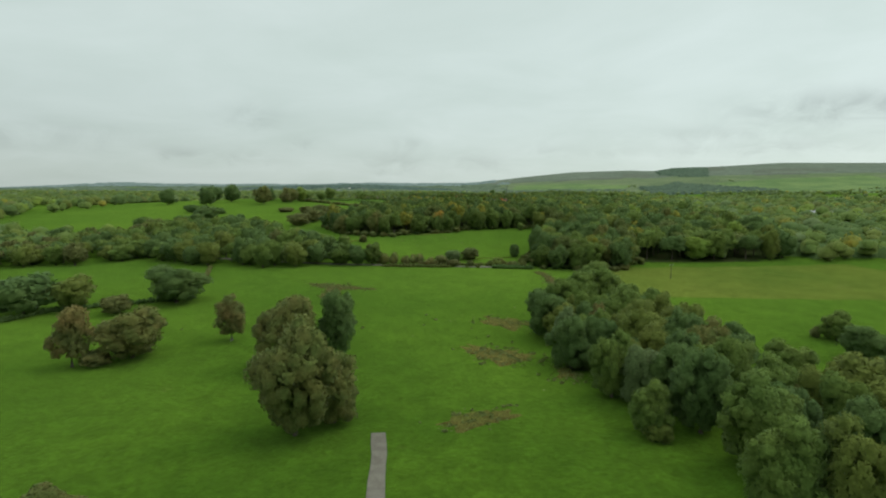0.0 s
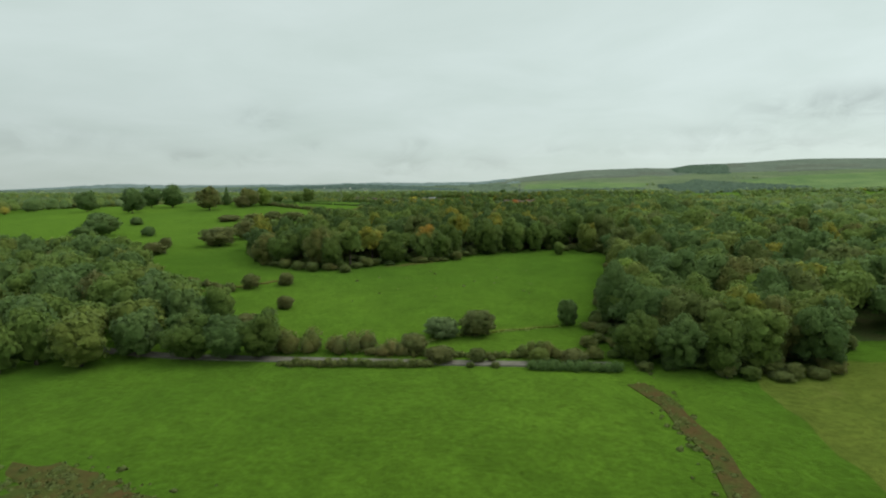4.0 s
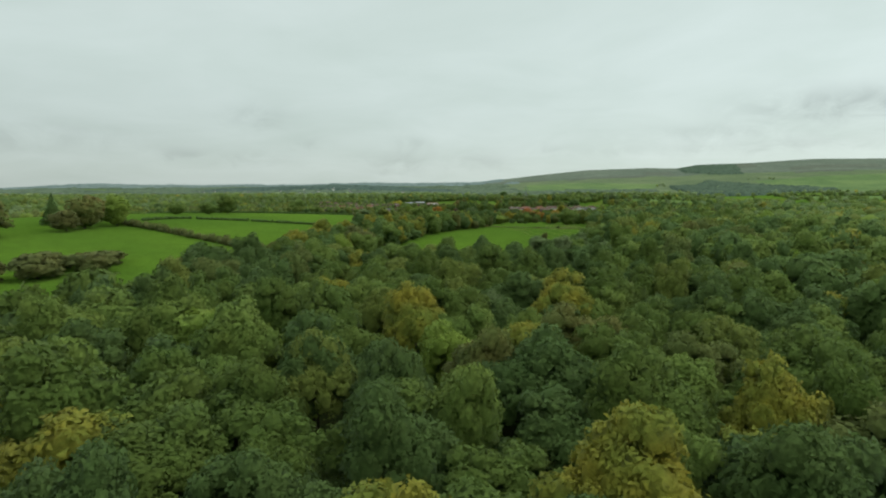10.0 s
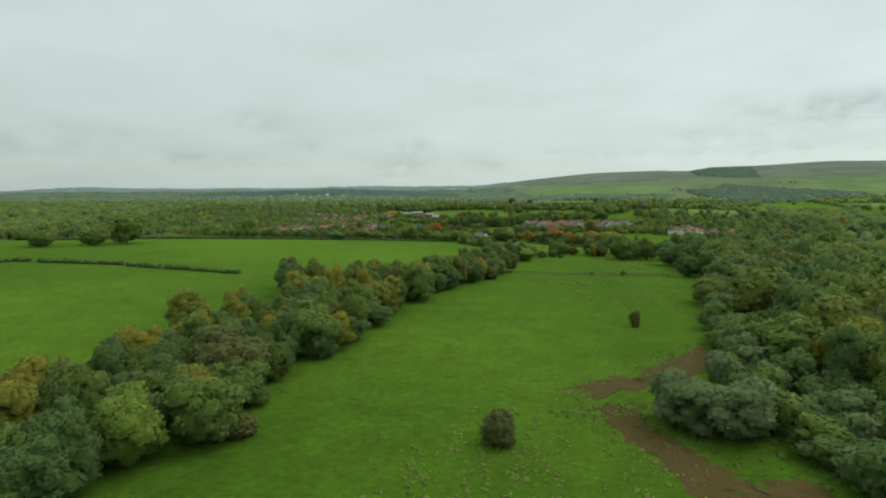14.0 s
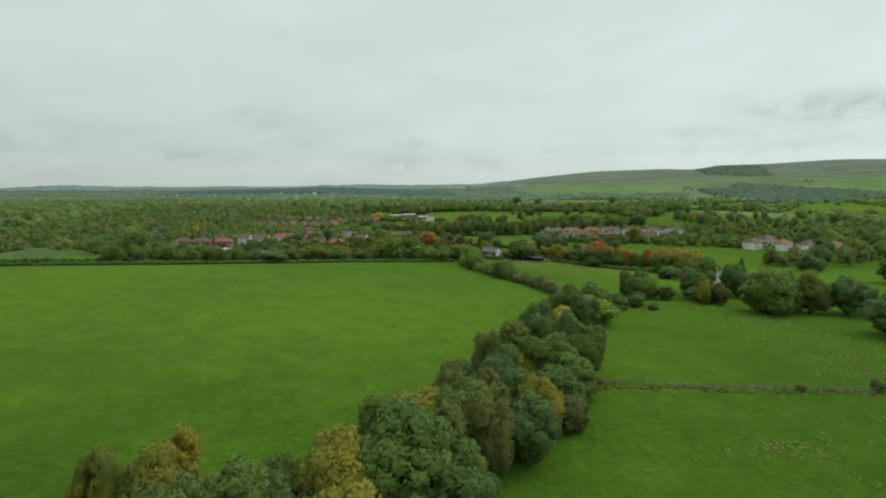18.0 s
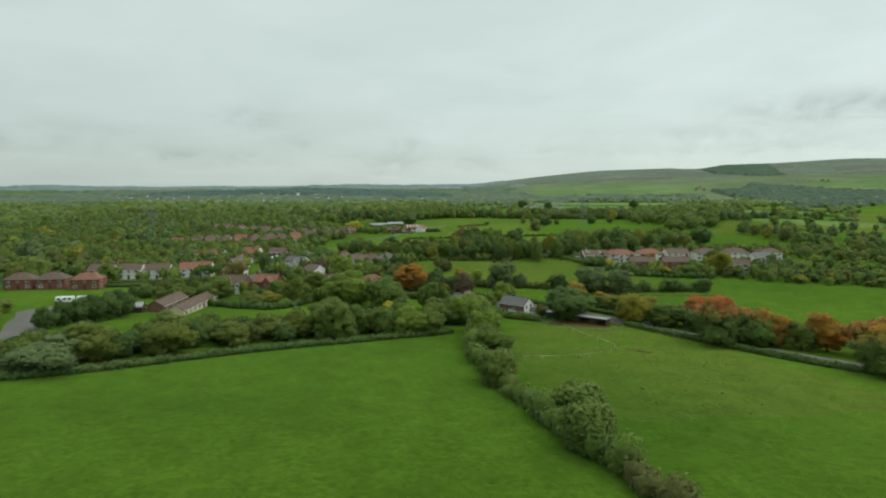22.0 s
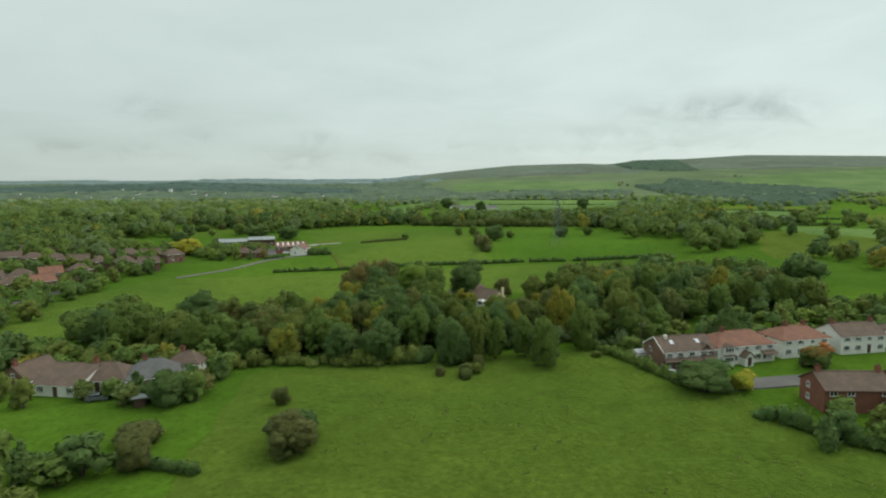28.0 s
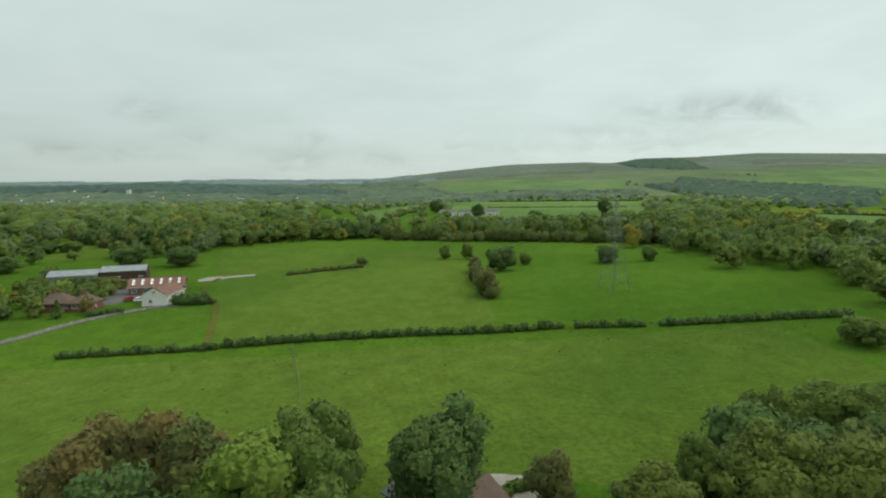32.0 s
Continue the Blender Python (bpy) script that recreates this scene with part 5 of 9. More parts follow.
bush(25.2, 261.2, 3.2, 2.3, "olive")
bush(32.4, 260.9, 3.0, 2.8, "brown")
bush(36.0, 91.4, 3.9, 2.6, "olive")
bush(68.5, 104.7, 5.8, 4.4, "brown")
bush(-80.2, 128.1, 4.0, 3.3, "rusty")
bush(102.8, 153.8, 3.0, 1.5, "brown")
bush(22.2, 591.1, 5.5, 2.5, "brown")
bush(63.6, 659.1, 4.4, 1.5, "brown")
bush(-16.7, 593.3, 3.0, 3.0, "brown")
bush(38.7, 750.3, 1.8, 1.0, "brown")
bush(65.6, 822.4, 3.9, 2.4, "dark")
bush(77.3, 826.3, 1.7, 1.2, "dark")
bush(73.8, 831.4, 4.5, 2.5, "dark")
bush(71.9, 827.0, 4.2, 2.3, "dark")
bush(76.2, 823.9, 1.7, 1.6, "dark")
bush(114.6, 909.7, 5.9, 5.5, "dark")
bush(124.2, 1005.8, 4.8, 3.6, "dark")
tree(-300.1, 623.1, 16.8, 9.5, "dark", "broad", where="on a park hill")
tree(-247.8, 598.7, 19.4, 9.5, "dark", "broad", where="on a park hill")
tree(-260.7, 652.9, 18.3, 9.3, "dark", "broad", where="on a park hill")
tree(-239.6, 648.0, 19.5, 9.5, "dark", "broad", where="on a park hill")
tree(-194.6, 620.4, 20.8, 10.5, "umber", "broad", where="on a park hill")
tree(-202.3, 676.2, 16.8, 5.1, "dark", "cone", where="on a park hill")
tree(-186.1, 686.9, 16.7, 7.7, "rusty", "broad", where="on a park hill")
tree(-168.3, 678.6, 16.4, 7.5, "fresh", "broad", where="on a park hill")
tree(-196.7, 474.9, 12.5, 9.5, "dark", "broad", where="on a park hill")
tree(-106.5, 422.9, 9.8, 9.5, "brown", "broad", where="on a park hill")
tree(-103.7, 460.3, 11.6, 7.3, "brown", "broad", where="on a park hill")
tree(-177.0, 663.7, 16.8, 9.6, "umber", "broad", where="on a park hill")
tree(-177.9, 650.8, 11.5, 7.3, "brown", "broad", where="on a park hill")
tree(-162.1, 821.4, 15.6, 8.9, "green", "broad", where="on a park hill")
tree(-131.5, 916.7, 14.7, 8.0, "green", "broad", where="on a park hill")
tree(-171.3, 806.4, 9.8, 6.5, "green", "broad", where="on a park hill")
tree(-190.4, 794.5, 8.8, 7.1, "green", "broad", where="on a park hill")
bush(-199.5, 463.3, 7.9, 6.6, "dark")
bush(-168.0, 472.6, 5.7, 4.2, "dark")
bush(-204.4, 526.1, 5.4, 4.2, "dark")
bush(-235.1, 536.2, 7.6, 7.0, "dark")
bush(-131.5, 419.5, 5.5, 2.9, "brown")
bush(-145.7, 399.1, 6.3, 7.0, "brown")
bush(-124.4, 395.7, 5.8, 5.2, "brown")
bush(-121.0, 557.5, 6.2, 7.0, "brown")
bush(-152.7, 554.4, 4.0, 7.0, "brown")
bush(-109.8, 568.6, 5.3, 7.0, "brown")
bush(-107.6, 501.4, 5.9, 4.5, "brown")
bush(-115.2, 542.1, 8.0, 7.0, "brown")
bush(-128.1, 535.9, 7.2, 7.0, "brown")
bush(-106.0, 555.2, 6.8, 7.0, "brown")
bush(-150.3, 546.2, 4.3, 6.5, "brown")
tree(-3.4, 368.5, 15.0, 5.6, "turning_orange", "broad", where="in a dense wood")
tree(-23.6, 375.3, 10.7, 2.7, "gold", "broad", where="in a dense wood")
tree(34.1, 393.2, 14.8, 6.4, "green", "broad", where="in a dense wood")
tree(43.8, 395.1, 13.2, 5.3, "green", "broad", where="in a dense wood")
tree(-12.7, 393.6, 12.3, 6.0, "green", "broad", where="in a dense wood")
tree(3.1, 397.2, 12.3, 4.0, "green", "broad", where="in a dense wood")
tree(0.6, 383.3, 11.5, 5.0, "dark", "broad", where="in a dense wood")
tree(-5.6, 393.7, 12.3, 6.3, "olive", "broad", where="in a dense wood")
tree(-102.6, 450.2, 10.7, 7.3, "brown", "broad", where="in a dense wood")
tree(-38.7, 363.7, 12.3, 9.5, "olive", "broad", where="in a dense wood")
tree(-22.5, 383.2, 12.3, 7.1, "olive", "broad", where="in a dense wood")
tree(-19.8, 450.7, 13.1, 8.8, "fresh", "broad", where="in a dense wood")
tree(13.7, 444.4, 13.1, 5.8, "fresh", "broad", where="in a dense wood")
tree(-54.4, 517.8, 11.5, 6.5, "rusty", "broad", where="in a dense wood")
tree(-47.8, 529.0, 11.5, 8.2, "rusty", "broad", where="in a dense wood")
tree(-28.2, 537.5, 11.5, 6.2, "turning_orange", "broad", where="in a dense wood")
tree(6.0, 529.4, 13.1, 9.5, "olive", "broad", where="in a dense wood")
tree(20.2, 470.7, 12.3, 4.2, "grey", "broad", where="in a dense wood")
tree(75.9, 535.2, 13.1, 9.5, "dark", "broad", where="in a dense wood")
tree(25.1, 534.8, 13.9, 5.8, "turning_orange", "broad", where="in a dense wood")
tree(3.6, 508.0, 13.1, 9.0, "olive", "broad", where="in a dense wood")
tree(33.8, 507.5, 9.8, 2.9, "fresh", "tall", where="in a dense wood")
tree(-29.3, 532.1, 10.7, 4.8, "rusty", "broad", where="in a dense wood")
tree(-5.3, 541.3, 12.3, 8.7, "green", "broad", where="in a dense wood")
tree(-21.3, 553.9, 10.7, 6.8, "olive", "broad", where="in a dense wood")
tree(42.2, 502.5, 12.3, 4.6, "green", "broad", where="in a dense wood")
tree(55.0, 522.1, 13.9, 9.5, "dark", "broad", where="in a dense wood")
tree(81.6, 538.4, 11.5, 6.8, "fresh", "broad", where="in a dense wood")
tree(16.9, 493.6, 12.3, 5.2, "fresh", "broad", where="in a dense wood")
tree(-3.7, 531.4, 12.3, 6.8, "green", "broad", where="in a dense wood")
tree(-18.4, 533.9, 11.5, 5.8, "olive", "broad", where="in a dense wood")
tree(35.4, 525.8, 12.3, 4.8, "dark", "broad", where="in a dense wood")
tree(-38.3, 703.3, 10.7, 4.9, "brown", "broad", where="in a hedgerow")
tree(-30.2, 699.5, 10.7, 4.1, "olive", "broad", where="in a hedgerow")
tree(-11.3, 702.7, 10.7, 3.9, "gold", "broad", where="in a hedgerow")
tree(-4.5, 699.2, 11.5, 5.0, "green", "broad", where="in a hedgerow")
tree(-25.7, 671.6, 11.5, 7.2, "gold", "broad", where="in a hedgerow")
tree(-19.9, 679.3, 11.5, 4.2, "gold", "broad", where="in a hedgerow")
tree(-3.2, 670.4, 10.7, 6.1, "gold", "broad", where="in a hedgerow")
tree(-9.2, 684.5, 11.5, 4.2, "green", "broad", where="in a hedgerow")
tree(-15.8, 687.2, 11.5, 4.4, "green", "broad", where="in a hedgerow")
tree(4.3, 688.8, 12.3, 6.6, "green", "broad", where="in a hedgerow")
tree(9.6, 710.4, 11.5, 6.4, "green", "broad", where="in a hedgerow")
tree(17.3, 721.1, 10.7, 4.5, "green", "broad", where="in a hedgerow")
tree(-35.6, 690.3, 10.7, 5.1, "dark", "broad", where="in a hedgerow")
tree(-13.3, 670.0, 9.8, 4.2, "olive", "broad", where="in a hedgerow")
tree(13.0, 712.2, 11.5, 3.7, "olive", "broad", where="in a hedgerow")
tree(14.8, 724.2, 9.8, 3.1, "green", "broad", where="in a hedgerow")
tree(19.6, 731.9, 9.0, 3.4, "brown", "broad", where="in a hedgerow")
tree(22.7, 740.0, 9.8, 4.3, "dark", "broad", where="in a hedgerow")
tree(27.8, 748.7, 7.4, 3.0, "yellow", "broad", where="in a hedgerow")
tree(26.9, 757.1, 9.8, 5.2, "olive", "broad", where="in a hedgerow")
tree(33.1, 751.7, 9.0, 4.0, "green", "broad", where="in a hedgerow")
tree(39.4, 776.5, 9.0, 3.6, "yellow", "broad", where="in a hedgerow")
tree(38.1, 768.7, 6.6, 2.8, "fresh", "broad", where="in a hedgerow")
tree(52.1, 809.1, 9.8, 5.5, "green", "broad", where="in a hedgerow")
tree(-11.4, 706.3, 10.7, 3.3, "gold", "broad", where="in a hedgerow")
tree(-15.8, 703.1, 10.7, 2.6, "gold", "broad", where="in a hedgerow")
tree(-47.7, 646.3, 10.7, 5.8, "gold", "broad", where="in a hedgerow")
tree(-40.4, 657.3, 9.8, 3.4, "gold", "broad", where="in a hedgerow")
tree(-16.1, 632.4, 11.5, 7.3, "green", "broad", where="in a hedgerow")
tree(-5.4, 676.9, 8.2, 6.5, "olive", "broad", where="in a hedgerow")
tree(-46.7, 613.6, 7.4, 4.7, "brown", "broad", where="in a hedgerow")
tree(-25.4, 613.6, 10.7, 7.4, "brown", "broad", where="in a hedgerow")
tree(-20.4, 590.3, 10.7, 5.7, "green", "broad", where="in a hedgerow")
tree(-27.8, 584.6, 10.7, 5.0, "fresh", "broad", where="in a hedgerow")
tree(98.7, 687.9, 9.0, 8.6, "olive", "broad", where="in a hedgerow")
tree(82.6, 624.6, 11.5, 9.1, "green", "broad", where="in a hedgerow")
tree(52.0, 598.1, 9.0, 7.1, "grey", "broad", where="in a hedgerow")
tree(57.9, 594.1, 9.0, 6.3, "grey", "broad", where="in a hedgerow")
bush(43.2, 765.9, 7.4, 2.7, "brown")
bush(31.0, 732.3, 5.4, 2.9, "brown")
bush(25.7, 728.0, 5.6, 2.3, "brown")
bush(42.4, 772.0, 4.2, 2.2, "grey")
bush(39.1, 900.7, 6.9, 5.1, "green")
bush(37.4, 887.7, 8.0, 4.4, "green")
bush(26.7, 920.7, 8.0, 4.2, "green")
bush(79.4, 845.4, 8.0, 5.0, "green")
bush(77.4, 851.8, 6.3, 3.0, "brown")
bush(59.2, 825.8, 6.2, 4.8, "olive")
bush(51.4, 801.1, 7.1, 7.0, "fresh")
tree(-17.2, 970.1, 10.8, 7.7, "green", "broad", where="along a field hedge")
tree(4.8, 971.8, 8.5, 6.4, "fresh", "broad", where="along a field hedge")
tree(-9.7, 969.9, 8.6, 3.6, "green", "broad", where="along a field hedge")
tree(-25.8, 961.3, 8.0, 5.1, "olive", "broad", where="along a field hedge")
tree(-31.4, 959.3, 6.7, 5.9, "olive", "broad", where="along a field hedge")
tree(-39.3, 949.1, 6.1, 5.7, "olive", "broad", where="along a field hedge")
tree(-35.9, 953.3, 5.9, 3.0, "brown", "broad", where="along a field hedge")
tree(1.6, 985.4, 9.0, 5.6, "green", "broad", where="along a field hedge")
tree(12.2, 988.7, 9.0, 5.7, "green", "broad", where="along a field hedge")
tree(22.3, 993.2, 10.0, 7.1, "fresh", "broad", where="along a field hedge")
tree(27.3, 966.5, 9.0, 5.7, "fresh", "tall", where="along a field hedge")
tree(28.0, 947.5, 8.0, 5.4, "green", "broad", where="along a field hedge")
tree(-2.2, 970.0, 9.0, 4.4, "green", "broad", where="along a field hedge")
tree(16.5, 992.6, 9.0, 6.0, "green", "broad", where="along a field hedge")
tree(24.5, 1000.5, 9.0, 7.0, "fresh", "broad", where="along a field hedge")
tree(30.5, 988.5, 8.0, 5.0, "green", "broad", where="along a field hedge")
tree(-1.6, 985.9, 8.0, 3.3, "yellow", "broad", where="along a field hedge")
tree(-67.2, 919.0, 6.5, 8.4, "grey", "broad", where="along a field hedge")
tree(-62.8, 927.0, 8.9, 6.5, "olive", "broad", where="along a field hedge")
tree(-78.8, 925.0, 4.0, 4.6, "brown", "broad", where="along a field hedge")
tree(-50.3, 937.4, 8.7, 6.7, "olive", "broad", where="along a field hedge")
tree(-15.6, 961.4, 11.6, 7.2, "green", "broad", where="along a field hedge")
tree(11.2, 974.6, 7.9, 5.1, "green", "broad", where="along a field hedge")
tree(26.9, 977.1, 9.8, 6.0, "green", "broad", where="along a field hedge")
tree(-20.9, 1023.2, 13.3, 9.5, "fresh", "broad", where="among village gardens")
tree(-6.1, 1016.2, 12.2, 8.2, "green", "broad", where="among village gardens")
tree(10.4, 1016.0, 11.5, 4.7, "green", "broad", where="among village gardens")
tree(15.9, 1016.3, 9.5, 3.8, "green", "open", where="among village gardens")
tree(1.4, 1054.9, 12.6, 8.0, "orange", "broad", where="among village gardens")
tree(24.3, 1035.5, 11.8, 4.9, "copper", "ovate", where="among village gardens")
tree(24.0, 1056.7, 10.2, 5.8, "turning_orange", "ovate", where="among village gardens")
tree(39.8, 1029.6, 9.6, 5.2, "fresh", "ovate", where="among village gardens")
tree(40.0, 1050.5, 5.2, 2.9, "dark", "broad", where="among village gardens")
tree(63.5, 1015.2, 9.0, 8.6, "dark", "broad", where="among village gardens")
tree(69.7, 1034.6, 8.3, 5.6, "turning_orange", "ovate", where="among village gardens")
tree(79.2, 1022.0, 7.0, 5.9, "turning_orange", "broad", where="among village gardens")
tree(85.5, 1006.8, 9.7, 8.9, "gold", "broad", where="among village gardens")
tree(51.1, 1007.5, 4.7, 2.2, "rusty", "broad", where="among village gardens")
tree(33.0, 1016.4, 6.3, 3.6, "green", "broad", where="among village gardens")
bush(39.5, 1005.8, 2.1, 3.2, "green")
tree(12.3, 1063.7, 9.2, 4.9, "dark", "broad", where="among village gardens")
tree(-84.5, 1075.7, 11.0, 5.4, "rusty", "broad", where="among village gardens")
tree(-34.0, 1083.3, 12.8, 6.1, "fresh", "broad", where="among village gardens")
tree(-94.0, 1072.4, 4.0, 3.5, "gold", "broad", where="among village gardens")
tree(-51.9, 1054.0, 5.2, 3.5, "copper", "broad", where="among village gardens")
tree(-78.9, 1106.2, 12.0, 3.9, "dark", "broad", where="among village gardens")
tree(-58.0, 1097.8, 9.6, 2.8, "dark", "cone", where="among village gardens")
tree(-49.1, 1093.9, 6.6, 3.9, "dark", "cone", where="among village gardens")
tree(-51.6, 1022.4, 4.7, 4.7, "gold", "broad", where="among village gardens")
tree(-41.0, 1022.9, 10.6, 5.2, "olive", "broad", where="among village gardens")
tree(-41.1, 1054.4, 7.5, 7.0, "olive", "broad", where="among village gardens")
tree(-74.4, 1028.4, 9.2, 7.5, "green", "broad", where="among village gardens")
tree(-56.6, 1016.0, 5.6, 5.3, "olive", "broad", where="among village gardens")
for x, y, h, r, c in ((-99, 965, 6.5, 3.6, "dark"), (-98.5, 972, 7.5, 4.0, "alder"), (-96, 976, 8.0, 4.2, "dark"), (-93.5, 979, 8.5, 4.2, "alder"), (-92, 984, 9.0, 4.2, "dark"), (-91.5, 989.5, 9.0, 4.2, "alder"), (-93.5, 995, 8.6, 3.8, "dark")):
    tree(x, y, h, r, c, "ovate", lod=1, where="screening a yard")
for x, y, h, r, c in ((107.5, 977, 9.5, 5.6, "gold"), (108.5, 968, 8.0, 4.6, "green"), (120, 966, 8.5, 5.0, "olive"), (134, 957, 11.5, 6.8, "red"), (143, 950, 11.0, 6.5, "orange")):
    tree(x, y, h, r, c, "broad", where="beside a village road")
for x, y, h, r, c in ((-50, 1055, 8.5, 5.0, "oak"), (-41, 1052, 9.0, 5.0, "olive"), (-32, 1048.5, 8.5, 5.0, "green"), (-24, 1045, 8.0, 4.6, "oak")):
    tree(x, y, h, r, c, "broad", where="beside a village road")
tree(-48.0, 1100.5, 8.5, 4.4, "copper", "broad", where="among village gardens")
tree(-39.0, 1099.5, 9.5, 4.8, "fresh", "broad", where="among village gardens")
tree(-27.0, 1098.0, 6.5, 3.2, "yellow", "ovate", where="among village gardens")
tree(101.8, 992.4, 10.8, 9.1, "turning_red", "broad", where="among village gardens")
tree(92.8, 998.1, 7.8, 7.1, "green", "broad", where="among village gardens")
tree(59.1, 1002.8, 11.9, 8.0, "dark", "broad", where="among village gardens")
tree(70.2, 1040.7, 5.7, 4.2, "gold", "broad", where="among village gardens")
tree(114.2, 971.5, 11.0, 6.8, "orange", "broad", where="among village gardens")
tree(126.0, 964.0, 11.0, 6.6, "orange", "broad", where="among village gardens")
tree(122.4, 938.7, 12.2, 7.2, "turning_orange", "broad", where="among village gardens")
tree(98.5, 971.9, 13.9, 9.5, "turning_red", "broad", where="among village gardens")
tree(131.5, 930.7, 13.0, 7.9, "gold", "broad", where="among village gardens")
tree(81.9, 1000.4, 10.4, 5.2, "gold", "broad", where="among village gardens")
tree(134.6, 921.7, 9.5, 7.7, "green", "broad", where="among village gardens")
tree(100.8, 857.1, 9.8, 4.0, "olive", "broad", where="among village gardens")
tree(105.1, 855.0, 9.0, 4.6, "dark", "broad", where="among village gardens")
tree(99.9, 841.4, 6.3, 5.6, "dark", "broad", where="among village gardens")
tree(143.5, 904.0, 11.5, 3.0, "dark", "cone", where="among village gardens")
tree(42.9, 1066.4, 13.3, 7.9, "grey", "willow", where="in a wet meadow")
tree(51.6, 1067.1, 6.6, 3.9, "grey", "willow", where="in a wet meadow")
tree(30.8, 1072.2, 7.2, 4.2, "fresh", "broad", where="in a wet meadow")
tree(68.5, 1062.6, 7.5, 5.0, "dark", "broad", where="in a wet meadow")
tree(82.1, 1058.0, 12.6, 8.8, "grey", "willow", where="in a wet meadow")
tree(93.9, 1053.7, 12.3, 6.2, "grey", "willow", where="in a wet meadow")
tree(15.8, 1111.0, 7.1, 5.0, "brown", "broad", where="in a wet meadow")
tree(-8.1, 1108.6, 6.1, 3.0, "brown", "broad", where="in a wet meadow")
tree(-9.4, 1085.4, 7.1, 4.3, "brown", "broad", where="in a wet meadow")
tree(118.6, 1058.9, 5.5, 4.6, "dark", "broad", where="in a wet meadow")
tree(132.9, 1057.9, 6.6, 4.0, "dark", "broad", where="in a wet meadow")
tree(109.2, 1123.0, 4.6, 2.8, "yellow", "broad", where="in a wet meadow")
tree(102.4, 1125.7, 5.9, 6.9, "dark", "broad", where="in a wet meadow")
tree(135.4, 1132.3, 6.2, 3.9, "turning_red", "broad", where="in a wet meadow")
tree(128.3, 1093.5, 5.8, 4.6, "gold", "broad", where="in a wet meadow")
tree(121.8, 1097.1, 4.2, 4.6, "brown", "broad", where="in a wet meadow")
tree(159.4, 1097.5, 12.2, 6.6, "gold", "broad", where="in a wet meadow")
tree(144.9, 1093.9, 6.8, 5.8, "green", "broad", where="in a wet meadow")
tree(171.0, 1130.6, 8.3, 3.8, "olive", "broad", where="in a wet meadow")
tree(11.9, 1132.8, 4.1, 1.9, "brown", "broad", where="in a wet meadow")
bush(16.3, 1116.4, 5.2, 4.1, "dark")
bush(-10.8, 1119.0, 3.5, 4.0, "brown")
tree(-11.7, 1137.1, 7.1, 4.6, "dark", "broad", where="in a wet meadow")
bush(56.4, 1147.1, 3.9, 1.4, "brown")
bush(52.6, 1143.2, 3.2, 1.6, "brown")
bush(46.6, 1144.0, 2.5, 1.2, "brown")
tree(51.1, 1151.4, 11.7, 4.7, "dark", "tall", where="in a dense wood")
tree(47.4, 1170.9, 14.0, 4.3, "dark", "broad", where="in a dense wood")
tree(59.6, 1161.7, 12.0, 3.9, "olive", "broad", where="in a dense wood")
tree(85.8, 1170.0, 15.0, 4.6, "gold", "tall", where="in a dense wood")
tree(72.1, 1171.3, 11.0, 2.8, "gold", "broad", where="in a dense wood")
tree(72.3, 1145.4, 13.0, 4.1, "green", "broad", where="in a dense wood")
tree(23.8, 1177.9, 13.0, 3.5, "gold", "open", where="in a dense wood")
tree(8.9, 1163.1, 10.0, 3.9, "gold", "broad", where="in a dense wood")
tree(-20.6, 1200.7, 13.0, 7.6, "dark", "broad", where="in a dense wood")
tree(0.4, 1185.6, 12.0, 6.8, "dusk", "broad", where="in a dense wood")
tree(-43.6, 1203.1, 12.0, 8.0, "green", "broad", where="in a dense wood")
tree(-49.1, 1193.7, 12.0, 8.6, "green", "broad", where="in a dense wood")
tree(-22.2, 1179.7, 11.0, 6.8, "olive", "broad", where="in a dense wood")
tree(39.2, 1173.2, 14.0, 5.4, "dark", "broad", where="in a dense wood")
tree(33.2, 1156.7, 11.0, 4.9, "dark", "broad", where="in a dense wood")
tree(86.8, 1156.8, 13.0, 4.0, "green", "broad", where="in a dense wood")
tree(103.5, 1167.0, 14.0, 5.2, "olive", "broad", where="in a dense wood")
tree(129.5, 1197.8, 15.0, 5.5, "green", "broad", where="in a dense wood")
tree(132.1, 1187.0, 15.0, 6.2, "dark", "broad", where="in a dense wood")
tree(147.2, 1187.3, 15.0, 4.1, "gold", "broad", where="in a dense wood")
tree(125.9, 1152.6, 12.0, 5.9, "dark", "cone", where="in a dense wood")
tree(202.1, 1215.2, 14.0, 8.4, "dark", "broad", where="in a dense wood")
tree(31.4, 1233.0, 16.0, 5.5, "rusty", "broad", where="in a dense wood")
tree(38.9, 1232.5, 16.2, 6.5, "rusty", "broad", where="in a dense wood")
tree(46.7, 1224.8, 16.0, 7.7, "fresh", "broad", where="in a dense wood")
tree(54.8, 1214.3, 15.0, 5.3, "green", "broad", where="in a dense wood")
tree(53.3, 1229.0, 15.6, 5.6, "green", "broad", where="in a dense wood")
tree(36.9, 1219.0, 15.0, 6.5, "dark", "broad", where="in a dense wood")
tree(52.6, 1204.4, 13.0, 4.8, "green", "broad", where="in a dense wood")
tree(38.8, 1203.4, 12.0, 6.3, "dark", "broad", where="in a dense wood")
tree(22.1, 1198.2, 11.0, 5.5, "olive", "broad", where="in a dense wood")
tree(34.0, 1191.7, 10.0, 2.9, "fresh", "broad", where="in a dense wood")
tree(62.7, 1193.8, 11.0, 3.6, "gold", "broad", where="in a dense wood")
tree(56.5, 1189.4, 11.0, 4.0, "olive", "broad", where="in a dense wood")
tree(69.9, 1186.3, 10.0, 3.4, "olive", "broad", where="in a dense wood")
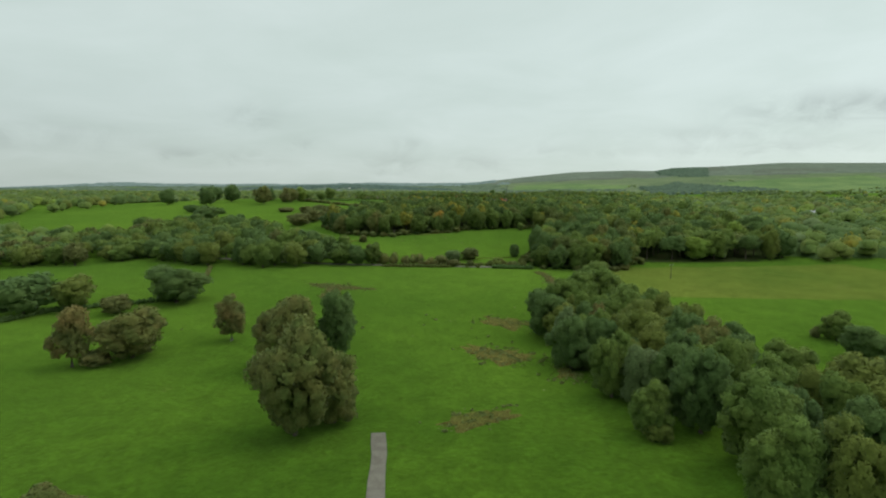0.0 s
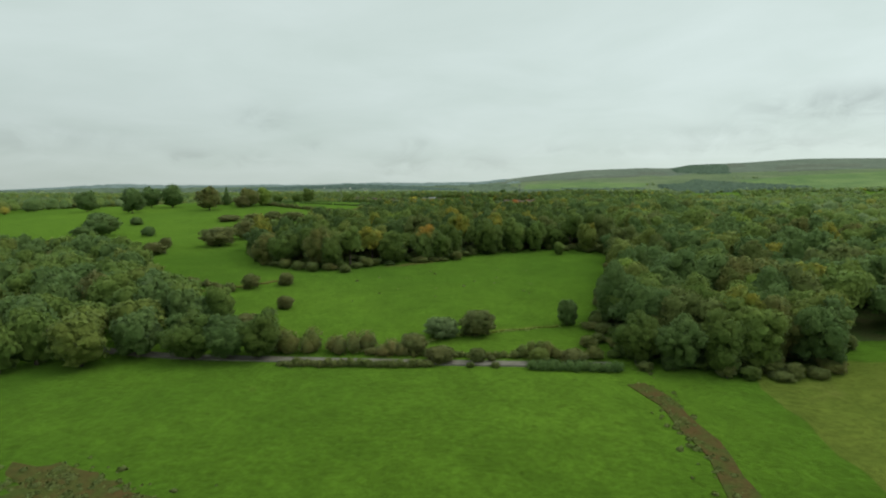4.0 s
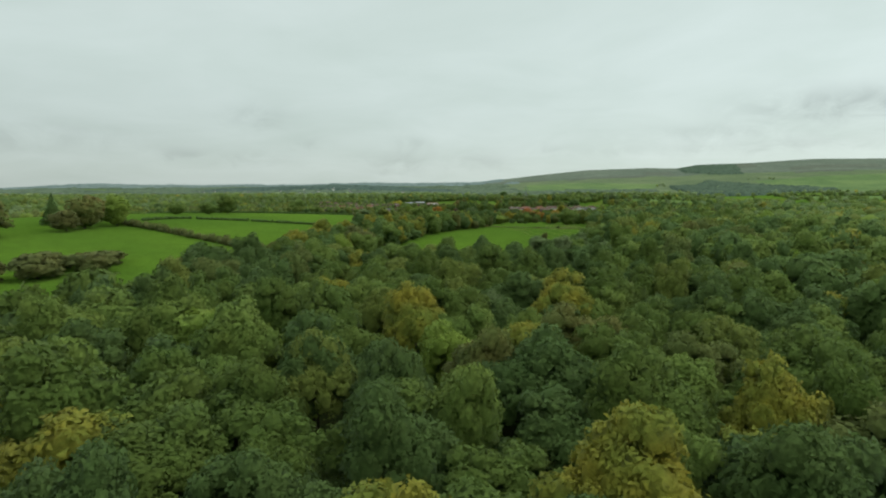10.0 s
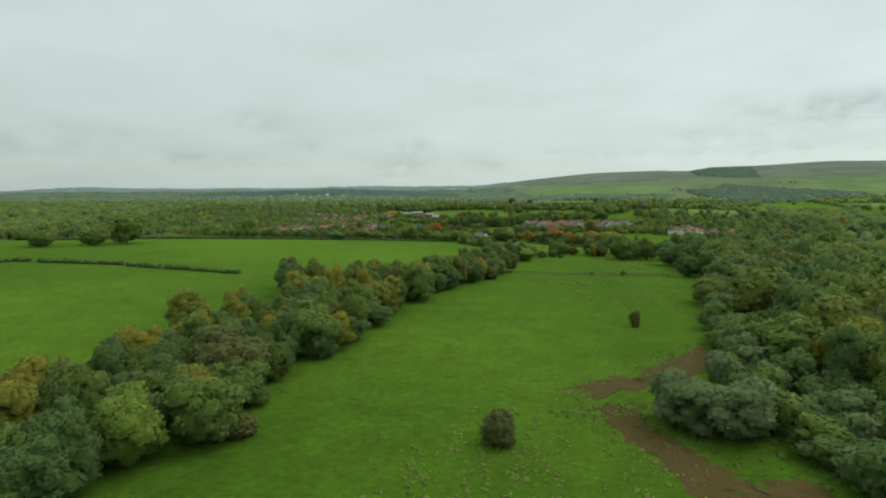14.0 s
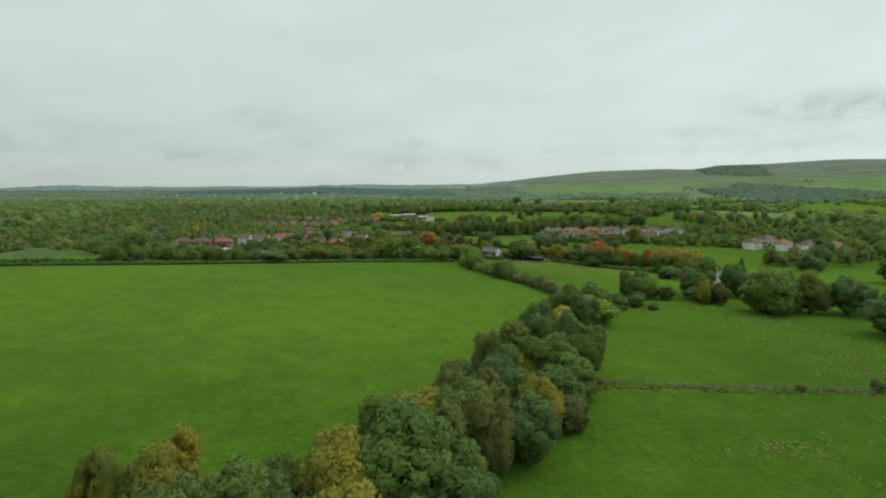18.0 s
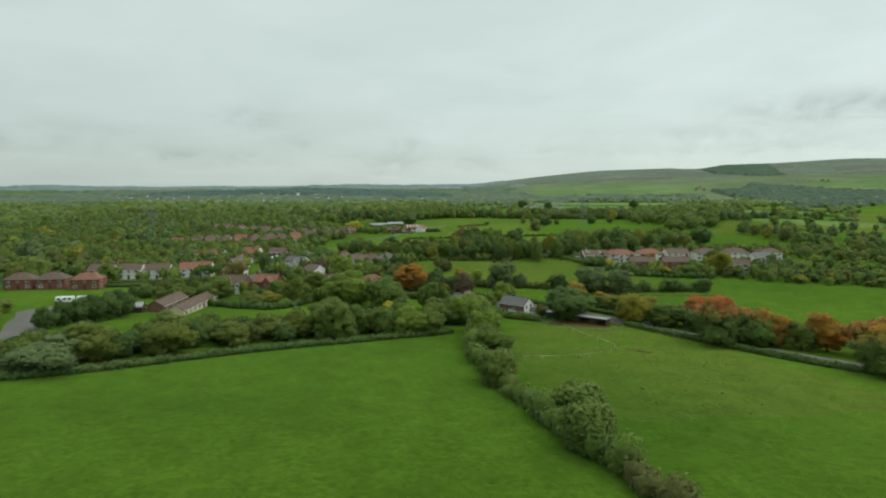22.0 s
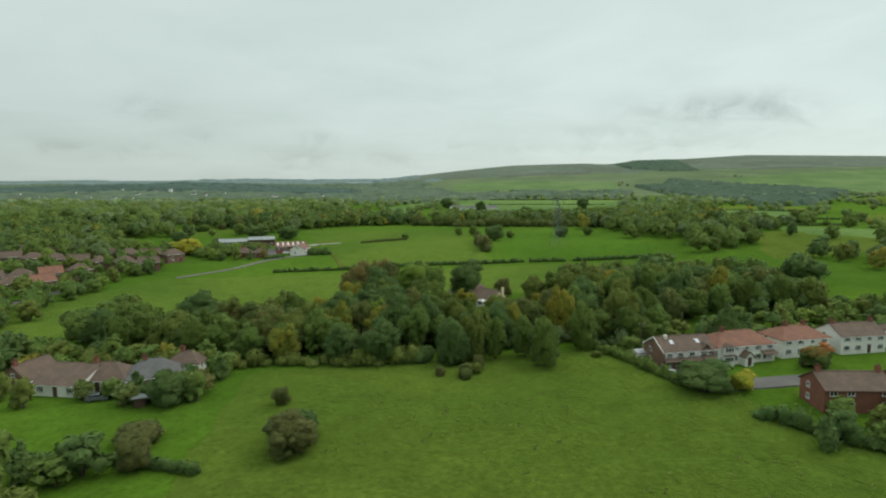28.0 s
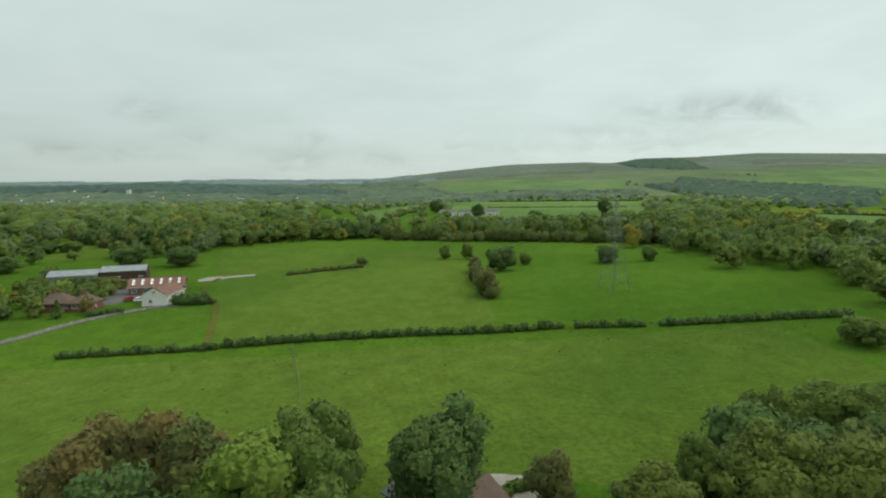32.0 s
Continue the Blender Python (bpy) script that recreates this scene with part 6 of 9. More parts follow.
tree(93.8, 1220.2, 9.0, 5.2, "olive", "broad", where="in a dense wood")
tree(103.0, 1225.6, 9.5, 3.9, "green", "broad", where="in a dense wood")
tree(106.5, 1217.7, 13.0, 6.3, "olive", "broad", where="in a dense wood")
tree(112.9, 1212.6, 13.0, 6.3, "olive", "broad", where="in a dense wood")
tree(131.0, 1233.0, 12.0, 6.8, "green", "broad", where="in a dense wood")
tree(151.1, 1234.0, 12.5, 8.0, "dark", "broad", where="in a dense wood")
tree(115.3, 1197.9, 13.0, 5.8, "green", "broad", where="in a dense wood")
tree(113.6, 1188.5, 13.0, 4.5, "olive", "broad", where="in a dense wood")
tree(88.9, 1187.3, 11.0, 3.8, "brown", "broad", where="in a dense wood")
tree(99.5, 1186.2, 12.0, 4.8, "dark", "broad", where="in a dense wood")
tree(84.4, 1228.6, 8.0, 3.8, "brown", "open", where="in a dense wood")
tree(24.3, 1194.6, 12.0, 5.3, "dark", "broad", where="in a dense wood")
tree(56.9, 1158.5, 12.0, 2.9, "olive", "broad", where="in a dense wood")
tree(71.3, 1166.3, 11.0, 2.5, "gold", "broad", where="in a dense wood")
tree(23.7, 1175.0, 12.0, 2.5, "gold", "open", where="in a dense wood")
tree(70.1, 1153.4, 11.0, 3.7, "green", "broad", where="in a dense wood")
tree(10.4, 1174.8, 11.0, 6.4, "olive", "broad", where="in a dense wood")
tree(62.1, 1153.4, 11.0, 3.2, "green", "broad", where="in a dense wood")
tree(57.0, 1152.9, 11.0, 2.8, "olive", "broad", where="in a dense wood")
tree(23.4, 1159.0, 10.0, 4.5, "dark", "broad", where="in a dense wood")
tree(42.5, 1229.0, 15.5, 6.5, "brown", "broad", where="in a dense wood")
tree(28.7, 1231.7, 15.0, 6.9, "rusty", "broad", where="in a dense wood")
tree(70.0, 1229.5, 15.2, 7.0, "dark", "broad", where="in a dense wood")
tree(104.7, 1349.7, 9.7, 3.6, "brown", "broad", where="on far fields")
tree(122.6, 1397.2, 11.2, 6.5, "dark", "broad", where="on far fields")
tree(116.2, 1436.7, 8.6, 3.1, "green", "broad", where="on far fields")
tree(105.6, 1440.2, 7.0, 3.1, "green", "broad", where="on far fields")
tree(331.9, 1744.9, 16.2, 7.9, "dark", "broad", where="on far fields")
tree(157.7, 1809.7, 16.4, 9.5, "dark", "broad", where="on far fields")
tree(185.2, 1715.5, 14.9, 7.0, "dark", "broad", where="on far fields")
tree(235.4, 1688.3, 8.1, 6.8, "dark", "broad", where="on far fields")
tree(170.7, 1397.1, 8.6, 5.2, "dark", "broad", where="on far fields")
tree(189.0, 1393.8, 7.2, 3.5, "green", "broad", where="on far fields")
tree(137.2, 1408.9, 5.9, 2.9, "green", "broad", where="on far fields")
tree(-96.1, 1449.0, 8.3, 6.2, "dark", "broad", where="on far fields")
tree(-73.5, 1385.5, 10.7, 9.5, "yellow", "broad", where="on far fields")
tree(64.1, 1433.3, 4.0, 3.0, "green", "broad", where="on far fields")
tree(179.7, 1277.0, 7.3, 5.2, "green", "broad", where="on far fields")

# ---- roads, tracks and fields ----
ribbon("farm_track", [(-9, 40), (-9.2, 73), (-11, 94)], 2.4, PALE_TRACK, "narrow grey stony farm track ending in grass", ragged=0.15)
ribbon("lane", [(-190, 330), (-150, 300), (-110, 278), (-60, 264), (-30, 261), (10, 260), (40, 260)], 3.0, PALE_TRACK, "narrow country lane between hedges", category="lane")
MAIN_ROAD = [(-150, 1063), (-110, 1071), (-73, 1074), (-50, 1068), (-21, 1057.5), (9, 1045), (34, 1034), (54, 1022), (78, 1002), (93, 982), (108, 962), (128, 940), (170, 905)]
ribbon("road", MAIN_ROAD, 6.2, ASPHALT, "two-lane grey asphalt village road", up=0.10)
ribbon("pavement", MAIN_ROAD, 1.5, PAVING, "pale paved footway with a raised kerb", up=0.22, shift=-3.95, category="pavement")
ribbon("verge", MAIN_ROAD, 2.4, GRASS_ROUGH, "grass verge strewn with fallen brown leaves", up=0.16, shift=4.4, category="verge")
SIDE_ROAD = [(-77, 1076), (-82, 1098), (-84, 1126), (-89, 1160), (-98, 1193), (-112, 1240)]
ribbon("side_road", SIDE_ROAD, 6.0, ASPHALT, "grey residential side road", up=0.12)
ribbon("pavement", SIDE_ROAD, 1.6, PAVING, "pale paved footway along the side road", up=0.20, shift=3.9, category="pavement")
ribbon("close", [(100, 1126), (130, 1126), (160, 1124), (200, 1120)], 6.0, ASPHALT, "grey asphalt residential road in front of semi-detached houses", up=0.12)
ribbon("estate_road", [(-112, 1240), (-104, 1275), (-96, 1310), (-120, 1322), (-200, 1340)], 5.0, ASPHALT, "grey residential estate road", up=0.14)
ribbon("farm_drive", [(-60, 1312), (-36, 1332), (-23, 1350), (-8, 1362), (4, 1366)], 3.2, PALE_TRACK, "pale farm drive beside a fence", up=0.2)
ribbon("field_path", [(21, 1318), (14, 1362), (2, 1400), (14, 1440)], 1.6, GRASS_ROUGH, "worn grassy field path", up=0.2, category="path")
ribbon("ditch", [(-92, 903), (-73, 915), (-57, 926), (-39, 941.5), (-26, 952), (-13, 961), (0, 970.5), (14, 979)], 3.2, MUD, "bare brown track behind a trimmed hedge", up=0.14, category="ditch", ragged=0.4)
ribbon("meadow_path", [(140, 1052), (110, 1050), (80, 1052), (64, 1040)], 1.8, GRASS_ROUGH, "worn pale path through a meadow", up=0.14, category="path", ragged=0.3)
sheet("pasture", [(57, 201), (222, 186), (190, 268), (64, 264)], GRASS_PALE, "pale dry grazed pasture")
patch("rush_patch", 14, 139, 9, 6, -30, GRASS_ROUGH, "brown rush patch in pasture")
patch("rush_patch", 29, 128, 5, 2.2, 60, GRASS_ROUGH, "brown rush patch in pasture")
patch("rush_patch", -40, 213, 11.5, 4.2, -12, BRACKEN, "brown rush patch in pasture")
patch("rush_patch", -40, 201, 3.6, 10, 10, BRACKEN, "brown rush patch in pasture")
ribbon("damp_hollow", [(42, 250), (43.5, 244), (44.5, 232), (43.5, 214), (39, 203)], 3.6, BRACKEN, "bare brown damp strip across pasture", ragged=0.5, category="patch")
patch("rush_patch", 19, 168, 8, 5, -30, GRASS_ROUGH, "brown rush patch in pasture")
patch("rough_bank", -9, 360, 10, 1.7, 30, GRASS_ROUGH, "rough brown grass bank below a wood", ragged=1.3)
ribbon("rank_strip", [(-86, 308), (-67, 320), (-50, 332)], 2.4, GRASS_ROUGH, "rank brown grass along a field drain", ragged=0.7, category="patch", step=2.0)
ribbon("low_bank", [(2, 274.5), (7.3, 277.9), (13.8, 280.3), (24, 283.5), (34, 286.4)], 1.0, GRASS_PALE, "pale worn bank across pasture", ragged=0.5, category="bank", step=2.0)
patch("rough_slope", -77, 298, 10, 6, 40, GRASS_ROUGH, "rough brown slope below a wood", ragged=1.2)
patch("rush_patch", 6, 100, 8, 3, 30, GRASS_ROUGH, "brown rush patch in pasture")
for x, y, a, b, turn in ((48, 616, 11, 3.6, 30), (60, 624, 12, 4.4, 38), (71, 633, 9, 4.5, 40), (44, 598, 3.6, 8, 12), (47.5, 585, 4.6, 8, 30), (57, 576, 10, 5, -30)):
    patch("bare_earth", x, y, a, b, turn, MUD, "bare brown earth beside a thicket", category="bare earth")
patch("worn_patch", 70, 958, 4, 1.4, -40, MUD, "worn muddy patch in a paddock")
sheet("paddock", [(36, 895), (118, 912), (98, 966), (28, 968)], GRASS_MIXED, "horse pasture with trampled darker tufts")
sheet("paddock", [(28, 968), (98, 966), (72, 994), (46, 1000)], GRASS_MIXED, "horse pasture with trampled darker tufts", up=0.10)
sheet("yard", [(50, 994), (72, 990), (74, 997), (54, 1004)], MUD, "trampled earth yard by stables", cell=3.0, up=0.18)
sheet("meadow_field", [(64, 1030), (140, 1000), (150, 1050), (74, 1056)], GRASS_LUSH, "lush green field beside a road")
sheet("rough_meadow", [(-5, 1082), (128, 1064), (94, 1160), (0, 1158)], GRASS_MIXED, "rough green grazing meadow")
sheet("hill_field", [(-130, 1200), (165, 1200), (176, 1300), (-70, 1314)], GRASS_SLOPE, "rough pale pasture on a slope")
sheet("hill_field", [(103, 1316), (198, 1300), (216, 1420), (140, 1462)], GRASS_LUSH, "smooth lush green field on a slope", cell=10, up=0.2)
sheet("hill_field", [(20, 1320), (102, 1314), (120, 1480), (-20, 1520)], GRASS_SLOPE, "green hill pasture", cell=10, up=0.16)
sheet("far_field", [(235, 1274), (420, 1300), (440, 1380), (290, 1360)], GRASS_PALE, "pale dry pasture", cell=14, up=0.3)
# ---- woods ----
MIX = ((0.30, "green", "broad"), (0.32, "dark", "broad"), (0.16, "olive", "broad"), (0.02, "fresh", "broad"), (0.08, "dusk", "broad"), (0.03, "gold", "broad"), (0.03, "umber", "broad"), (0.06, "dark", "ovate"))
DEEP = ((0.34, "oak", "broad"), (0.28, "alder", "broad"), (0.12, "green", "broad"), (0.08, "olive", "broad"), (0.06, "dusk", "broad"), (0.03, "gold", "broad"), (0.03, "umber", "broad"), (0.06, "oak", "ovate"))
MIX_EDGE = ((0.38, "green", "broad"), (0.34, "dark", "broad"), (0.18, "olive", "broad"), (0.10, "brown", "open"))
BELT = [(31, 172), (30, 152), (34, 130), (36, 104), (40, 92), (52, 88), (58, 78), (80, 66), (80, 100), (72, 126), (66, 160), (62, 192)]
MID_WOOD = [(-73, 372), (-60, 355), (-48, 349), (-30, 345), (-20, 353), (-8, 363), (6, 367), (14, 376), (28, 385), (40, 394), (51, 399), (66, 386), (84, 396), (84, 532), (58, 533), (32, 530), (7, 532), (-4, 536), (-27, 542), (-42, 562), (-54, 530), (-63, 490), (-67, 455), (-71, 428), (-86, 408)]
EAST_WOOD = [(64, 252), (46, 256), (35, 266), (48, 303), (60, 337), (73, 385), (84, 396), (84, 540), (70, 562), (90, 652), (110, 717), (130, 800), (190, 800), (190, 290), (160, 272), (90, 270), (80, 248)]
WEST_WOOD = [(-165, 290), (-120, 258), (-76, 250), (-58, 254), (-32, 262), (-45, 280), (-86, 312), (-95, 346), (-150, 390), (-200, 380)]
WEST_EDGE = [(-245, 248), (-178, 259), (-146, 272), (-160, 300), (-195, 350), (-250, 335)]
BELT_2 = [(-30, 562), (-24, 586), (-10, 629), (2, 676), (17, 706), (31, 733), (44, 766), (50, 800), (42, 805), (30, 772), (14, 738), (-5, 706), (-25, 680), (-40, 640), (-55, 600), (-58, 582)]
NORTH_WOOD = [(-45, 1182), (-10, 1167), (12, 1164), (29, 1160), (39, 1161), (60, 1167), (73, 1163), (90, 1168), (100, 1152), (134, 1180), (180, 1180), (200, 1236), (150, 1241), (118, 1234), (103, 1222), (98, 1190), (88, 1180), (62, 1182), (56, 1206), (58, 1240), (32, 1240), (20, 1208), (-16, 1202), (-44, 1206)]


def floor_of(poly, inset=6.0, cell=6.0):
    """Leaf litter under a wood, kept back from its edge."""
    xs, ys = [p[0] for p in poly], [p[1] for p in poly]
    vs, fs, seen = [], [], {}

    def corner(i, j):
        if (i, j) not in seen:
            seen[(i, j)] = len(vs)
            vs.append((i * cell, j * cell, ground_z(i * cell, j * cell) + 0.13))
        return seen[(i, j)]

    for j in range(int(min(ys) / cell), int(max(ys) / cell) + 1):
        for i in range(int(min(xs) / cell) - 1, int(max(xs) / cell) + 1):
            x, y = (i + 0.5) * cell, (j + 0.5) * cell
            if all(inside(poly, x + a, y + b) for a, b in ((inset, inset), (-inset, inset), (inset, -inset), (-inset, -inset))):
                fs.append((corner(i, j), corner(i + 1, j), corner(i + 1, j + 1), corner(i, j + 1)))
    return tagged(new("woodland_floor", mesh_of("woodland_floor", vs, fs, LITTER, True)), "shaded leaf-strewn woodland floor", "woodland floor", kind="structure")


floor_of(MID_WOOD)
floor_of(EAST_WOOD)
floor_of(NORTH_WOOD)
wood("wood", BELT, 9.5, ((0.45, "green", "broad"), (0.35, "dark", "broad"), (0.2, "olive", "broad")), (9, 13), (4, 5.5), 3, "low trees in a shelter belt")
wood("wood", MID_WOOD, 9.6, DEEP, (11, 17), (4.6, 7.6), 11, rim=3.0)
wood("wood", EAST_WOOD, 9.9, MIX, (11, 16.5), (4.6, 7.8), 21, rim=3.0)
wood("wood", WEST_WOOD, 10.0, MIX_EDGE, (8, 13), (4.2, 6.2), 31, "low mixed wood beside a lane")
wood("wood", WEST_EDGE, 10.0, MIX_EDGE, (7, 11), (4.2, 6.2), 33, "low mixed wood beside pasture", lod=2)
wood("hedgerow_wood", BELT_2, 6.4, ((0.28, "dark", "broad"), (0.08, "umber", "broad"), (0.22, "green", "broad"), (0.24, "oak", "broad"), (0.18, "gold", "broad")), (6, 11), (3.2, 5.0), 41, "mixed trees and scrub crowded along a field edge", gap=0.55, lod=1, rim=1.5)
wood("thicket", [(70, 562), (62, 590), (66, 622), (80, 648), (96, 690), (112, 720), (100, 660), (86, 600)], 5.5, ((0.4, "dark", "broad"), (0.3, "grey", "broad"), (0.3, "green", "broad")), (4, 7.5), (2.6, 4.0), 43, "thorn and willow thicket beside bare earth", lod=2)
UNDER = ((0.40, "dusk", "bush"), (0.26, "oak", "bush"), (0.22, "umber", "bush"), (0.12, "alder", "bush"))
for poly, k in ((MID_WOOD, 45), (EAST_WOOD, 46)):
    wood("undergrowth", poly, 5.2, UNDER, (1.4, 3.6), (1.7, 2.9), k, "bramble and saplings under the edge of a wood", gap=0.2, lod=2,
         ok=lambda x, y: y < 420 and abs(x) < 96 and not all(inside(poly, x + a, y + b) for a, b in ((16, 0), (-16, 0), (0, 16), (0, -18))))
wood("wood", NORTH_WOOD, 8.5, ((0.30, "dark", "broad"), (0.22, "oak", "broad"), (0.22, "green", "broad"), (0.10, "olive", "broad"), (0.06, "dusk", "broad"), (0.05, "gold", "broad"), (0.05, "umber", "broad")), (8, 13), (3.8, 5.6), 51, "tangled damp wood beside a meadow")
# ---- hedges ----
hedge([(-129, 163), (-121, 175), (-102, 184), (-90, 190)], 1.6, 1.3, "dark", label="low dark field hedge across pasture")
hedge([(-91, 209), (-96, 228), (-103, 250)], 1.5, 1.2, "brown", label="thin brown hedge between fields")
hedge([(-27, 257.2), (-12, 257.4), (3, 257.6)], 1.7, 1.3, "dusk", label="low ragged brown lane hedge", wild=0.34, per_m=26, leaf=0.5)
hedge([(23, 257.3), (31, 257.0), (40, 256.4)], 2.4, 1.7, "dark", label="trimmed dark lane hedge", wild=0.2, per_m=26, leaf=0.5)
hedge([(-30, 265.5), (-22, 266), (-16, 265.6)], 4.2, 4.0, "umber", label="overgrown brown-green thorn hedge by a lane", wild=0.5, per_m=40, leaf=0.5)
hedge([(-16, 265.2), (-8, 265), (-2, 264.6)], 3.6, 3.2, "rusty", label="overgrown rusty bramble hedge by a lane", wild=0.55, per_m=40, leaf=0.5)
hedge([(-2, 264.4), (10, 264), (21, 263.8)], 1.6, 1.0, "umber", label="low ragged hedge beside a lane", wild=0.6, per_m=24, leaf=0.4)
hedge([(21, 264), (30, 263.8), (38, 263.4)], 2.6, 2.4, "umber", label="overgrown brown hedge beside a lane", wild=0.5, per_m=30, leaf=0.5)
hedge([(-90, 309), (-84, 330), (-60, 318)], 2.0, 1.8, "brown", label="rough brown thorn scrub")
hedge([(-172, 712), (-163, 735), (-155, 739)], 1.8, 1.6, "dark")
hedge([(-150, 738), (-118, 739)], 1.7, 1.4, "dark", label="trimmed dark field hedge")
hedge([(-114, 737), (-100, 735)], 1.7, 1.4, "dark", label="trimmed dark field hedge")
hedge([(-98, 735), (-67, 729)], 1.7, 1.4, "dark", label="trimmed dark field hedge")
hedge([(-175, 690), (-129, 657), (-100, 634), (-74, 612), (-53, 595)], 3.4, 3.0, "brown", label="overgrown brown thorn hedge between fields", wild=0.5)
hedge([(-200, 880), (-150, 893), (-131, 905), (-105, 890)], 1.9, 1.6, "dark", label="trimmed hedge on a field top")
hedge([(-230, 850), (-170, 868), (-120, 884), (-90, 898), (-71, 910), (-55, 921), (-37, 937), (-23.6, 947.7), (-10.7, 956.3), (0.7, 964.3), (18, 976)], 2.2, 1.6, "dark", label="long trimmed dark hedge beside trees", wild=0.2)
hedge([(25, 968), (24, 942), (31, 905), (40, 880)], 4.2, 4.2, "green", label="tall overgrown hedge between pastures", wild=0.5, per_m=14)
hedge([(40, 880), (47, 862), (52, 842), (57, 826)], 3.8, 3.4, "brown", label="overgrown brown thorn hedge between pastures", wild=0.45, per_m=14)
hedge([(55, 826), (52, 806)], 3.4, 3.5, "brown", label="overgrown thorn hedge between pastures", wild=0.4)
hedge([(78, 996.5), (92, 976.5), (106, 956.5), (126, 934.5), (168, 900)], 2.0, 1.7, "dark", label="trimmed dark roadside hedge", wild=0.15, per_m=14)
hedge([(66, 1025), (86, 1006)], 1.8, 1.5, "dark", label="trimmed dark roadside hedge", wild=0.12, per_m=14)
hedge([(14, 1050.5), (30, 1043.5), (52, 1031.5), (66, 1021)], 2.0, 1.7, "dark", label="trimmed dark roadside hedge", wild=0.12, per_m=14)
hedge([(-14, 1048.5), (2, 1041.5), (16, 1035)], 1.8, 1.8, "dark", label="clipped dark hedge before a house", wild=0.15, per_m=14)
hedge([(32, 1008), (42, 1003), (49, 1001)], 2.2, 2.2, "green", label="clipped green garden hedge", wild=0.15, per_m=14)
hedge([(-75, 1016), (-48, 1010), (-37, 1026), (-34, 1040)], 2.6, 2.6, "dark", label="thick dark garden hedge round a field", wild=0.3)
hedge([(-24, 1052), (-14, 1049)], 2.0, 1.3, "dark", label="clipped low front hedge", wild=0.1)
hedge([(-27, 1063.5), (-14, 1059.5)], 1.3, 1.2, "dark", label="clipped low front hedge", wild=0.1)
hedge([(-40, 1116), (-14, 1112), (2, 1106)], 1.6, 1.8, "dark", label="clipped hedge round a lawn", wild=0.15)
hedge([(-96, 1066), (-150, 1058)], 1.8, 1.7, "dark", label="clipped dark hedge along a road", wild=0.12)
hedge([(-90, 1079), (-150, 1070)], 1.6, 1.6, "green", label="clipped front garden hedge", wild=0.12)
hedge([(98, 1128), (94, 1145), (90, 1156)], 2.4, 2.4, "green", label="garden hedge beside a meadow", wild=0.35)
hedge([(104, 1110), (118, 1094), (150, 1086)], 3.2, 3.0, "dark", label="overgrown dark hedge behind gardens", wild=0.45)
hedge([(-14, 1316), (9, 1315), (24, 1314)], 1.9, 1.7, "dark", label="dark field hedge with gaps")
hedge([(26, 1315), (47, 1315), (68, 1314), (95, 1311), (117, 1310)], 1.9, 1.9, "dark", label="dark field hedge on a slope")
hedge([(121, 1309), (139, 1306)], 1.9, 1.8, "dark", label="short dark field hedge")
hedge([(144, 1305), (174, 1302), (198, 1299)], 1.9, 1.8, "dark", label="dark field hedge on a slope")
hedge([(33, 1413), (50, 1420), (64, 1425)], 2.0, 1.8, "brown", label="brown thorn hedge between fields")
hedge([(111, 1400), (107, 1370), (105, 1346)], 5.0, 5.0, "brown", label="tall brown thorn hedge", wild=0.5, leaf=1.1)
hedge([(0, 1365), (12, 1364)], 3.0, 3.4, "dark", label="tall dark conifer hedge by a farm", leaf=1.0)
hedge([(-24, 1356), (-14, 1358)], 2.0, 1.8, "dark", label="clipped dark hedge beside a farm")
hedge([(326, 1400), (440, 1440)], 2.2, 1.6, "dark", leaf=1.6, per_m=3, label="distant dark hedge between fields")

# ---- village and farm buildings ----
# white house with a porch beside the stables
h = house(42.6, 1011.0, -40, 10.4, 6.4, 4.5, 2.2, "gable", BROWN_BRICK, SLATE, "brick and white two-storey house with brown slate roof and porch", cols=3, storeys=2, chimneys=0, ends=False)
bm = bmesh.new()
prism(bm, [(5.2, -3.2, 4.5), (5.2, 3.2, 4.5), (5.28, 3.2, 4.5), (5.28, -3.2, 4.5)], 5.5)
prism(bm, [(5.2, -3.2, 4.5), (5.28, -3.2, 4.5), (5.28, 0, 6.55), (5.2, 0, 6.55)], 0.04)
v = [bm.verts.new(p) for p in ((5.28, -3.2, 4.5), (5.28, 3.2, 4.5), (5.28, 0, 6.6))]
bm.faces.new(v)
part("gable_wall", bm, RENDER, h, "white rendered gable wall")
for wy, wz in ((-1.6, 0.9), (-1.6, 3.1), (1.4, 3.1)):
    window(h, 5.29, wy, wz, 90, 1.2, 1.2, 2)
lean_wing(h, 5.28, 6.9, 0.5, 2.7, 2.2, 0.9, RENDER, SLATE, "x")
lean_wing(h, -8.8, -5.2, -2.6, 2.6, 2.4, 1.3, BRICK, SLATE, "x")
bay(h, 0.6, -3.2, 3.2, 0.9, 2.5, RENDER, SLATE)
# long slate-roofed house at the road
h = house(25.2, 1021.8, -27, 11.6, 7.0, 2.5, 2.9, "gable", RENDER, SLATE, "white rendered cottage with long grey-brown slate roof and skylights", cols=4, storeys=1, chimneys=0, skylights=2)
lean_wing(h, -5.8, -1.0, 3.5, 9.0, 2.4, 2.7, RENDER, SLATE, "y")
part("chimney", box(bmesh.new(), 4.2, 4.9, -2.9, -2.2, 2.0, 5.2), BRICK, h)
for dx in (-3.6, 1.6):
    part("door", box(bmesh.new(), dx - 1.1, dx + 1.1, -3.62, -3.5, 0.05, 2.1), TIMBER, h, "dark recessed glazed door")
# bungalows along the road
B = "white bungalow with hipped orange-red tiled roof"
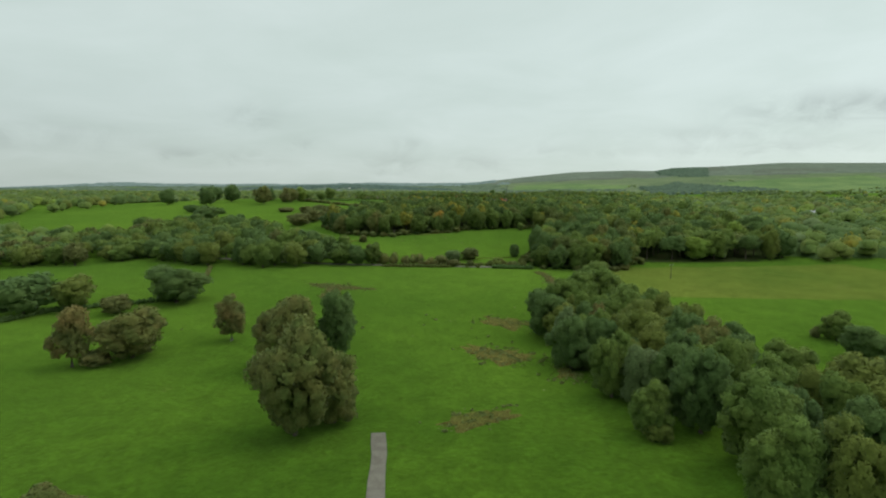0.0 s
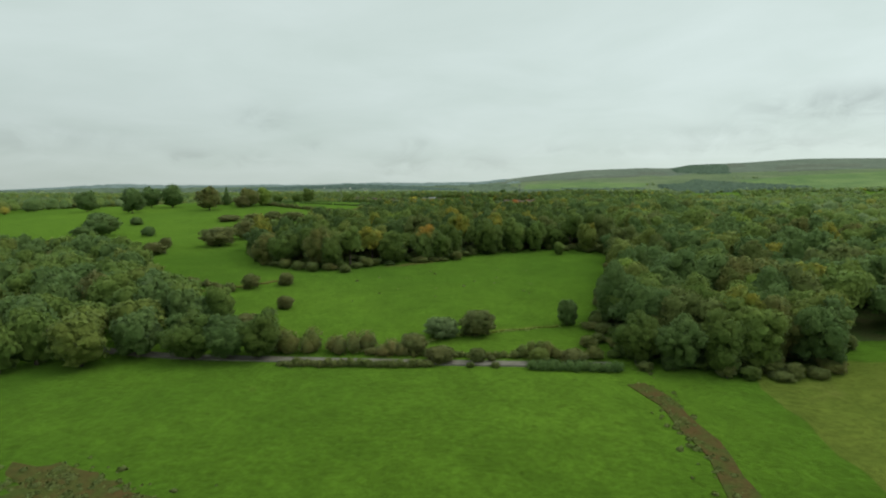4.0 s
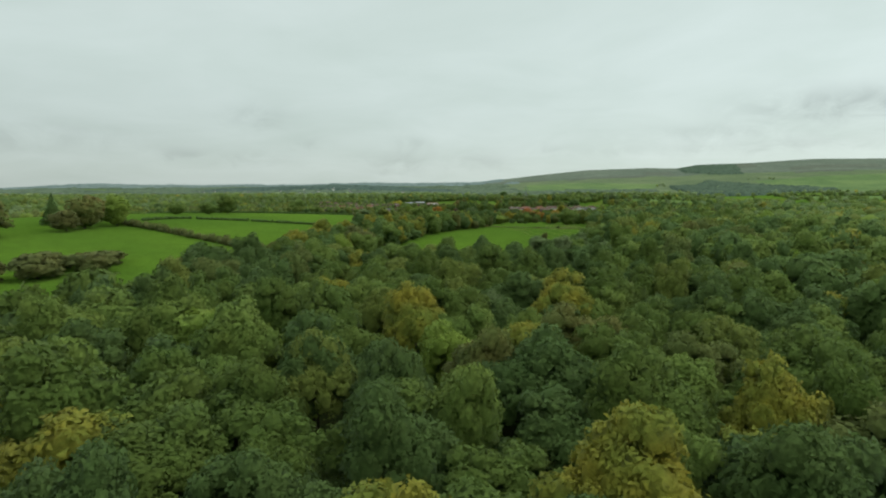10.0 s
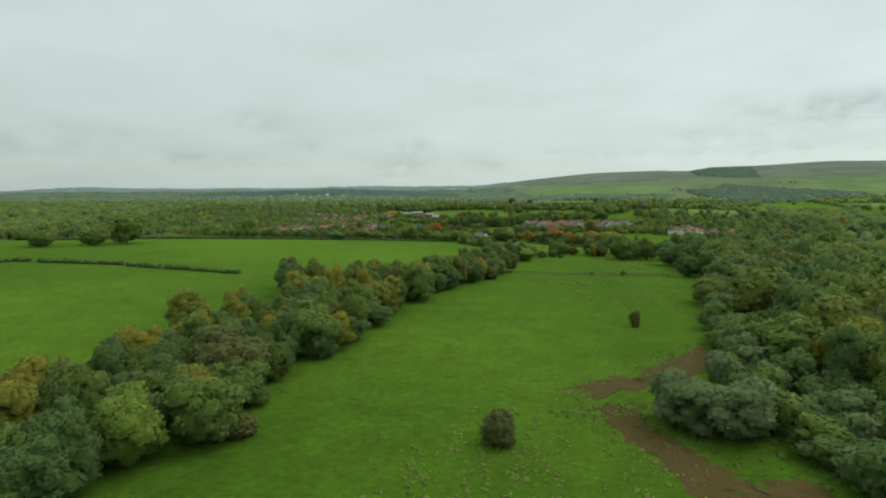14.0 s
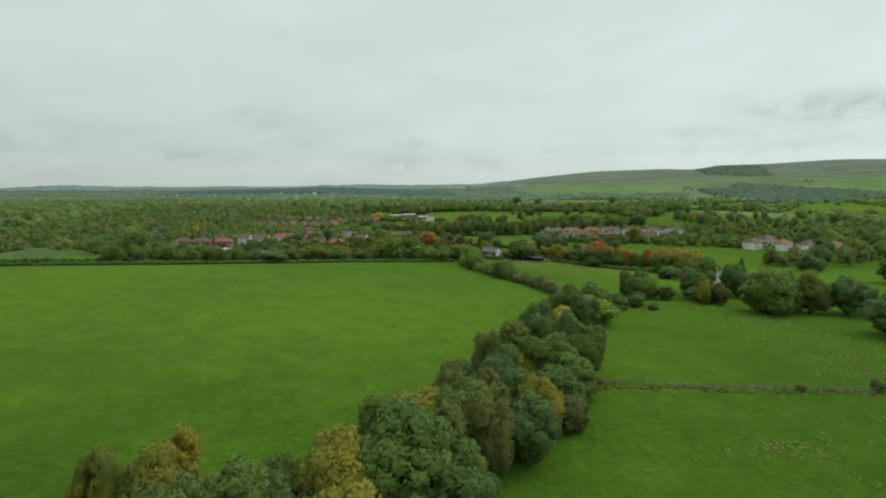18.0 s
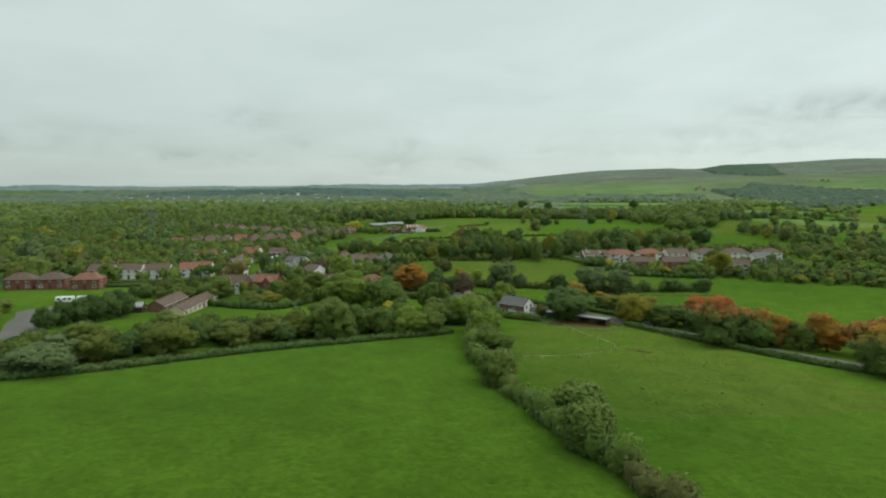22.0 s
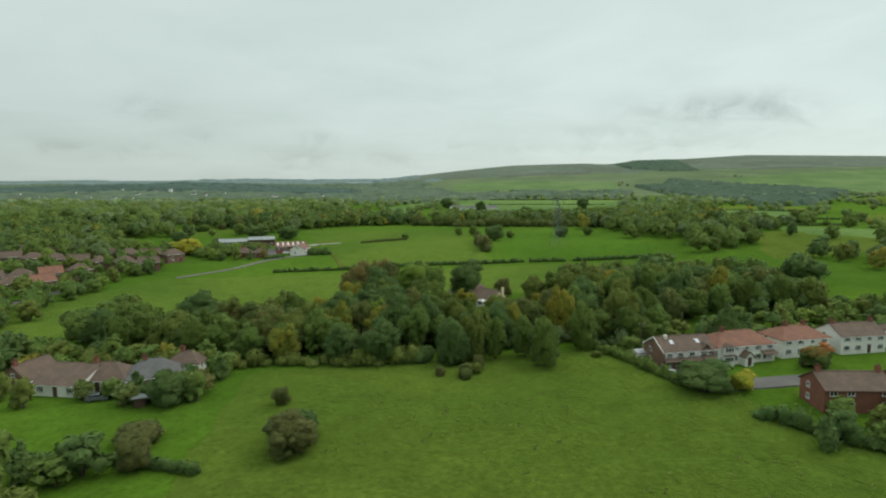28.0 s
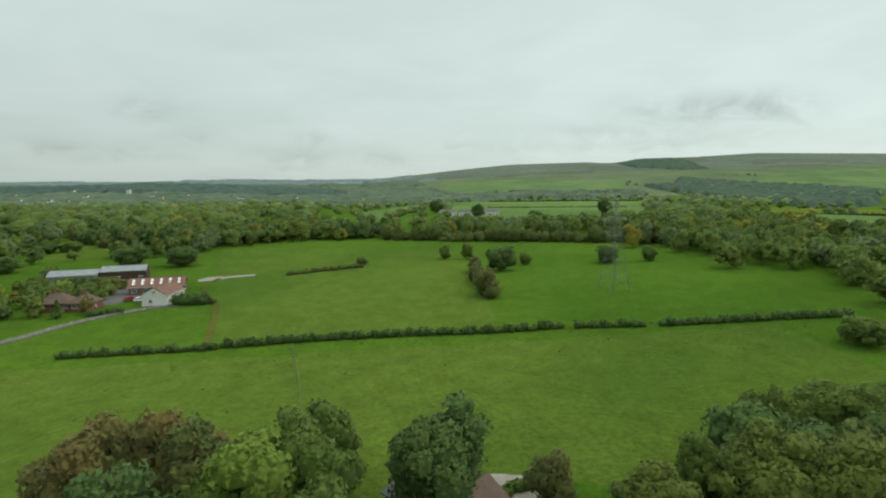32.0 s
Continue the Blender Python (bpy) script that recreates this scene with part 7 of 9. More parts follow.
h = house(-26.3, 1069.6, -13, 7.6, 6.8, 2.4, 2.1, "hip", RENDER, RED_TILE, B, "bungalow", 3, 1, 1)
h = house(-18.4, 1074.6, 24, 9.0, 5.6, 2.4, 1.9, "hip", RENDER, RED_TILE, B, "bungalow", 3, 1, 0)
h = house(-35.5, 1075.5, 62, 13.0, 6.6, 2.5, 2.2, "gable", CREAM, TILE, "cream bungalow with steep brown tiled roof and skylights", "bungalow", 3, 1, 1, skylights=2)
lean_wing(h, -6.2, -1.2, 3.3, 12.0, 2.4, 1.8, CREAM, TILE, "y")
house(-13.6, 1066.2, -16, 6.4, 5.2, 2.3, 1.6, "gable", RENDER, TILE, "small white bungalow with brown tiled roof", "bungalow", 2, 1, 0)
house(-49, 1087, -25, 7.0, 9.0, 5.0, 2.6, "gable", RENDER, TILE, "white two-storey house with brown tiled roof", "house", 2, 2, 1)
house(-68, 1104, 70, 10.0, 7.5, 3.0, 3.0, "gable", BROWN_BRICK, SLATE, "brown brick dormer bungalow with grey roof", "bungalow", 3, 1, 1)
h = house(-66, 1121, -25, 12.0, 8.0, 5.0, 2.8, "gable", RENDER, SLATE, "large white house with grey roof and gabled wing", "house", 3, 2, 1)
lean_wing(h, 1.0, 6.0, -7.0, -4.0, 5.0, 2.4, RENDER, SLATE, "y")
house(-75, 1172, -5, 14.0, 9.0, 2.9, 2.8, "hip", RENDER, SLATE, "white bungalow with low grey hipped roof", "bungalow", 4, 1, 0)
h = house(-105, 1166, -25, 9.5, 8.5, 5.0, 3.0, "hip", RENDER, RED_TILE, "white two-storey house with orange tiled hipped roof", "house", 3, 2, 1)
house(-46, 1155, 70, 9.0, 7.5, 3.0, 3.0, "gable", BROWN_BRICK, TILE, "brick bungalow with brown tiled roof", "bungalow", 3, 1, 1)
house(-29, 1152, -5, 12.0, 8.0, 2.8, 2.8, "hip", RENDER, TILE, "pale bungalow with brown hipped roof", "bungalow", 3, 1, 1)
h = house(-19, 1152, 20, 11.0, 8.0, 2.8, 3.0, "hip", BROWN_BRICK, SLATE, "brick bungalow with steep grey-brown hipped roof", "bungalow", 3, 1, 1)
lean_wing(h, 1.0, 5.5, -6.5, -4.0, 2.7, 2.0, RENDER, SLATE, "y")
h = house(-35, 1153, -18, 11, 14, 2.8, 2.6, "gable", RENDER, TILE, "wide white bungalow with low brown roof and glazed extension", "bungalow", 3, 1, 0)
house(-14, 1161, -10, 8, 6, 2.6, 2.2, "hip", RENDER, TILE, "small white bungalow with brown roof", "bungalow", 2, 1, 1)
# brick houses at the field's edge
h = house(-61, 1050, -14, 11.0, 7.5, 5.0, 2.8, "gable", BRICK, RED_TILE, "red brick detached house with red tiled roof", "house", 3, 2, 1)
lean_wing(h, 1.5, 6.0, -7.5, -3.75, 5.0, 2.6, BRICK, RED_TILE, "y")
window(h, 3.75, -7.5, 0.9, 0, 1.8, 1.25, 3)
window(h, 3.75, -7.5, 3.5, 0, 1.5, 1.2, 2)
h = house(-75, 1048, -14, 13.0, 7.5, 4.6, 3.0, "gable", BROWN_BRICK, TILE, "brown brick house with brown tiles and white gables", "house", 3, 2, 1)
for gx in (-4.5, 0.0, 4.5):
    lean_wing(h, gx - 1.3, gx + 1.3, -4.4, -3.75, 4.3, 1.6, RENDER, TILE, "y")
    window(h, gx, -4.4, 3.2, 0, 1.3, 1.1, 2)
house(-114, 1094, 25, 10.0, 7.5, 4.8, 2.8, "gable", RENDER, RED_TILE, "white house with red tiled roof beside a hedge", "house", 3, 2, 1)
house(-90, 1091, 65, 10.0, 7.5, 4.8, 2.8, "gable", RENDER, TILE, "white gabled house with brown tiled roof", "house", 3, 2, 1)
house(-97, 1112, 65, 9.0, 7.5, 4.8, 2.8, "gable", BROWN_BRICK, SLATE, "brown brick house on a side road", "house", 3, 2, 1)
house(-101, 1132, 65, 9.0, 8.0, 4.8, 2.8, "hip", RENDER, RED_TILE, "white house with red hipped roof", "house", 3, 2, 1)
for x, y, m in ((-144, 1163, TILE), (-128, 1164, RED_TILE), (-112, 1184, RED_TILE), (-93, 1180, TILE)):
    house(x, y, -8, 11.0, 7.5, 4.9, 2.6, "gable", BROWN_BRICK if m is TILE else RENDER, m, "brick semi-detached house among garden trees", "house", 3, 2, 1)
for x, y, m in ((-152, 1086, TILE), (-139, 1088, TILE), (-125, 1088, TILE), (-108, 1097, RED_TILE)):
    house(x - 2, y, 6, 11.5, 7.5, 4.9, 2.7, "gable", RENDER, m, "white rendered house with brown tiled roof along the road", "house", 3, 2, 1)
for x, y, m in ((-173, 1057, TILE), (-159.5, 1058, TILE), (-143.5, 1057, RED_TILE)):
    house(x, y, 6, 12.0, 7.5, 4.7, 2.6, "hip", BRICK, m, "red brick house behind a hedge", "house", 3, 2, 1)
# long stable block and barns at the field's edge
house(-75.5, 1009, 90, 29.0, 5.6, 2.7, 1.7, "gable", CREAM, TILE, "long cream stable block with brown tiled roof", "stable", 8, 1, 0, ends=False)
house(-86, 1011, 90, 19.0, 6.0, 2.6, 1.8, "gable", BROWN_BRICK, TILE, "brick stable with brown tiled roof", "stable", 4, 1, 0, ends=False)
sheet("yard", [(-101, 947), (-93, 951), (-126, 1021), (-134, 1000)], ASPHALT, "wide grey hard-surfaced yard beside stables", cell=4.0, up=0.2, category="yard")
house(-93.5, 1001, 15, 7.0, 5.0, 2.4, 1.0, "gable", TIMBER, SHEET, "low timber shed beside stables", "shed", 2, 1, 0, ends=False)
# semi-detached rows by the meadow
S = "semi-detached houses with white upper storey and brown roof"
h = house(105.2, 1141.2, 3, 13.6, 8.4, 4.7, 2.5, "gable", BROWN_BRICK, TILE, "brown brick semi-detached houses with white upper storey and brown roof", "house", 5, 2, 0, skylights=2, door=False)
part("upper_wall", box(bmesh.new(), -6.4, 3.0, -4.25, -4.16, 2.75, 4.6), RENDER, h, "white rendered upper storey")
for wx in (-5.3, -2.4, 0.6):
    window(h, wx, -4.26, 3.15, 0, 1.5, 1.1, 3)
lean_roof(h, -6.8, 3.1, -4.2, 1.2, 3.0, 0.65, TILE)
lean_roof(h, 3.2, 6.8, -4.2, 2.2, 3.0, 0.9, TILE)
part("garage_door", box(bmesh.new(), 4.1, 6.4, -4.32, -4.2, 0.0, 2.1), SLATE, h, "grey garage door")
part("door", box(bmesh.new(), 1.6, 2.6, -4.32, -4.2, 0.0, 2.1), WHITE, h, "white front door")
lean_wing(h, 3.4, 5.4, -4.2, -1.2, 4.9, 1.1, TILE, TILE, "y")
window(h, 4.4, -4.22, 3.6, 0, 1.2, 1.0, 2)
part("chimney", box(bmesh.new(), -4.6, -3.9, -0.9, -0.2, 4.8, 7.6), RENDER, h, "pale rendered chimney")
for sy in (-1, 1):
    part("bargeboard", prism(bmesh.new(), [(-7.12, 0, 7.26), (-7.05, 0, 7.26), (-7.05, sy * 4.5, 4.58), (-7.12, sy * 4.5, 4.58)], 0.28), WHITE, h, "white bargeboard")
lean_wing(h, -9.0, -6.8, 3.0, 6.4, 2.4, 0.5, RENDER, SHEET, "x")
h = house(121.2, 1142.6, 4, 16.4, 8.4, 4.7, 2.5, "hip", RENDER, RED_TILE, "white semi-detached houses with hipped red roof, bays and porch", "house", 5, 2, 1, door=False)
bay(h, -5.6, -4.2, 3.0, 0.9, 4.6, RENDER, TILE)
lean_roof(h, -7.2, -4.0, -5.1, 0.4, 2.8, 0.3, TILE)
lean_wing(h, -1.9, 0.3, -6.2, -4.2, 2.3, 1.2, RENDER, TILE, "y")
part("door", box(bmesh.new(), -1.3, -0.3, -6.3, -6.2, 0.0, 2.05), TIMBER, h)
lean_roof(h, 3.9, 8.0, -4.2, 1.5, 2.9, 0.6, TILE)
window(h, 6.0, -4.22, 0.7, 0, 2.6, 1.4, 4)
house(139.2, 1144.4, 3, 14.0, 8.5, 4.7, 2.4, "hip", RENDER, RED_TILE, "white semi-detached houses with hipped red roof", "house", 4, 2, 2)
house(155.5, 1144, 0, 13.0, 8.5, 4.7, 2.4, "gable", RENDER, TILE, S, "house", 4, 2, 2)
house(173, 1143, 0, 14.0, 8.5, 4.7, 2.4, "hip", RENDER, TILE, S, "house", 4, 2, 2)
house(190, 1142, 0, 14.0, 8.5, 4.7, 2.4, "hip", RENDER, TILE, S, "house", 4, 2, 2)
house(124.5, 1113, 170, 13.5, 8.0, 4.7, 2.4, "gable", BRICK, TILE, "red brick semi-detached houses with brown tiled roof", "house", 4, 2, 2)
house(142, 1112, 172, 14.0, 8.0, 4.7, 2.4, "gable", BRICK, TILE, "red brick semi-detached houses with white end wall", "house", 4, 2, 2)
house(172, 1103, 150, 11.0, 7.5, 4.7, 2.4, "gable", RENDER, TILE, "white gabled house beside tall trees", "house", 3, 2, 1)
house(201, 1134, 0, 10.0, 7.5, 3.0, 2.6, "gable", RENDER, SLATE, "white bungalow beyond garden trees", "bungalow", 3, 1, 1)
house(208, 1139, 0, 13.0, 8.0, 4.7, 2.4, "hip", RENDER, TILE, S, "house", 4, 2, 1)
for x, y, m in ((232, 1060, TILE), (248, 1052, RED_TILE), (262, 1046, TILE), (276, 1040, RED_TILE), (250, 1075, TILE)):
    house(x, y, 30, 12.0, 8.0, 5.0, 2.8, "hip", RENDER, m, "white semi-detached houses on the far side of the village", "house", 4, 2, 1)
house(124, 877, 30, 11.0, 7.5, 4.8, 2.7, "gable", RENDER, SLATE, "white country house among dark conifers", "house", 3, 2, 1)
# red-roofed estate to the west
for k in range(22):
    x, y = -80 - 12.5 * (k % 11) + 5 * (k // 11), 1334 + 3 * (k % 11) + 24 * (k // 11)
    house(x, y, 20 + 13 * (k % 3), 10.0, 7.5, 4.8, 2.7, "hip" if k % 3 else "gable", BROWN_BRICK, TILE, "brown brick estate house among trees", "house", 2, 2, 0, ends=False)
for k in range(18):
    x, y = -190 + 10.0 * (k % 9) + 4 * (k // 9), 1246 + 5.5 * (k % 9) + 26 * (k // 9)
    house(x, y, 15 + 17 * (k % 3), 9.5, 7.5, 4.7, 2.8, "hip" if k % 2 else "gable", BROWN_BRICK, TILE if k % 4 else RED_TILE, "brown brick estate house among garden trees", "house", 2, 2, 0, ends=False)
# house in the wood
h = house(76.3, 1218.5, -52, 9.0, 8.8, 2.6, 2.8, "gable", CREAM, TILE, "cream house with steep brown tiled roof in a wood", "house", 3, 1, 0, ends=False, door=False)
lean_wing(h, -13.2, -4.5, -0.7, 6.6, 2.6, 2.7, CREAM, TILE, "y")
window(h, -10.2, -0.72, 0.9, 0, 1.6, 0.7, 3)
lean_wing(h, -19.6, -13.2, -1.6, 3.0, 2.2, 0.5, RENDER, SLATE, "x")
for wx in (-18.4, -16.8, -15.0):
    window(h, wx, -1.62, 0.9, 0, 1.1, 1.0, 2)
part("chimney", box(bmesh.new(), 4.4, 5.1, 1.3, 2.1, -0.5, 6.3), CREAM, h, "cream rendered chimney stack")
conservatory(h, 1.0, -5.5, 1.75, 4, 2.0, 2.5)
conservatory(h, 6.3, -2.2, 2.1, 8, 2.0, 2.9)
for sx in (1.2, 2.6):
    part("roof_vent", box(bmesh.new(), sx - 0.2, sx + 0.2, 0.2, 0.7, 5.05, 5.35), WHITE, h)
patch("patio", 78.5, 1209.6, 5.0, 3.2, 18, PAVING, "brown paved patio round a house", up=0.2, ragged=0.3)
patch("patio", 71, 1217, 3.2, 6.5, 28, PAVING, "brown paved yard beside a house", up=0.22, ragged=0.3)
patch("drive", 80.5, 1235, 8, 3.4, -20, GRAVEL, "pale gravel drive behind a house", up=0.2, ragged=0.3)
patch("lawn", 89.5, 1227, 4.5, 8.5, -18, GRASS_LUSH, "smooth green garden lawn", up=0.16, ragged=0.3)
patch("lawn", 92.5, 1209.5, 8.5, 5.0, 8, GRASS_LUSH, "smooth green garden lawn dotted with small shrubs", up=0.16, ragged=0.3)
# glazed lean-to and garden things round the house
def glazed_shed(x, y, turn, w, d):
    root = new("greenhouse")
    root.matrix_world = pose(x, y, ground_z(x, y), 0, 0, turn)
    part("base_wall", box(bmesh.new(), -w / 2, w / 2, -d / 2, d / 2, -0.5, 0.5), STONE, root)
    for k in range(6):
        px = -w / 2 + 0.08 + (w - 0.16) * k / 5
        for sy in (-1, 1):
            part("post", box(bmesh.new(), px - 0.05, px + 0.05, sy * (d / 2 - 0.05) - 0.05, sy * (d / 2 - 0.05) + 0.05, 0.5, 2.0), WHITE, root)
        if k < 5:
            qx = px + (w - 0.16) / 5
            for sy in (-1, 1):
                part("pane", box(bmesh.new(), px + 0.06, qx - 0.06, sy * (d / 2 - 0.05) - 0.012, sy * (d / 2 - 0.05) + 0.012, 0.5, 1.98), CLEAR_GLASS, root)
                part("roof_panel", prism(bmesh.new(), [(px + 0.03, 0, 2.5), (qx - 0.03, 0, 2.5), (qx - 0.03, sy * (d / 2 + 0.15), 1.98), (px + 0.03, sy * (d / 2 + 0.15), 1.98)], 0.03), CLEAR_GLASS, root)
    return tagged(root, "long low greenhouse with dull grey glass roof", "greenhouse")


glazed_shed(65.6, 1216.2, 38, 8.5, 3.4)
for x, y, hh, r_, c in ((88, 1211.5, 0.7, 0.5, "dark"), (91, 1210.6, 0.6, 0.5, "dark"), (95, 1208, 0.7, 0.55, "dark"), (93.2, 1211.6, 0.6, 0.45, "dark"), (97.2, 1210, 0.7, 0.5, "dark"), (86.4, 1215.4, 1.4, 1.0, "fresh"),
                        (86.8, 1212.4, 1.2, 1.0, "olive"), (87.0, 1209.6, 1.3, 1.1, "green"), (86.2, 1206.6, 1.2, 0.9, "fresh"), (92.5, 1217.8, 2.2, 1.4, "yellow"), (90, 1216.6, 1.7, 1.6, "copper")):
    bush(x, y, hh, r_, c, where="in a tended garden")
# farmstead
house(-54, 1419, 10, 18.0, 10.0, 4.0, 1.5, "gable", SHEET, SHEET, "long open grey sheet-metal barn", "barn", 4, 1, 0, ends=False)
house(-36, 1423, 10, 17.0, 10.0, 4.6, 1.5, "gable", TIMBER, SHEET, "dark grey metal barn with wide openings", "barn", 4, 1, 0, ends=False)
h = house(-13, 1391, 10, 19.0, 10.0, 3.2, 2.4, "gable", BROWN_BRICK, RUST_SHEET, "brick barn with dark sheet roof and white rooflights", "barn", 5, 1, 0, ends=False)
for k in range(6):
    for row in (0.34, 0.68):
        yy = -5.0 * row
        sk = part("rooflight", box(bmesh.new(), -0.45, 0.45, -0.7, 0.7, 0, 0.08), WHITE, h, "white translucent rooflight")
        sk.matrix_local = Matrix.Translation((-8.0 + 3.1 * k, yy, 3.2 + 2.4 * (1 - row) + 0.06)) @ Euler((math.atan2(2.4, 5.0), 0, 0)).to_matrix().to_4x4()
h = house(-5.5, 1372, 80, 13.0, 8.6, 3.8, 2.4, "gable", RENDER, RUST_SHEET, "white gabled barn conversion with red-brown roof", "barn", 3, 1, 0)
house(-38, 1369, 5, 10.0, 8.0, 2.9, 2.8, "hip", BRICK, TILE, "brick farm bungalow with brown hipped roof", "bungalow", 3, 1, 1)
house(-28.5, 1367, -5, 7.5, 7.0, 2.9, 2.6, "hip", BRICK, TILE, "small brick farm bungalow with brown roof", "bungalow", 2, 1, 1)
sheet("riding_arena", [(-4, 1408), (22, 1413), (20, 1424), (-6, 1419)], GRAVEL, "pale sand riding arena beside barns", cell=4.0, up=0.3, category="arena")
patch("farmyard", -22, 1388, 15, 14, 10, ASPHALT, "grey farmyard between barns", up=0.25)
for x, y, c in ((-40, 1409, "white"), (-36, 1405, "white"), (-30, 1408, "silver"), (-14, 1374, "white"), (-18, 1376, "red")):
    car(x, y, 30, c)
for x, y, r_, w_, d_, hh in ((160, 1748, 10, 16, 9, 4.5), (182, 1744, -10, 22, 9, 4.0), (205, 1750, 5, 18, 9, 4.2), (-10, 1930, 0, 18, 9, 4.5), (300, 440, 0, 40, 14, 4.0)):
    house(x, y, r_, w_, d_, hh, 2.6, "gable", RENDER if w_ < 30 else SHEET, SLATE if w_ < 30 else SHEET, "distant farm building among trees", "house", 4, 1, 0, ends=False)
for k in range(46):
    x, y = -420 - 38 * (k % 23) + 9 * math.sin(k * 5.1), 1750 + 420 * (k // 23) + 60 * math.sin(k * 2.7) + 8 * (k % 23)
    house(x, y, 17 * k % 90, 12, 9, 5.5, 2.8, "gable", RENDER if k % 3 else BRICK, TILE if k % 2 else SLATE, "distant pale house among trees", "house", 2, 2, 0, ends=False, door=False)
# stables and shelters in the paddock
def shelter(x, y, turn, w, d, h1, h2, wall, roofm, label, bays=2):
    root = new("field_shelter")
    root.matrix_world = pose(x, y, ground_z(x, y) - 0.05, 0, 0, turn)
    part("back_wall", box(bmesh.new(), -w / 2, w / 2, d / 2 - 0.1, d / 2, -0.5, h2), wall, root)
    for s in (-1, 1):
        part("side_wall", box(bmesh.new(), s * w / 2 - 0.05, s * w / 2 + 0.05, -d / 2, d / 2 - 0.1, -0.5, min(h1, h2)), wall, root)
    for k in range(bays):
        x0, x1 = -w / 2 + w * k / bays + 0.06, -w / 2 + w * (k + 1) / bays - 0.06
        if k % 2 == 0:
            part("front_panel", box(bmesh.new(), x0, x0 + (x1 - x0) * 0.55, -d / 2, -d / 2 + 0.08, -0.5, h1 - 0.15), wall, root)
        part("post", box(bmesh.new(), x1 - 0.08, x1 + 0.08, -d / 2, -d / 2 + 0.14, -0.5, h1), TIMBER, root)
    bm = prism(bmesh.new(), [(-w / 2 - 0.4, -d / 2 - 0.6, h1), (w / 2 + 0.4, -d / 2 - 0.6, h1), (w / 2 + 0.4, d / 2 + 0.3, h2 + 0.05), (-w / 2 - 0.4, d / 2 + 0.3, h2 + 0.05)], 0.1)
    part("roof", bm, roofm, root, "grey corrugated sheet roof")
    return tagged(root, label, "shelter")


shelter(67.5, 999, -35, 11.0, 4.0, 2.6, 2.2, TIMBER, SHEET, "long dark timber horse shelter with grey roof", 4)
shelter(58.5, 1004.5, -25, 6.0, 3.6, 2.5, 2.1, TIMBER, SLATE, "dark timber field stable with flat roof", 3)
shelter(54, 1007.5, -20, 4.2, 3.2, 2.4, 2.1, SHEET, SHEET, "small grey metal garden shed", 2)
shelter(-16, 1138, 10, 4.0, 3.0, 2.2, 2.0, TIMBER, SHEET, "small timber shed with grey roof", 1)
shelter(142, 1160, 10, 3.4, 2.6, 2.1, 1.9, TIMBER, SHEET, "small grey-roofed garden shed", 1)


def rail_fence(pts, label, step=2.4, hgt=1.15, rails=2, mat=None, half=0.05):
    """Posts and rails along a line."""
    mat = mat or FENCE
    root = new("fence")
    line = smooth_line(pts, step)
    ox, oy = line[0]
    oz = ground_z(ox, oy)
    root.location = (ox, oy, oz)
    bm = box(bmesh.new(), -0.06, 0.06, -0.06, 0.06, -0.4, hgt)
    pm = bpy.data.meshes.new("post")
    bm.to_mesh(pm)
    bm.free()
    pm.materials.append(mat)
    for x, y in line:
        o = new("post", pm)
        o.parent = root
        o.location = (x - ox, y - oy, ground_z(x, y) - oz)
    for k in range(rails):
        zz = hgt * (0.92 - 0.42 * k)
        vs, fs = [], []
        for i, (x, y) in enumerate(line):
            z = ground_z(x, y) - oz + zz
            vs += [(x - ox, y - oy, z + half), (x - ox, y - oy, z - half), (x - ox + 0.04, y - oy + 0.04, z - half), (x - ox + 0.04, y - oy + 0.04, z + half)]
            if i:
                a = 4 * i
                fs += [(a - 4 + q, a - 4 + (q + 1) % 4, a + (q + 1) % 4, a + q) for q in range(4)]
        o = new("rail", mesh_of("rail", vs, fs, mat))
        o.parent = root
    return tagged(root, label, "fence")


rail_fence([(45, 1003), (51, 996), (58, 990)], "weathered post and rail fence round a paddock")
rail_fence([(58, 990), (66, 984), (76, 990)], "weathered post and rail fence before a shelter")
rail_fence([(36, 945), (50, 948), (64, 960), (62, 972), (56, 990)], "thin white electric tape fence in a paddock", 4.0, 0.9, 1, PALE_WOOD, 0.015)
rail_fence([(66, 1030), (84, 1046), (104, 1056), (140, 1064)], "wire and post fence across a meadow", 3.2, 1.1, 2)
rail_fence([(-36, 1331), (-22, 1348.5), (-8, 1360)], "pale rail fence along a farm drive", 3.0, 1.1, 2, PALE_WOOD, 0.035)
rail_fence([(38, 750.5), (46, 752.5), (61, 749.8), (75, 750.7), (90, 750.6), (108, 752)], "old wire and post fence across a pasture", 3.0, 1.05, 2)
rail_fence([(44, 1311), (47, 1290), (50, 1267)], "old wire fence running down a slope", 3.0, 1.1, 1)
# vehicles
car(9, 1045.3, -25, "black", "black estate car on the village road")
for x, y, a, c in ((-80, 1108, 75, "black"), (-81.5, 1114, 80, "blue"), (-86.5, 1127, 85, "white"), (99, 1133, -60, "silver"), (101, 1132, -60, "black"), (134, 1134.5, 60, "black"),
                   (138, 1135, 60, "white"), (-19, 1144, 30, "white"), (-27, 1142, 10, "grey"), (-19, 1068, 60, "silver"), (118, 761, 20, "white"), (86, 996, -40, "black")):
    car(x, y, a, c)


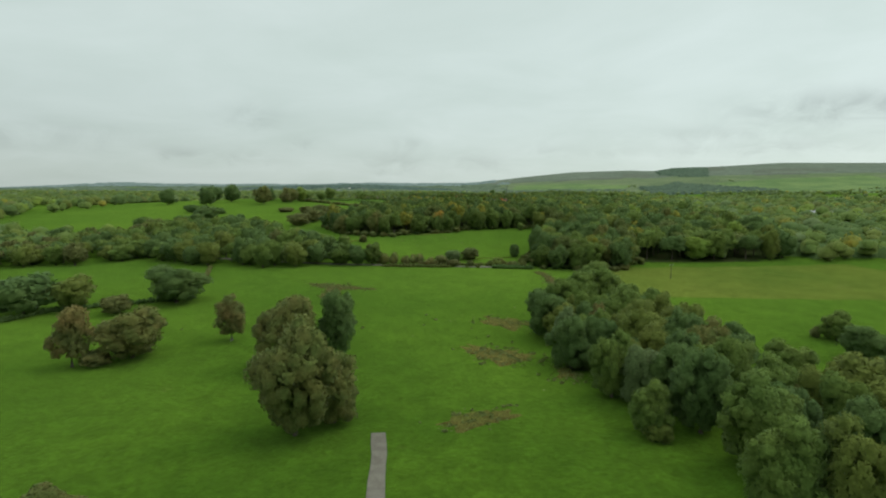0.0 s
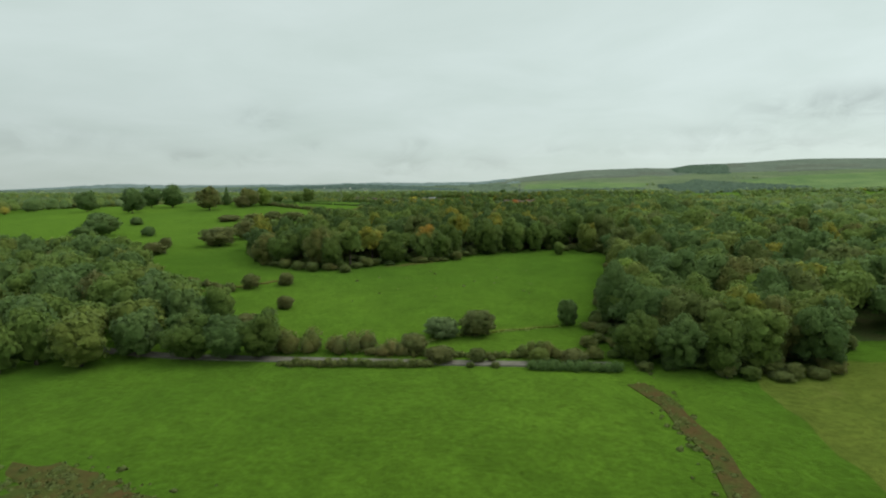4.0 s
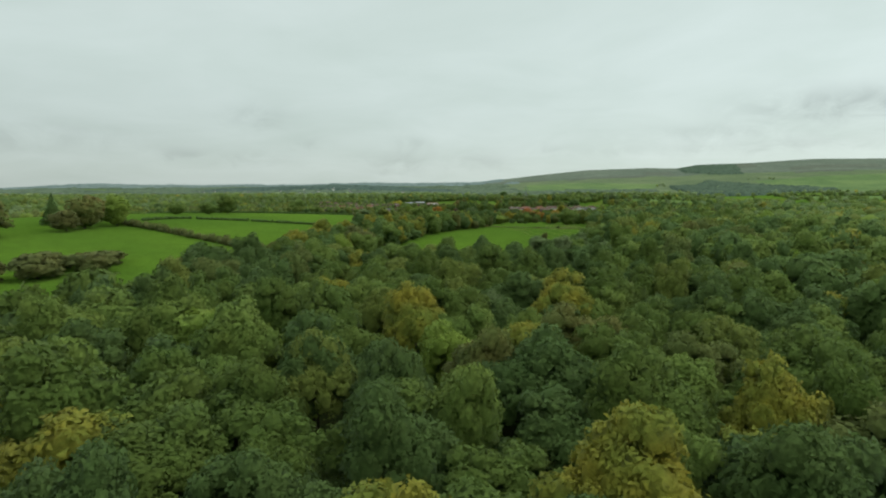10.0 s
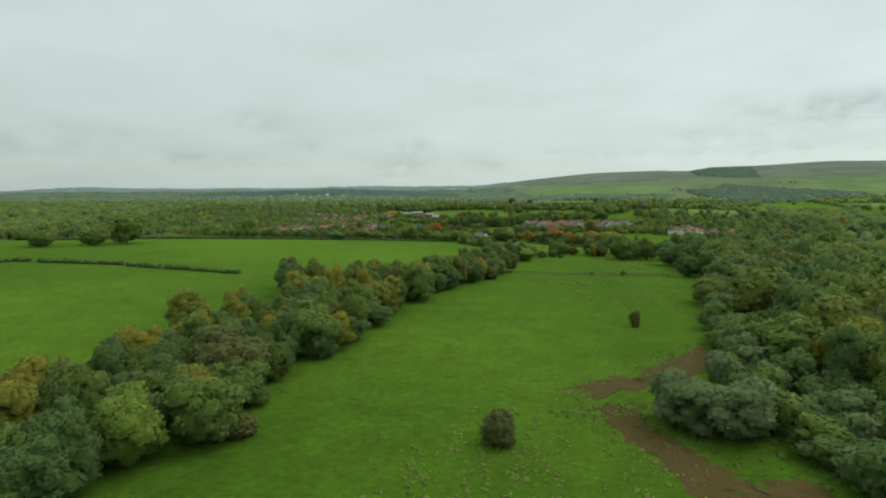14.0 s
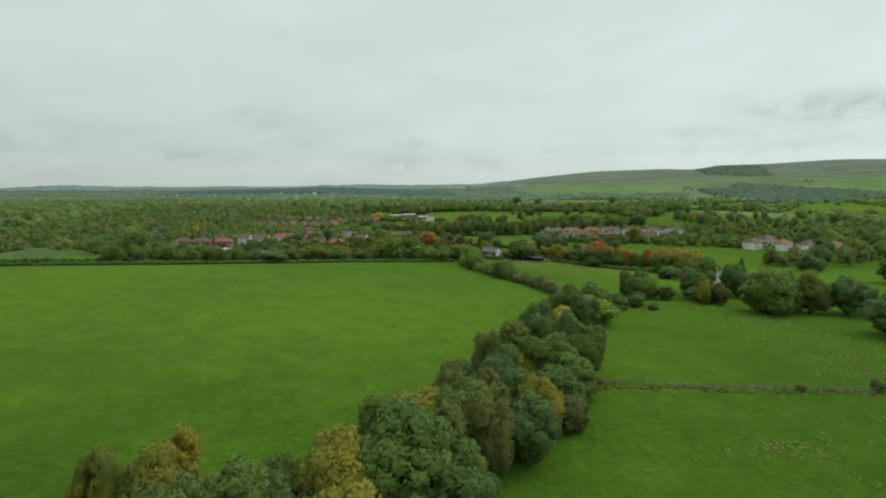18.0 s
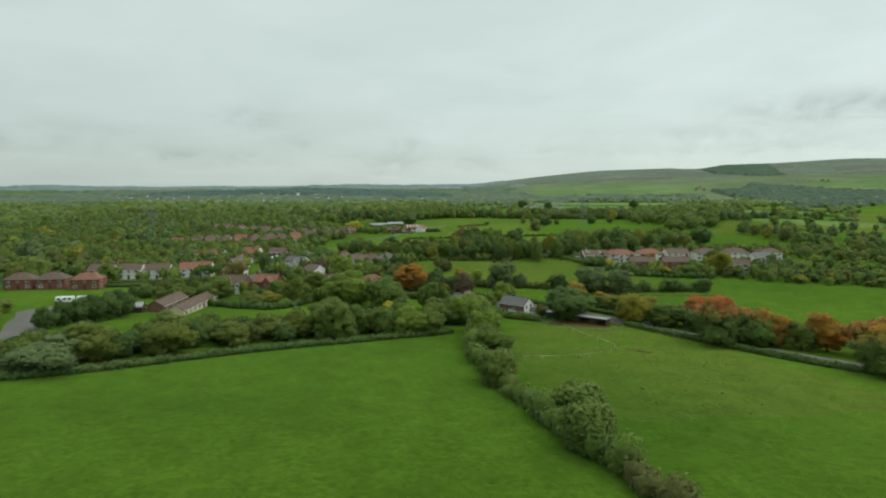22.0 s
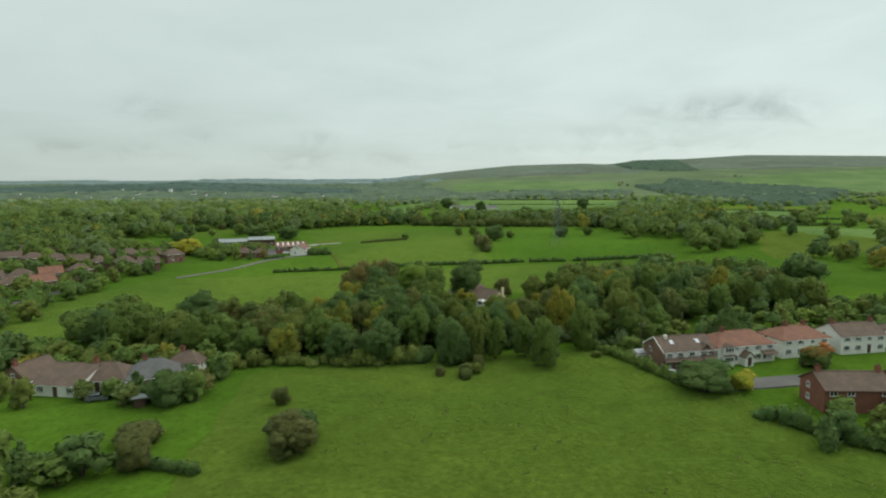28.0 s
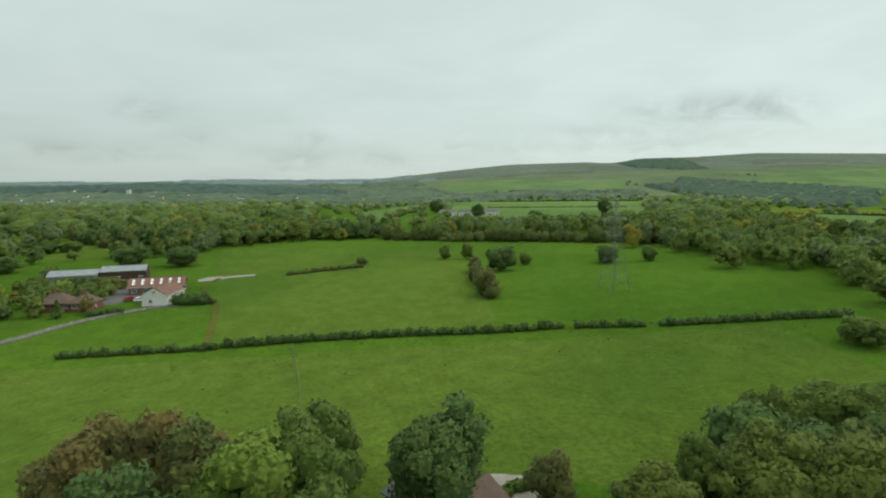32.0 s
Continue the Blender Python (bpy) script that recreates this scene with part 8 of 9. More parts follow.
def caravan(x, y, turn, label="white touring caravan parked beside a hedge"):
    root = new("caravan")
    root.matrix_world = pose(x, y, ground_z(x, y) + 0.12, 0, 0, turn)
    bm = bmesh.new()
    bmesh.ops.create_cube(bm, size=1.0, matrix=Matrix.Translation((0, 0, 1.55)) @ Matrix.Diagonal((6.2, 2.3, 2.1, 1)))
    bmesh.ops.bevel(bm, geom=bm.edges[:], offset=0.25, segments=3, affect="EDGES")
    part("body", bm, CAR["white"], root)
    for wx in (-1.8, 0.2, 2.0):
        part("window", box(bmesh.new(), wx - 0.5, wx + 0.5, -1.17, -1.14, 1.5, 2.1), GLASS, root)
    for s in (-1, 1):
        bm = bmesh.new()
        bmesh.ops.create_cone(bm, cap_ends=True, segments=12, radius1=0.34, radius2=0.34, depth=0.22, matrix=Matrix.Translation((0, s * 1.0, 0.34)) @ pose(0, 0, 0, 90))
        part("wheel", bm, RUBBER, root)
    part("tow_bar", box(bmesh.new(), 3.0, 4.2, -0.06, 0.06, 0.42, 0.52), STEEL, root)
    return tagged(root, label, "caravan")


caravan(-93, 1171, 70)
caravan(-95, 1154, 5)
caravan(-128.5, 1018, 12)
caravan(-121.5, 1019.5, 12)


def pylon(x, y, h=32.0, turn=20.0):
    """A lattice tower: four legs, cross-bracing and three pairs of arms."""
    root = new("pylon")
    root.matrix_world = pose(x, y, ground_z(x, y), 0, 0, turn)

    def half(z):
        return 3.2 * (1 - z / h) ** 1.25 + 0.55

    def bar(p, q, r=0.09):
        v, f = tube([p, q], [r, r], 4)
        return v, f

    levels = [0, 6, 11, 15.5, 19, 22, 25, 28, 30.5, h]
    for k in range(4):
        sx, sy = ((-1, -1), (1, -1), (1, 1), (-1, 1))[k]
        v, f = tube([(sx * half(z), sy * half(z), z) for z in levels], [0.09] * len(levels), 4)
        o = new("leg", mesh_of("leg", v, f, STEEL))
        o.parent = root
    V, F = [], []
    for a, b in zip(levels, levels[1:]):
        for k in range(4):
            (sx, sy), (tx, ty) = ((-1, -1), (1, -1), (1, 1), (-1, 1))[k], ((1, -1), (1, 1), (-1, 1), (-1, -1))[k]
            for p, q in (((sx * half(a), sy * half(a), a), (tx * half(b), ty * half(b), b)), ((tx * half(a), ty * half(a), a), (sx * half(b), sy * half(b), b)), ((sx * half(b), sy * half(b), b), (tx * half(b), ty * half(b), b))):
                v, f = bar(p, q, 0.04)
                o_ = len(V)
                V += v
                F += [tuple(i + o_ for i in g) for g in f]
    o = new("bracing", mesh_of("bracing", V, F, STEEL))
    o.parent = root
    for z, reach in ((20.5, 4.6), (24.5, 5.6), (28.5, 4.2)):
        for s in (-1, 1):
            V, F = [], []
            for sy in (-1, 1):
                for zz in (z, z + 1.6):
                    v, f = bar((s * half(z), sy * half(z), zz), (s * reach, 0, z), 0.045)
                    o_ = len(V)
                    V += v
                    F += [tuple(i + o_ for i in g) for g in f]
            o = new("arm", mesh_of("arm", V, F, STEEL))
            o.parent = root
            v, f = tube([(s * reach, 0, z), (s * reach, 0, z - 1.6)], [0.1, 0.1], 5)
            i_ = new("insulator", mesh_of("insulator", v, f, GLASS))
            i_.parent = o
    return tagged(root, "grey steel lattice electricity pylon in open land", "pylon")


pylon(149, 1345, 31.0, 15)
pylon(-203, 1232, 32.0, 15)


def pole(x, y, h=8.5, arm=True):
    root = new("utility_pole")
    root.matrix_world = pose(x, y, ground_z(x, y), 0, 0, (x * 7) % 40)
    v, f = tube([(0, 0, -0.5), (0, 0, h)], [0.15, 0.10], 7)
    o = new("post", mesh_of("post", v, f, BARK))
    o.parent = root
    if arm:
        part("crossarm", box(bmesh.new(), -0.9, 0.9, -0.06, 0.06, h - 0.7, h - 0.55), TIMBER, root)
    for s in (-0.8, 0, 0.8):
        part("insulator", box(bmesh.new(), s - 0.05, s + 0.05, -0.05, 0.05, h - 0.55, h - 0.35), WHITE, root)
    return tagged(root, "brown wooden utility pole standing in grass", "utility pole")


for x, y in ((95, 235), (5, 1042), (94, 984), (100, 1150)):
    pole(x, y, 8.5 if y > 500 else 6.5)


def cables(a, b, heights, sag, label):
    """Wires that hang between two supports, one mesh a wire."""
    root = new("power_cables")
    root.location = (a[0], a[1], ground_z(*a))
    for off, hgt in heights:
        pts = []
        for k in range(13):
            u = k / 12
            x, y = a[0] + (b[0] - a[0]) * u, a[1] + (b[1] - a[1]) * u
            z = ground_z(*a) * (1 - u) + ground_z(*b) * u + hgt - 4 * sag * u * (1 - u)
            pts.append((x + off - a[0], y - a[1], z - ground_z(*a)))
        v, f = tube(pts, [0.018] * 13, 4)
        o = new("wire", mesh_of("wire", v, f, RUBBER))
        o.parent = root
    return tagged(root, label, "cable")


cables((5, 1042), (-26, 1056), ((-0.8, 8.3), (0, 8.3), (0.8, 8.3)), 0.5, "thin dark wires between wooden poles")
cables((5, 1042), (34, 1036), ((-0.8, 8.3), (0, 8.3), (0.8, 8.3)), 0.5, "thin dark wires between wooden poles")
for x, y in ((-26, 1056), (34, 1036)):
    pole(x, y)

# ---- far woods and fields ----
far_rng = random.Random(8)
FIELDS = [((146, 1685), (334, 1654), (571, 2095), (231, 2142), HAZED_LUSH), ((570, 2100), (695, 2072), (853, 2420), (640, 2280), GRASS_MIXED), ((366, 1424), (596, 1640), (503, 1760), (400, 1620), HAZED_LUSH),
          ((509, 1760), (600, 1650), (700, 1756), (570, 1830), GRASS_PALE), ((1445, 3085), (1551, 2513), (2400, 2800), (2507, 3407), HAZED_GREEN), ((1560, 2500), (2000, 2350), (2800, 2800), (2400, 2790), HAZED_GREEN),
          ((408, 3230), (330, 2760), (818, 2640), (1000, 3020), HAZED_GREEN), ((63, 1829), (74, 1640), (150, 1880), (180, 2090), HAZED_LUSH), ((-86, 2141), (-65, 2055), (83, 2257), (88, 2420), GRASS_MIXED),
          ((-131, 1530), (-108, 1470), (-50, 1500), (-50, 1610), GRASS_MIXED), ((430, 1390), (640, 1430), (760, 1560), (610, 1620), GRASS_PALE), ((700, 1500), (1000, 1560), (1150, 1800), (820, 1760), HAZED_LUSH),
          ((840, 1820), (1180, 1860), (1400, 2250), (1000, 2020), GRASS_MIXED), ((1250, 1900), (1700, 1950), (1900, 2300), (1500, 2300), HAZED_GREEN), ((1000, 3060), (1230, 3100), (1420, 3200), (1080, 3400), HAZED_LAND),
          ((300, 1330), (420, 1310), (480, 1400), (330, 1400), HAZED_LUSH), ((-900, 1900), (-700, 1880), (-660, 2010), (-880, 2050), GRASS_MIXED), ((-1500, 2500), (-1200, 2480), (-1150, 2650), (-1480, 2700), GRASS_PALE),
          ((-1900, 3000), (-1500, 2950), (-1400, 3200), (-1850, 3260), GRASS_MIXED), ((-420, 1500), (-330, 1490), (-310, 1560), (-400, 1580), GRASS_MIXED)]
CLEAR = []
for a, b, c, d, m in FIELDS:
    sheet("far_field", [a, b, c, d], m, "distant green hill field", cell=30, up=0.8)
    CLEAR.append([a, b, c, d])
CLEAR += [[(-60, 1225), (176, 1262), (216, 1420), (140, 1475), (30, 1545), (-80, 1445), (-90, 1330)], [(235, 1274), (420, 1300), (440, 1380), (290, 1360)],
          [(-350, 400), (-105, 380), (-60, 560), (-20, 700), (60, 860), (60, 1000), (-60, 980), (-180, 900), (-230, 760), (-360, 720)], [(30, 860), (130, 820), (190, 900), (150, 960), (60, 1010), (30, 990)],
          [(-60, 1000), (160, 980), (180, 1080), (120, 1170), (-60, 1170)], [(-180, 1020), (-50, 1010), (-40, 1240), (-180, 1240)], [(90, 1090), (270, 1090), (270, 1165), (90, 1165)]]
spots = []


def may_stand(x, y):
    return not any(inside(p, x, y) for p in CLEAR)


def grove(x0, x1, y0, y1, step, keep, size=24):
    y = y0
    while y < y1:
        x = x0
        while x < x1:
            px, py = x + far_rng.uniform(-0.45, 0.45) * step, y + far_rng.uniform(-0.45, 0.45) * step
            edge = min(py - y0, y1 - py, (x1 - px) if x1 > 30 else 99, (px - x0) if x0 < 0 else 99)
            if edge < 45 * noise.noise(Vector((px / 38, py / 38, 5.0))) + 6:
                x += step
                continue
            if far_rng.random() < keep(px, py) and may_stand(px, py):
                spots.append((px, py, far_rng.uniform(0.75, 1.1) * min(step * 1.3, size)))
            x += step
        y += step


def patchy(x, y):
    return noise.noise(Vector((x / 240, y / 190, 0.7))) + 0.5 * noise.noise(Vector((x / 80, y / 70, 3.1)))


def canopy(name, x0, x1, y0, y1, step, keep, h, colour, label, seed=1):
    """A closed far canopy: a knobbly sheet at tree height that drops to the ground where keep() fails."""
    rng = random.Random(seed)
    nu, nv = int((x1 - x0) / step), int((y1 - y0) / step)
    vs, on, fs = [], [], []
    for j in range(nv + 1):
        for i in range(nu + 1):
            x, y = x0 + (i + rng.uniform(-0.35, 0.35)) * step, y0 + (j + rng.uniform(-0.35, 0.35)) * step
            edge = min(x - x0, x1 - x, y - y0, y1 - y) - 20 - 62 * noise.noise(Vector((x / 70, y / 70, 2.0))) - 16 * noise.noise(Vector((x / 22, y / 22, 4.0)))
            k = 0 < i < nu and 0 < j < nv and edge > 0 and keep(x, y) and may_stand(x, y)
            lift = h * (0.45 + 0.8 * rng.random() + 0.3 * noise.noise(Vector((x / 60, y / 60, 1.0)))) if k else -1.5
            vs.append((x, y, ground_z(x, y) + lift))
            on.append(k)
    for j in range(nv):
        for i in range(nu):
            a = j * (nu + 1) + i
            q = (a, a + 1, a + nu + 2, a + nu + 1)
            if any(on[c] for c in q):
                fs += [(q[0], q[1], q[2]), (q[0], q[2], q[3])]
    return tagged(new(name, mesh_of(name, vs, fs, LEAF[colour], False)), label, "woodland", kind="stuff")


PLANTATION = [(974, 2847), (1085, 2856), (1244, 3082), (1595, 2677), (1379, 2405), (753, 1830), (650, 1790), (784, 2212), (906, 2555)]
TREE_LINE = [(300, 2623), (565, 2664), (825, 2569), (620, 2200), (440, 2232), (230, 2180)]
grove(190, 420, 270, 830, 11.5, lambda x, y: 0.95, 11)
grove(-420, -200, 240, 400, 13, lambda x, y: 0.6 if y < 360 else 0.2, 11)
grove(-700, -360, 380, 1000, 18, lambda x, y: 0.75 if patchy(x, y) > -0.15 else 0.1, 12)
grove(200, 460, 820, 1010, 12, lambda x, y: 0.65 if patchy(x, y) > -0.1 else 0.05, 11)
grove(270, 520, 1000, 1280, 13, lambda x, y: 0.7 if patchy(x, y) > -0.1 else 0.08, 12)
grove(420, 900, 260, 1350, 20, lambda x, y: 0.85 if patchy(x, y) > -0.2 else 0.15, 14)
grove(-520, -180, 960, 1260, 13, lambda x, y: 0.8, 12)
grove(-420, 12, 1235, 1560, 10.5, lambda x, y: 0.9 if (x < -0.55 * (y - 1235) - 20 and y > 1360) or x < -215 or y > 1475 else 0.0, 13)
grove(205, 440, 1290, 1500, 9.5, lambda x, y: 0.9 if x < 330 + (1400 - y) * 0.6 and x > 215 + max(0, 1380 - y) * 0.3 else 0.1, 14)
grove(110, 300, 1510, 1610, 10, lambda x, y: 0.8, 12)
grove(260, 430, 1500, 1800, 10.5, lambda x, y: 0.9 if inside([(240, 1500), (330, 1430), (430, 1600), (425, 1800), (360, 1650)], x, y) else 0.05, 14)
grove(-900, 30, 1560, 2020, 17, lambda x, y: 0.9 if x < -60 + (y - 1560) * 0.15 else 0.4, 14)
grove(30, 700, 1600, 2100, 16, lambda x, y: 0.6 if patchy(x, y) > 0.1 else 0.05, 12)
grove(-1900, -420, 1000, 2020, 22, lambda x, y: 0.9 if patchy(x, y) > -0.5 else 0.3, 15)
grove(700, 1600, 1350, 2300, 24, lambda x, y: 0.6 if patchy(x, y) > 0.12 else 0.05, 13)
grove(420, 1500, 2000, 3000, 30, lambda x, y: 0.5 if patchy(x, y) > 0.2 else 0.05, 11)
grove(1500, 2600, 2300, 3200, 40, lambda x, y: 0.4 if patchy(x, y) > 0.25 else 0.02, 11)
for ring in [list(f[:4]) for f in FIELDS[:-4] if f[0][1] < 2900]:
    for (ax, ay), (bx, by) in zip(ring, ring[1:] + ring[:1]):
        n = int(math.dist((ax, ay), (bx, by)) / 13)
        for k in range(n):
            u = (k + far_rng.random()) / n
            if far_rng.random() < (0.75 if patchy(ax + 5 * k, by) > 0 else 0.3):
                spots.append((ax + (bx - ax) * u + far_rng.uniform(-4, 4), ay + (by - ay) * u + far_rng.uniform(-4, 4), far_rng.uniform(5, 11)))
def by_way(p):
    return p[1] < 1300 and abs(p[0]) < 520


far_wood("far_woods", [p for p in spots if by_way(p)], split_colours, "rolling woodland beside the valley fields")
far_wood("far_woods", [p for p in spots if not by_way(p) and p[1] < 1880], split_colours, "rolling woodland and hedgerow trees beyond the village")
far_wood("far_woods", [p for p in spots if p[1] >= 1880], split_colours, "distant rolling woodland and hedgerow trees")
LOW = "closed leafy understorey of a distant wood"
canopy("far_woods", -1900, -75, 1235, 2040, 11, lambda x, y: x < -0.55 * (y - 1235) - 30 and (y > 1400 or x < -300) or y > 1600, 4.5, "green", LOW, 2)
canopy("far_woods", 172, 450, 262, 845, 8, lambda x, y: True, 5.0, "dark", LOW, 3)
canopy("far_woods", 396, 1200, 240, 1370, 14, lambda x, y: patchy(x, y) > -0.2, 4.5, "dark", LOW, 4)
canopy("far_woods", -545, -172, 940, 1260, 9, lambda x, y: True, 3.5, "dark", LOW, 5)
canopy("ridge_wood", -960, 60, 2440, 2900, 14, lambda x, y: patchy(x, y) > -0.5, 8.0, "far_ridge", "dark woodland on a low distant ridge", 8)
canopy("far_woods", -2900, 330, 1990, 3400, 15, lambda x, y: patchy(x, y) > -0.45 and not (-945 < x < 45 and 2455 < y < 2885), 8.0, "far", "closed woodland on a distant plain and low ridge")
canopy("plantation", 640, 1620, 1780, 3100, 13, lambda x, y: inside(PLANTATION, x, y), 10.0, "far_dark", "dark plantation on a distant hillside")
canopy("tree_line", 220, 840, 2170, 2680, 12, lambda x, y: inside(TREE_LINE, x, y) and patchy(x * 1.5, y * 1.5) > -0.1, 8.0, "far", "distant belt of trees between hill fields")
canopy("far_woods", -3400, 420, 3400, 4300, 24, lambda x, y: patchy(x * 0.6, y * 0.6) > -0.1, 7.0, "far_hazed", "woods and clearings on distant hills")
for hx, hy, gx, gy in ((240, 1900, 420, 1870), (330, 1660, 520, 1990), (480, 1700, 600, 1650), (400, 1560, 520, 1530), (230, 2140, 560, 2100), (820, 1780, 1140, 1810)):
    hedge([(hx, hy), ((hx + gx) / 2 + 8, (hy + gy) / 2), (gx, gy)], 2.6, 2.2, "dark", leaf=1.8, per_m=1.5, label="distant dark hedge between fields")
far_house_v, far_house_f, far_house_i = [], [], []
for k in range(44):
    x, y, a = far_rng.gauss(-620, 330), far_rng.uniform(2080, 2480), far_rng.uniform(-0.6, 0.6)
    w, d, e = far_rng.uniform(2.6, 4.6), far_rng.uniform(2.6, 3.4), far_rng.uniform(6.5, 8.8)
    o, z = len(far_house_v), ground_z(x, y)
    for u, v, h in ((-w, -d, -1), (w, -d, -1), (w, d, -1), (-w, d, -1), (-w, -d, e), (w, -d, e), (w, d, e), (-w, d, e), (-w, 0, e + 3), (w, 0, e + 3)):
        far_house_v.append((x + u * math.cos(a) - v * math.sin(a), y + u * math.sin(a) + v * math.cos(a), z + h))
    far_house_f += [tuple(o + i for i in q) for q in ((0, 1, 5, 4), (2, 3, 7, 6), (1, 2, 6, 9, 5), (3, 0, 4, 8, 7), (4, 5, 9, 8), (6, 7, 8, 9))]
    far_house_i += [0, 0, 0, 0, 1, 1]
tagged(new("far_houses", mesh_of("far_houses", far_house_v, far_house_f, [RENDER, SLATE], False, far_house_i)), "scattered pale houses among trees on a far ridge", "houses", kind="stuff")
BROW = [(1550, 4187), (1731, 4335), (1920, 4176), (1752, 3806), (1582, 3431), (1430, 3434), (1400, 3700)]
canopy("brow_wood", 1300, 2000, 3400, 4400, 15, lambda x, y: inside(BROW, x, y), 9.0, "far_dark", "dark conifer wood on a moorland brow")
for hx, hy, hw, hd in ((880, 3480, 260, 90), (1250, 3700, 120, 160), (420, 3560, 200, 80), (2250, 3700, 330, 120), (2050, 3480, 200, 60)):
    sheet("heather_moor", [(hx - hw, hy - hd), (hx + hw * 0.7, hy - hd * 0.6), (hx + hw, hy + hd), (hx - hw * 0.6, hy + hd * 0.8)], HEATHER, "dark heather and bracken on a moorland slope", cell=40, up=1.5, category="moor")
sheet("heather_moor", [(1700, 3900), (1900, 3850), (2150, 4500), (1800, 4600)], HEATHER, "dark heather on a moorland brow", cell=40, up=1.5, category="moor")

# ---- gardens, scrub and tufts between the things ----
def off_line(pts, x, y, d):
    return all(abs(math.hypot(x - a[0] - (b[0] - a[0]) * u, y - a[1] - (b[1] - a[1]) * u)) > d for a, b in zip(pts, pts[1:]) for u in (0.0, 0.25, 0.5, 0.75))


def garden_spot(x, y):
    return all((x - q[0]) ** 2 + (y - q[1]) ** 2 > (q[2] * 0.85 + 1.6) ** 2 for q in HOUSES) and off_line(MAIN_ROAD, x, y, 9.0) and off_line(SIDE_ROAD, x, y, 7.0) and off_line([(100, 1126), (200, 1120)], x, y, 7.0)


GARDEN = ((0.30, "green", "bush"), (0.26, "dark", "bush"), (0.12, "olive", "bush"), (0.08, "fresh", "bush"), (0.08, "green", "broad"), (0.06, "dark", "cone"), (0.05, "dusk", "bush"), (0.03, "gold", "broad"), (0.02, "rusty", "bush"))
GARDENS = "mixed garden trees and shrubs between village houses"
wood("hedgerow_wood", [(-118, 1552), (-60, 1516), (10, 1534), (70, 1540), (90, 1556), (30, 1592), (-50, 1578)], 8.5, MIX, (9, 15), (4.4, 6.6), 74, "tall mixed trees along a field edge below the hills", lod=3)
hedge([(84, 1534), (125, 1517), (169, 1498), (204, 1474), (231, 1452)], 8.0, 6.5, "dusk", leaf=1.5, per_m=8, label="tall overgrown thorn belt between hill fields", wild=0.5, seed=75)
wood("garden_trees", [(-185, 1085), (-60, 1066), (-22, 1080), (-14, 1110), (-40, 1120), (-58, 1140), (-60, 1180), (-100, 1225), (-185, 1225)], 7.2, GARDEN, (4.5, 9.5), (2.4, 4.2), 61, GARDENS, ok=garden_spot, lod=3)
wood("garden_trees", [(-60, 1140), (-5, 1138), (0, 1166), (-40, 1182), (-90, 1200)], 6.8, GARDEN, (3.5, 7.0), (2.0, 3.6), 62, GARDENS, ok=garden_spot, lod=3)
wood("garden_trees", [(-112, 1026), (-66, 1034), (-46, 1034), (-40, 1060), (-112, 1062)], 5.6, GARDEN, (3.0, 6.5), (1.9, 3.3), 63, GARDENS, ok=garden_spot, lod=1)
wood("garden_trees", [(-165, 955), (-122, 945), (-112, 962), (-138, 1000), (-165, 1005)], 7.2, GARDEN, (4.5, 9.0), (2.6, 4.4), 64, GARDENS, ok=garden_spot, lod=3)
wood("garden_trees", [(100, 1098), (150, 1088), (290, 1030), (300, 1090), (215, 1130), (112, 1106)], 6.7, GARDEN, (3.0, 7.0), (2.0, 3.6), 65, GARDENS, ok=garden_spot, lod=3)
wood("garden_trees", [(96, 1150), (220, 1150), (290, 1100), (300, 1180), (180, 1184), (100, 1160)], 6.7, GARDEN, (3.0, 7.5), (2.0, 3.8), 66, GARDENS, ok=garden_spot, lod=3)
wood("garden_trees", [(-260, 1215), (-80, 1215), (-90, 1262), (-72, 1330), (-80, 1400), (-300, 1400)], 9.0, GARDEN, (5.0, 9.0), (2.8, 4.4), 67, "trees between the houses of an estate", ok=garden_spot, lod=3)
wood("garden_trees", [(-12, 1064), (16, 1052), (24, 1058), (0, 1076), (-10, 1084)], 5.0, GARDEN, (3.0, 6.5), (1.9, 3.2), 68, GARDENS, ok=garden_spot, lod=1)
wood("garden_trees", [(8, 1008), (34, 1006), (36, 1016), (16, 1016)], 5.0, GARDEN, (4.0, 7.5), (2.2, 3.4), 69, GARDENS, ok=garden_spot, lod=1)
wood("garden_trees", [(-66, 1360), (-24, 1352), (-30, 1404), (-66, 1430)], 7.0, GARDEN, (3.5, 7.5), (2.2, 3.8), 70, "garden trees round a farm", ok=garden_spot, lod=3)
wood("garden_trees", [(56, 1208), (64, 1200), (74, 1201), (84, 1199), (98, 1198), (98, 1203), (84, 1203), (72, 1206), (62, 1213)], 5.0, GARDEN, (1.6, 3.4), (1.4, 2.4), 71, "low garden shrubs before a house", ok=garden_spot, lod=1)
hedge([(-19, 1047), (0, 1039.2), (16, 1032.6), (27, 1027.6)], 2.4, 2.3, "oak", label="dense field hedge along a village road", wild=0.3, per_m=26, leaf=0.5)
hedge([(10, 1066), (23, 1068), (42, 1066), (67, 1064), (81, 1058), (94, 1054)], 4.0, 2.6, "dusk", label="wild thorn scrub along a wet ditch", wild=0.75, per_m=16)
hedge([(98, 1056), (114, 1059), (133, 1058)], 4.5, 3.4, "dark", label="wild thorn scrub along a wet ditch", wild=0.7, per_m=16)
hedge([(77.7, 1231), (80, 1233.5), (83.4, 1234)], 1.8, 1.5, "green", label="clipped curved hedge beside a drive", wild=0.1, per_m=20)
hedge([(82.5, 1213.5), (88, 1216.5)], 1.2, 1.3, "copper", label="dark purple garden hedge", wild=0.15, per_m=20)
TUFT = "rank dark rush tufts and coarse grass in pasture"
